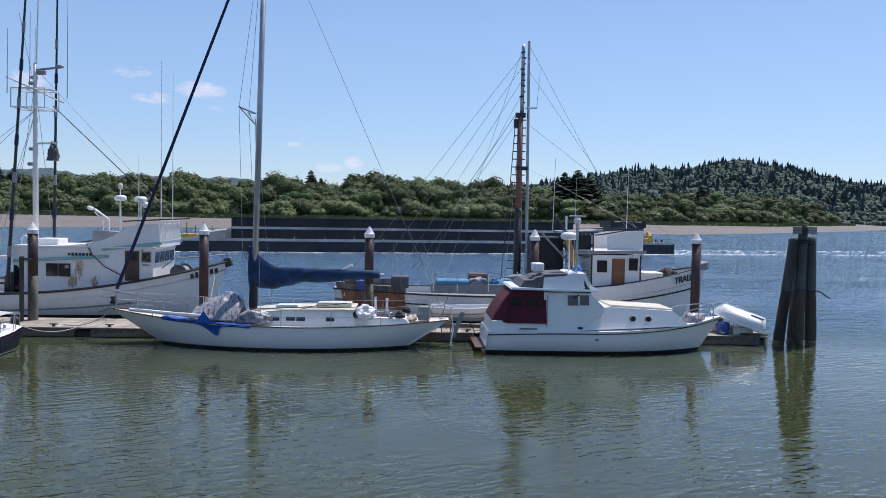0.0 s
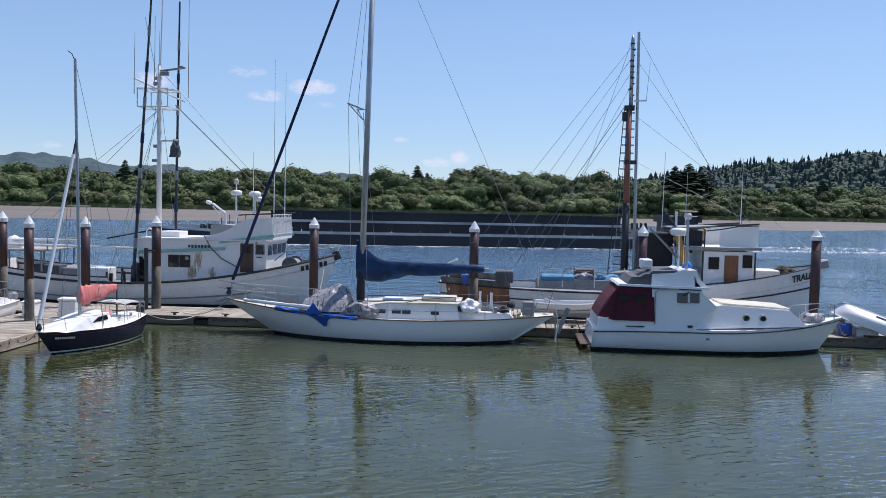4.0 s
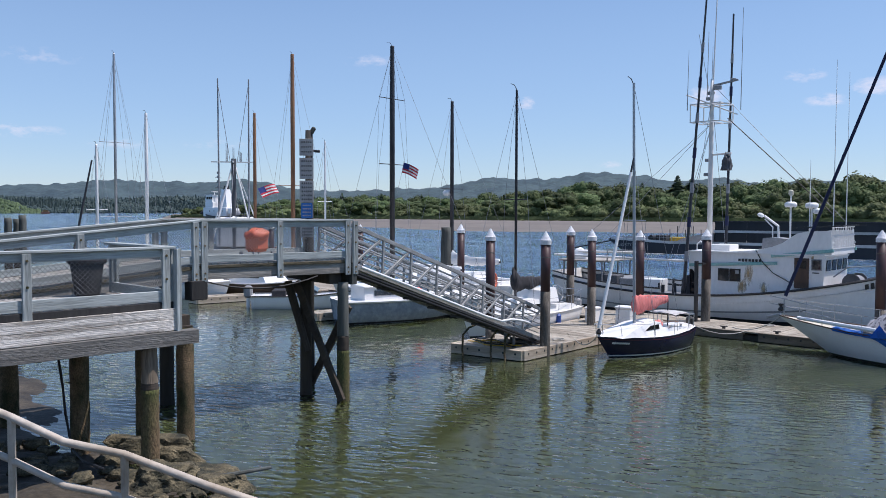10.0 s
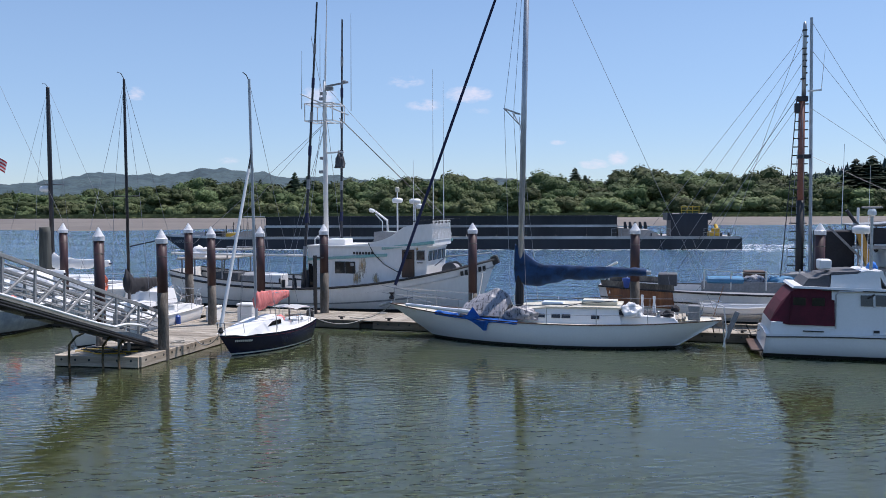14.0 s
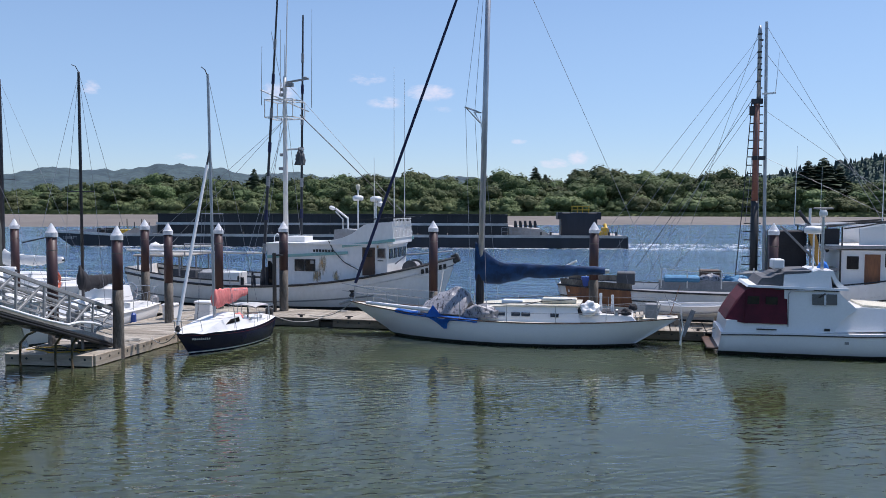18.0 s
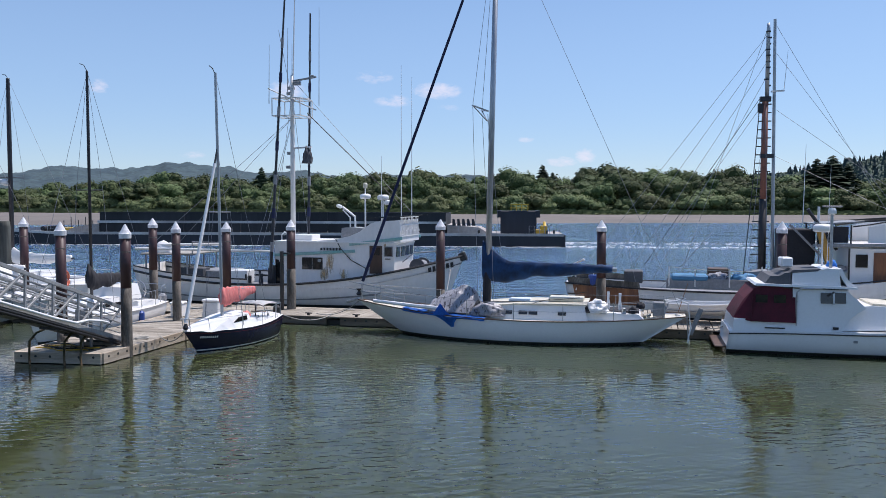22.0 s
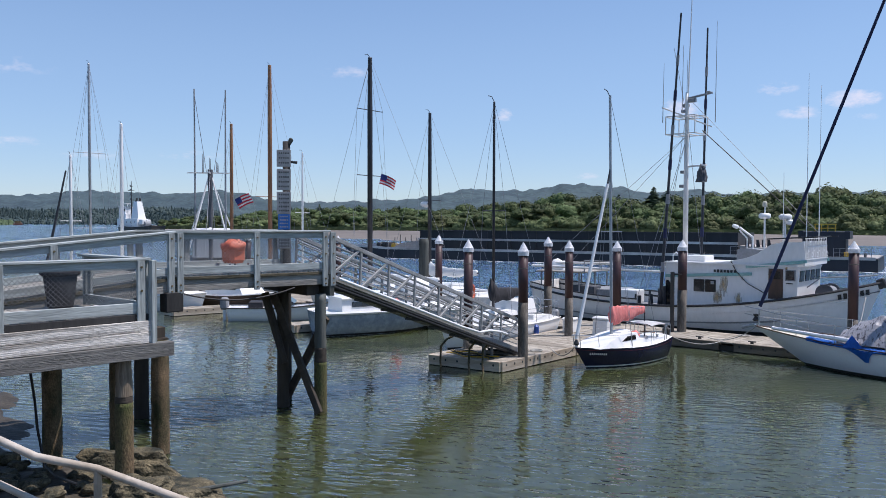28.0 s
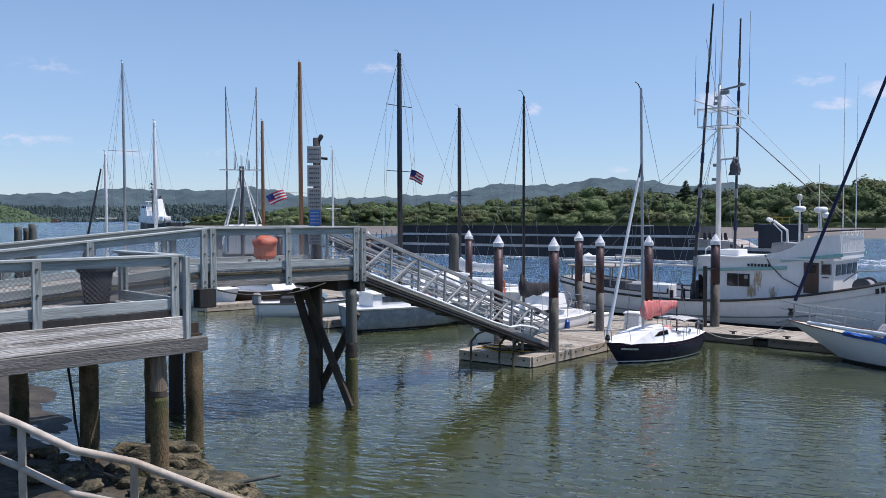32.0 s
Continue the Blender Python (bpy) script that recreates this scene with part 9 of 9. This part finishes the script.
# ---- shore at the camera's feet ----
def rocks():
    rnd = random.Random(17)
    def rock(x, y, z, sx, sy, sz, seed, rz):
        bm = B()
        bmesh.ops.create_icosphere(bm, subdivisions=5 if sx > 0.5 else 3, radius=1)
        for v in bm.verts:
            c = v.co.copy()
            n = noise.noise(c * 1.2 + Vector((seed * 3.1, 0, 0))) * 0.55 + noise.noise(c * 3 + Vector((0, seed, 0))) * 0.16 + noise.noise(c * 9 + Vector((0, 0, seed))) * 0.035 + noise.noise(c * 24 + Vector((0, 0, seed))) * 0.025
            n -= 0.16 * abs(noise.noise(c * 2.2 + Vector((1, seed, 0))))
            c = c * (1 + n)
            c.z = min(c.z, 0.75 + 0.1 * n)
            v.co = Vector((c.x * sx, c.y * sy, c.z * sz))
        ob = part("shore_rock", bm, ROCK)
        ob.matrix_basis = pose(x, y, z, 0, 0, rz)
        tagged(ob, "dark barnacled rock on the muddy shore", "rock", "rocks under the pier")
    rock(-15.0, 7.35, 0.10, 0.95, 0.36, 0.42, 1, 38)
    rock(-12.75, 7.35, 0.02, 0.72, 0.42, 0.32, 2, 10)
    rock(-13.3, 6.7, 0.12, 0.60, 0.45, 0.36, 3, 70)
    for k in range(46):
        x = rnd.uniform(-17.5, -11.0)
        y = polyline(SHORE, x) - rnd.uniform(0.0, 2.2)
        s = rnd.uniform(0.06, 0.20)
        rock(x, y, shore_z(x, y) + s * 0.25, s * rnd.uniform(1, 1.6), s, s * 0.75, 10 + k, rnd.uniform(0, 180))
    for k in range(14):
        x = rnd.uniform(-10.5, -5.5)
        y = polyline(SHORE, x) - rnd.uniform(0.1, 2.0)
        s = rnd.uniform(0.08, 0.2)
        rock(x, y, shore_z(x, y) + s * 0.25, s * 1.3, s, s * 0.75, 60 + k, rnd.uniform(0, 180))
    ob = thing("drift_pole", "broken grey driftwood pole on the mud", "driftwood", pose(-12.7, 7.0, 0.18, 0, 0, 60))
    part("pole", tube(B(), (0, 0, 0), (1.2, 0, 0.12), 0.05, 0.03, 8), PILE_LICHEN, ob)


rocks()


def pipe_handrail():
    ob = thing("pipe_handrail", "dull welded pipe handrail beside steps down the bank", "handrail", pose(0, 0, 0))
    top = [(-6.6, 0.6, 3.95), (-5.6, 1.45, 3.68), (-5.25, 1.66, 3.56), (-4.92, 1.84, 3.44), (-4.74, 2.12, 3.345), (-4.28, 2.40, 3.20), (-3.5, 2.9, 2.98)]
    low = [(x, y, z - 0.26) for x, y, z in top]
    part("top_rail", pipe(B(), top, 0.024, 10), PIPE, ob, "", True)
    part("lower_rail", pipe(B(), low, 0.022, 10), PIPE, ob, "", True)
    for k in (0, 2, 4, 6):
        x, y, z = top[k]
        part("upright", tube(B(), (x, y, min(shore_z(x, y), z - 0.8) - 0.2), (x, y, z), 0.024, None, 10), PIPE, ob)


pipe_handrail()


def far_barge():
    x, y = az_at(70.3, 1180)
    ob = thing("log_barge", "low rusty brown barge lying off the far shore", "barge", pose(x, y, 0, 0, 0, 160))
    part("hull", prism(B(), [(-27, 0.2), (-25, -1), (24, -1), (27, 1.4), (27, 2.4), (-27, 2.0)], -5, 5), RUSTRED, ob, "rusty brown hull")
    part("log_stack", prism(B(), [(-20, 2.0), (14, 2.2), (12, 3.6), (-17, 3.4)], -4, 4), BARK, ob, "stack of brown logs")
    part("deck_house", box(B(), -23, 0, 3.4, 4, 6, 3.0, bevel=0.2), PILE_LOW, ob)


RUSTRED = mat("rusty_red_oxide", (0.20, 0.075, 0.05), 0.7, col2=(0.10, 0.05, 0.04), scale=0.5, grain=4)
far_barge()

def motions():
    walk(barge, [(t, barge_at(t)) for t in range(0, 33, 4)])
    walk(tug, [(t, tug_at(t)) for t in (0, 8, 16, 24, 32)])
    # the flags swing about their halyards
    for one, phase in ((yacht_flag, 0.0), (berth_flag, 1.9)):
        rest = one.matrix_basis.copy()
        walk(one, [(t, rest @ pose(0, 0, 0, 0, 0, 26 * math.sin(t * 1.9 + phase) + 12 * math.sin(t * 4.3 + phase))) for t in [k * 0.5 for k in range(65)]])


motions()
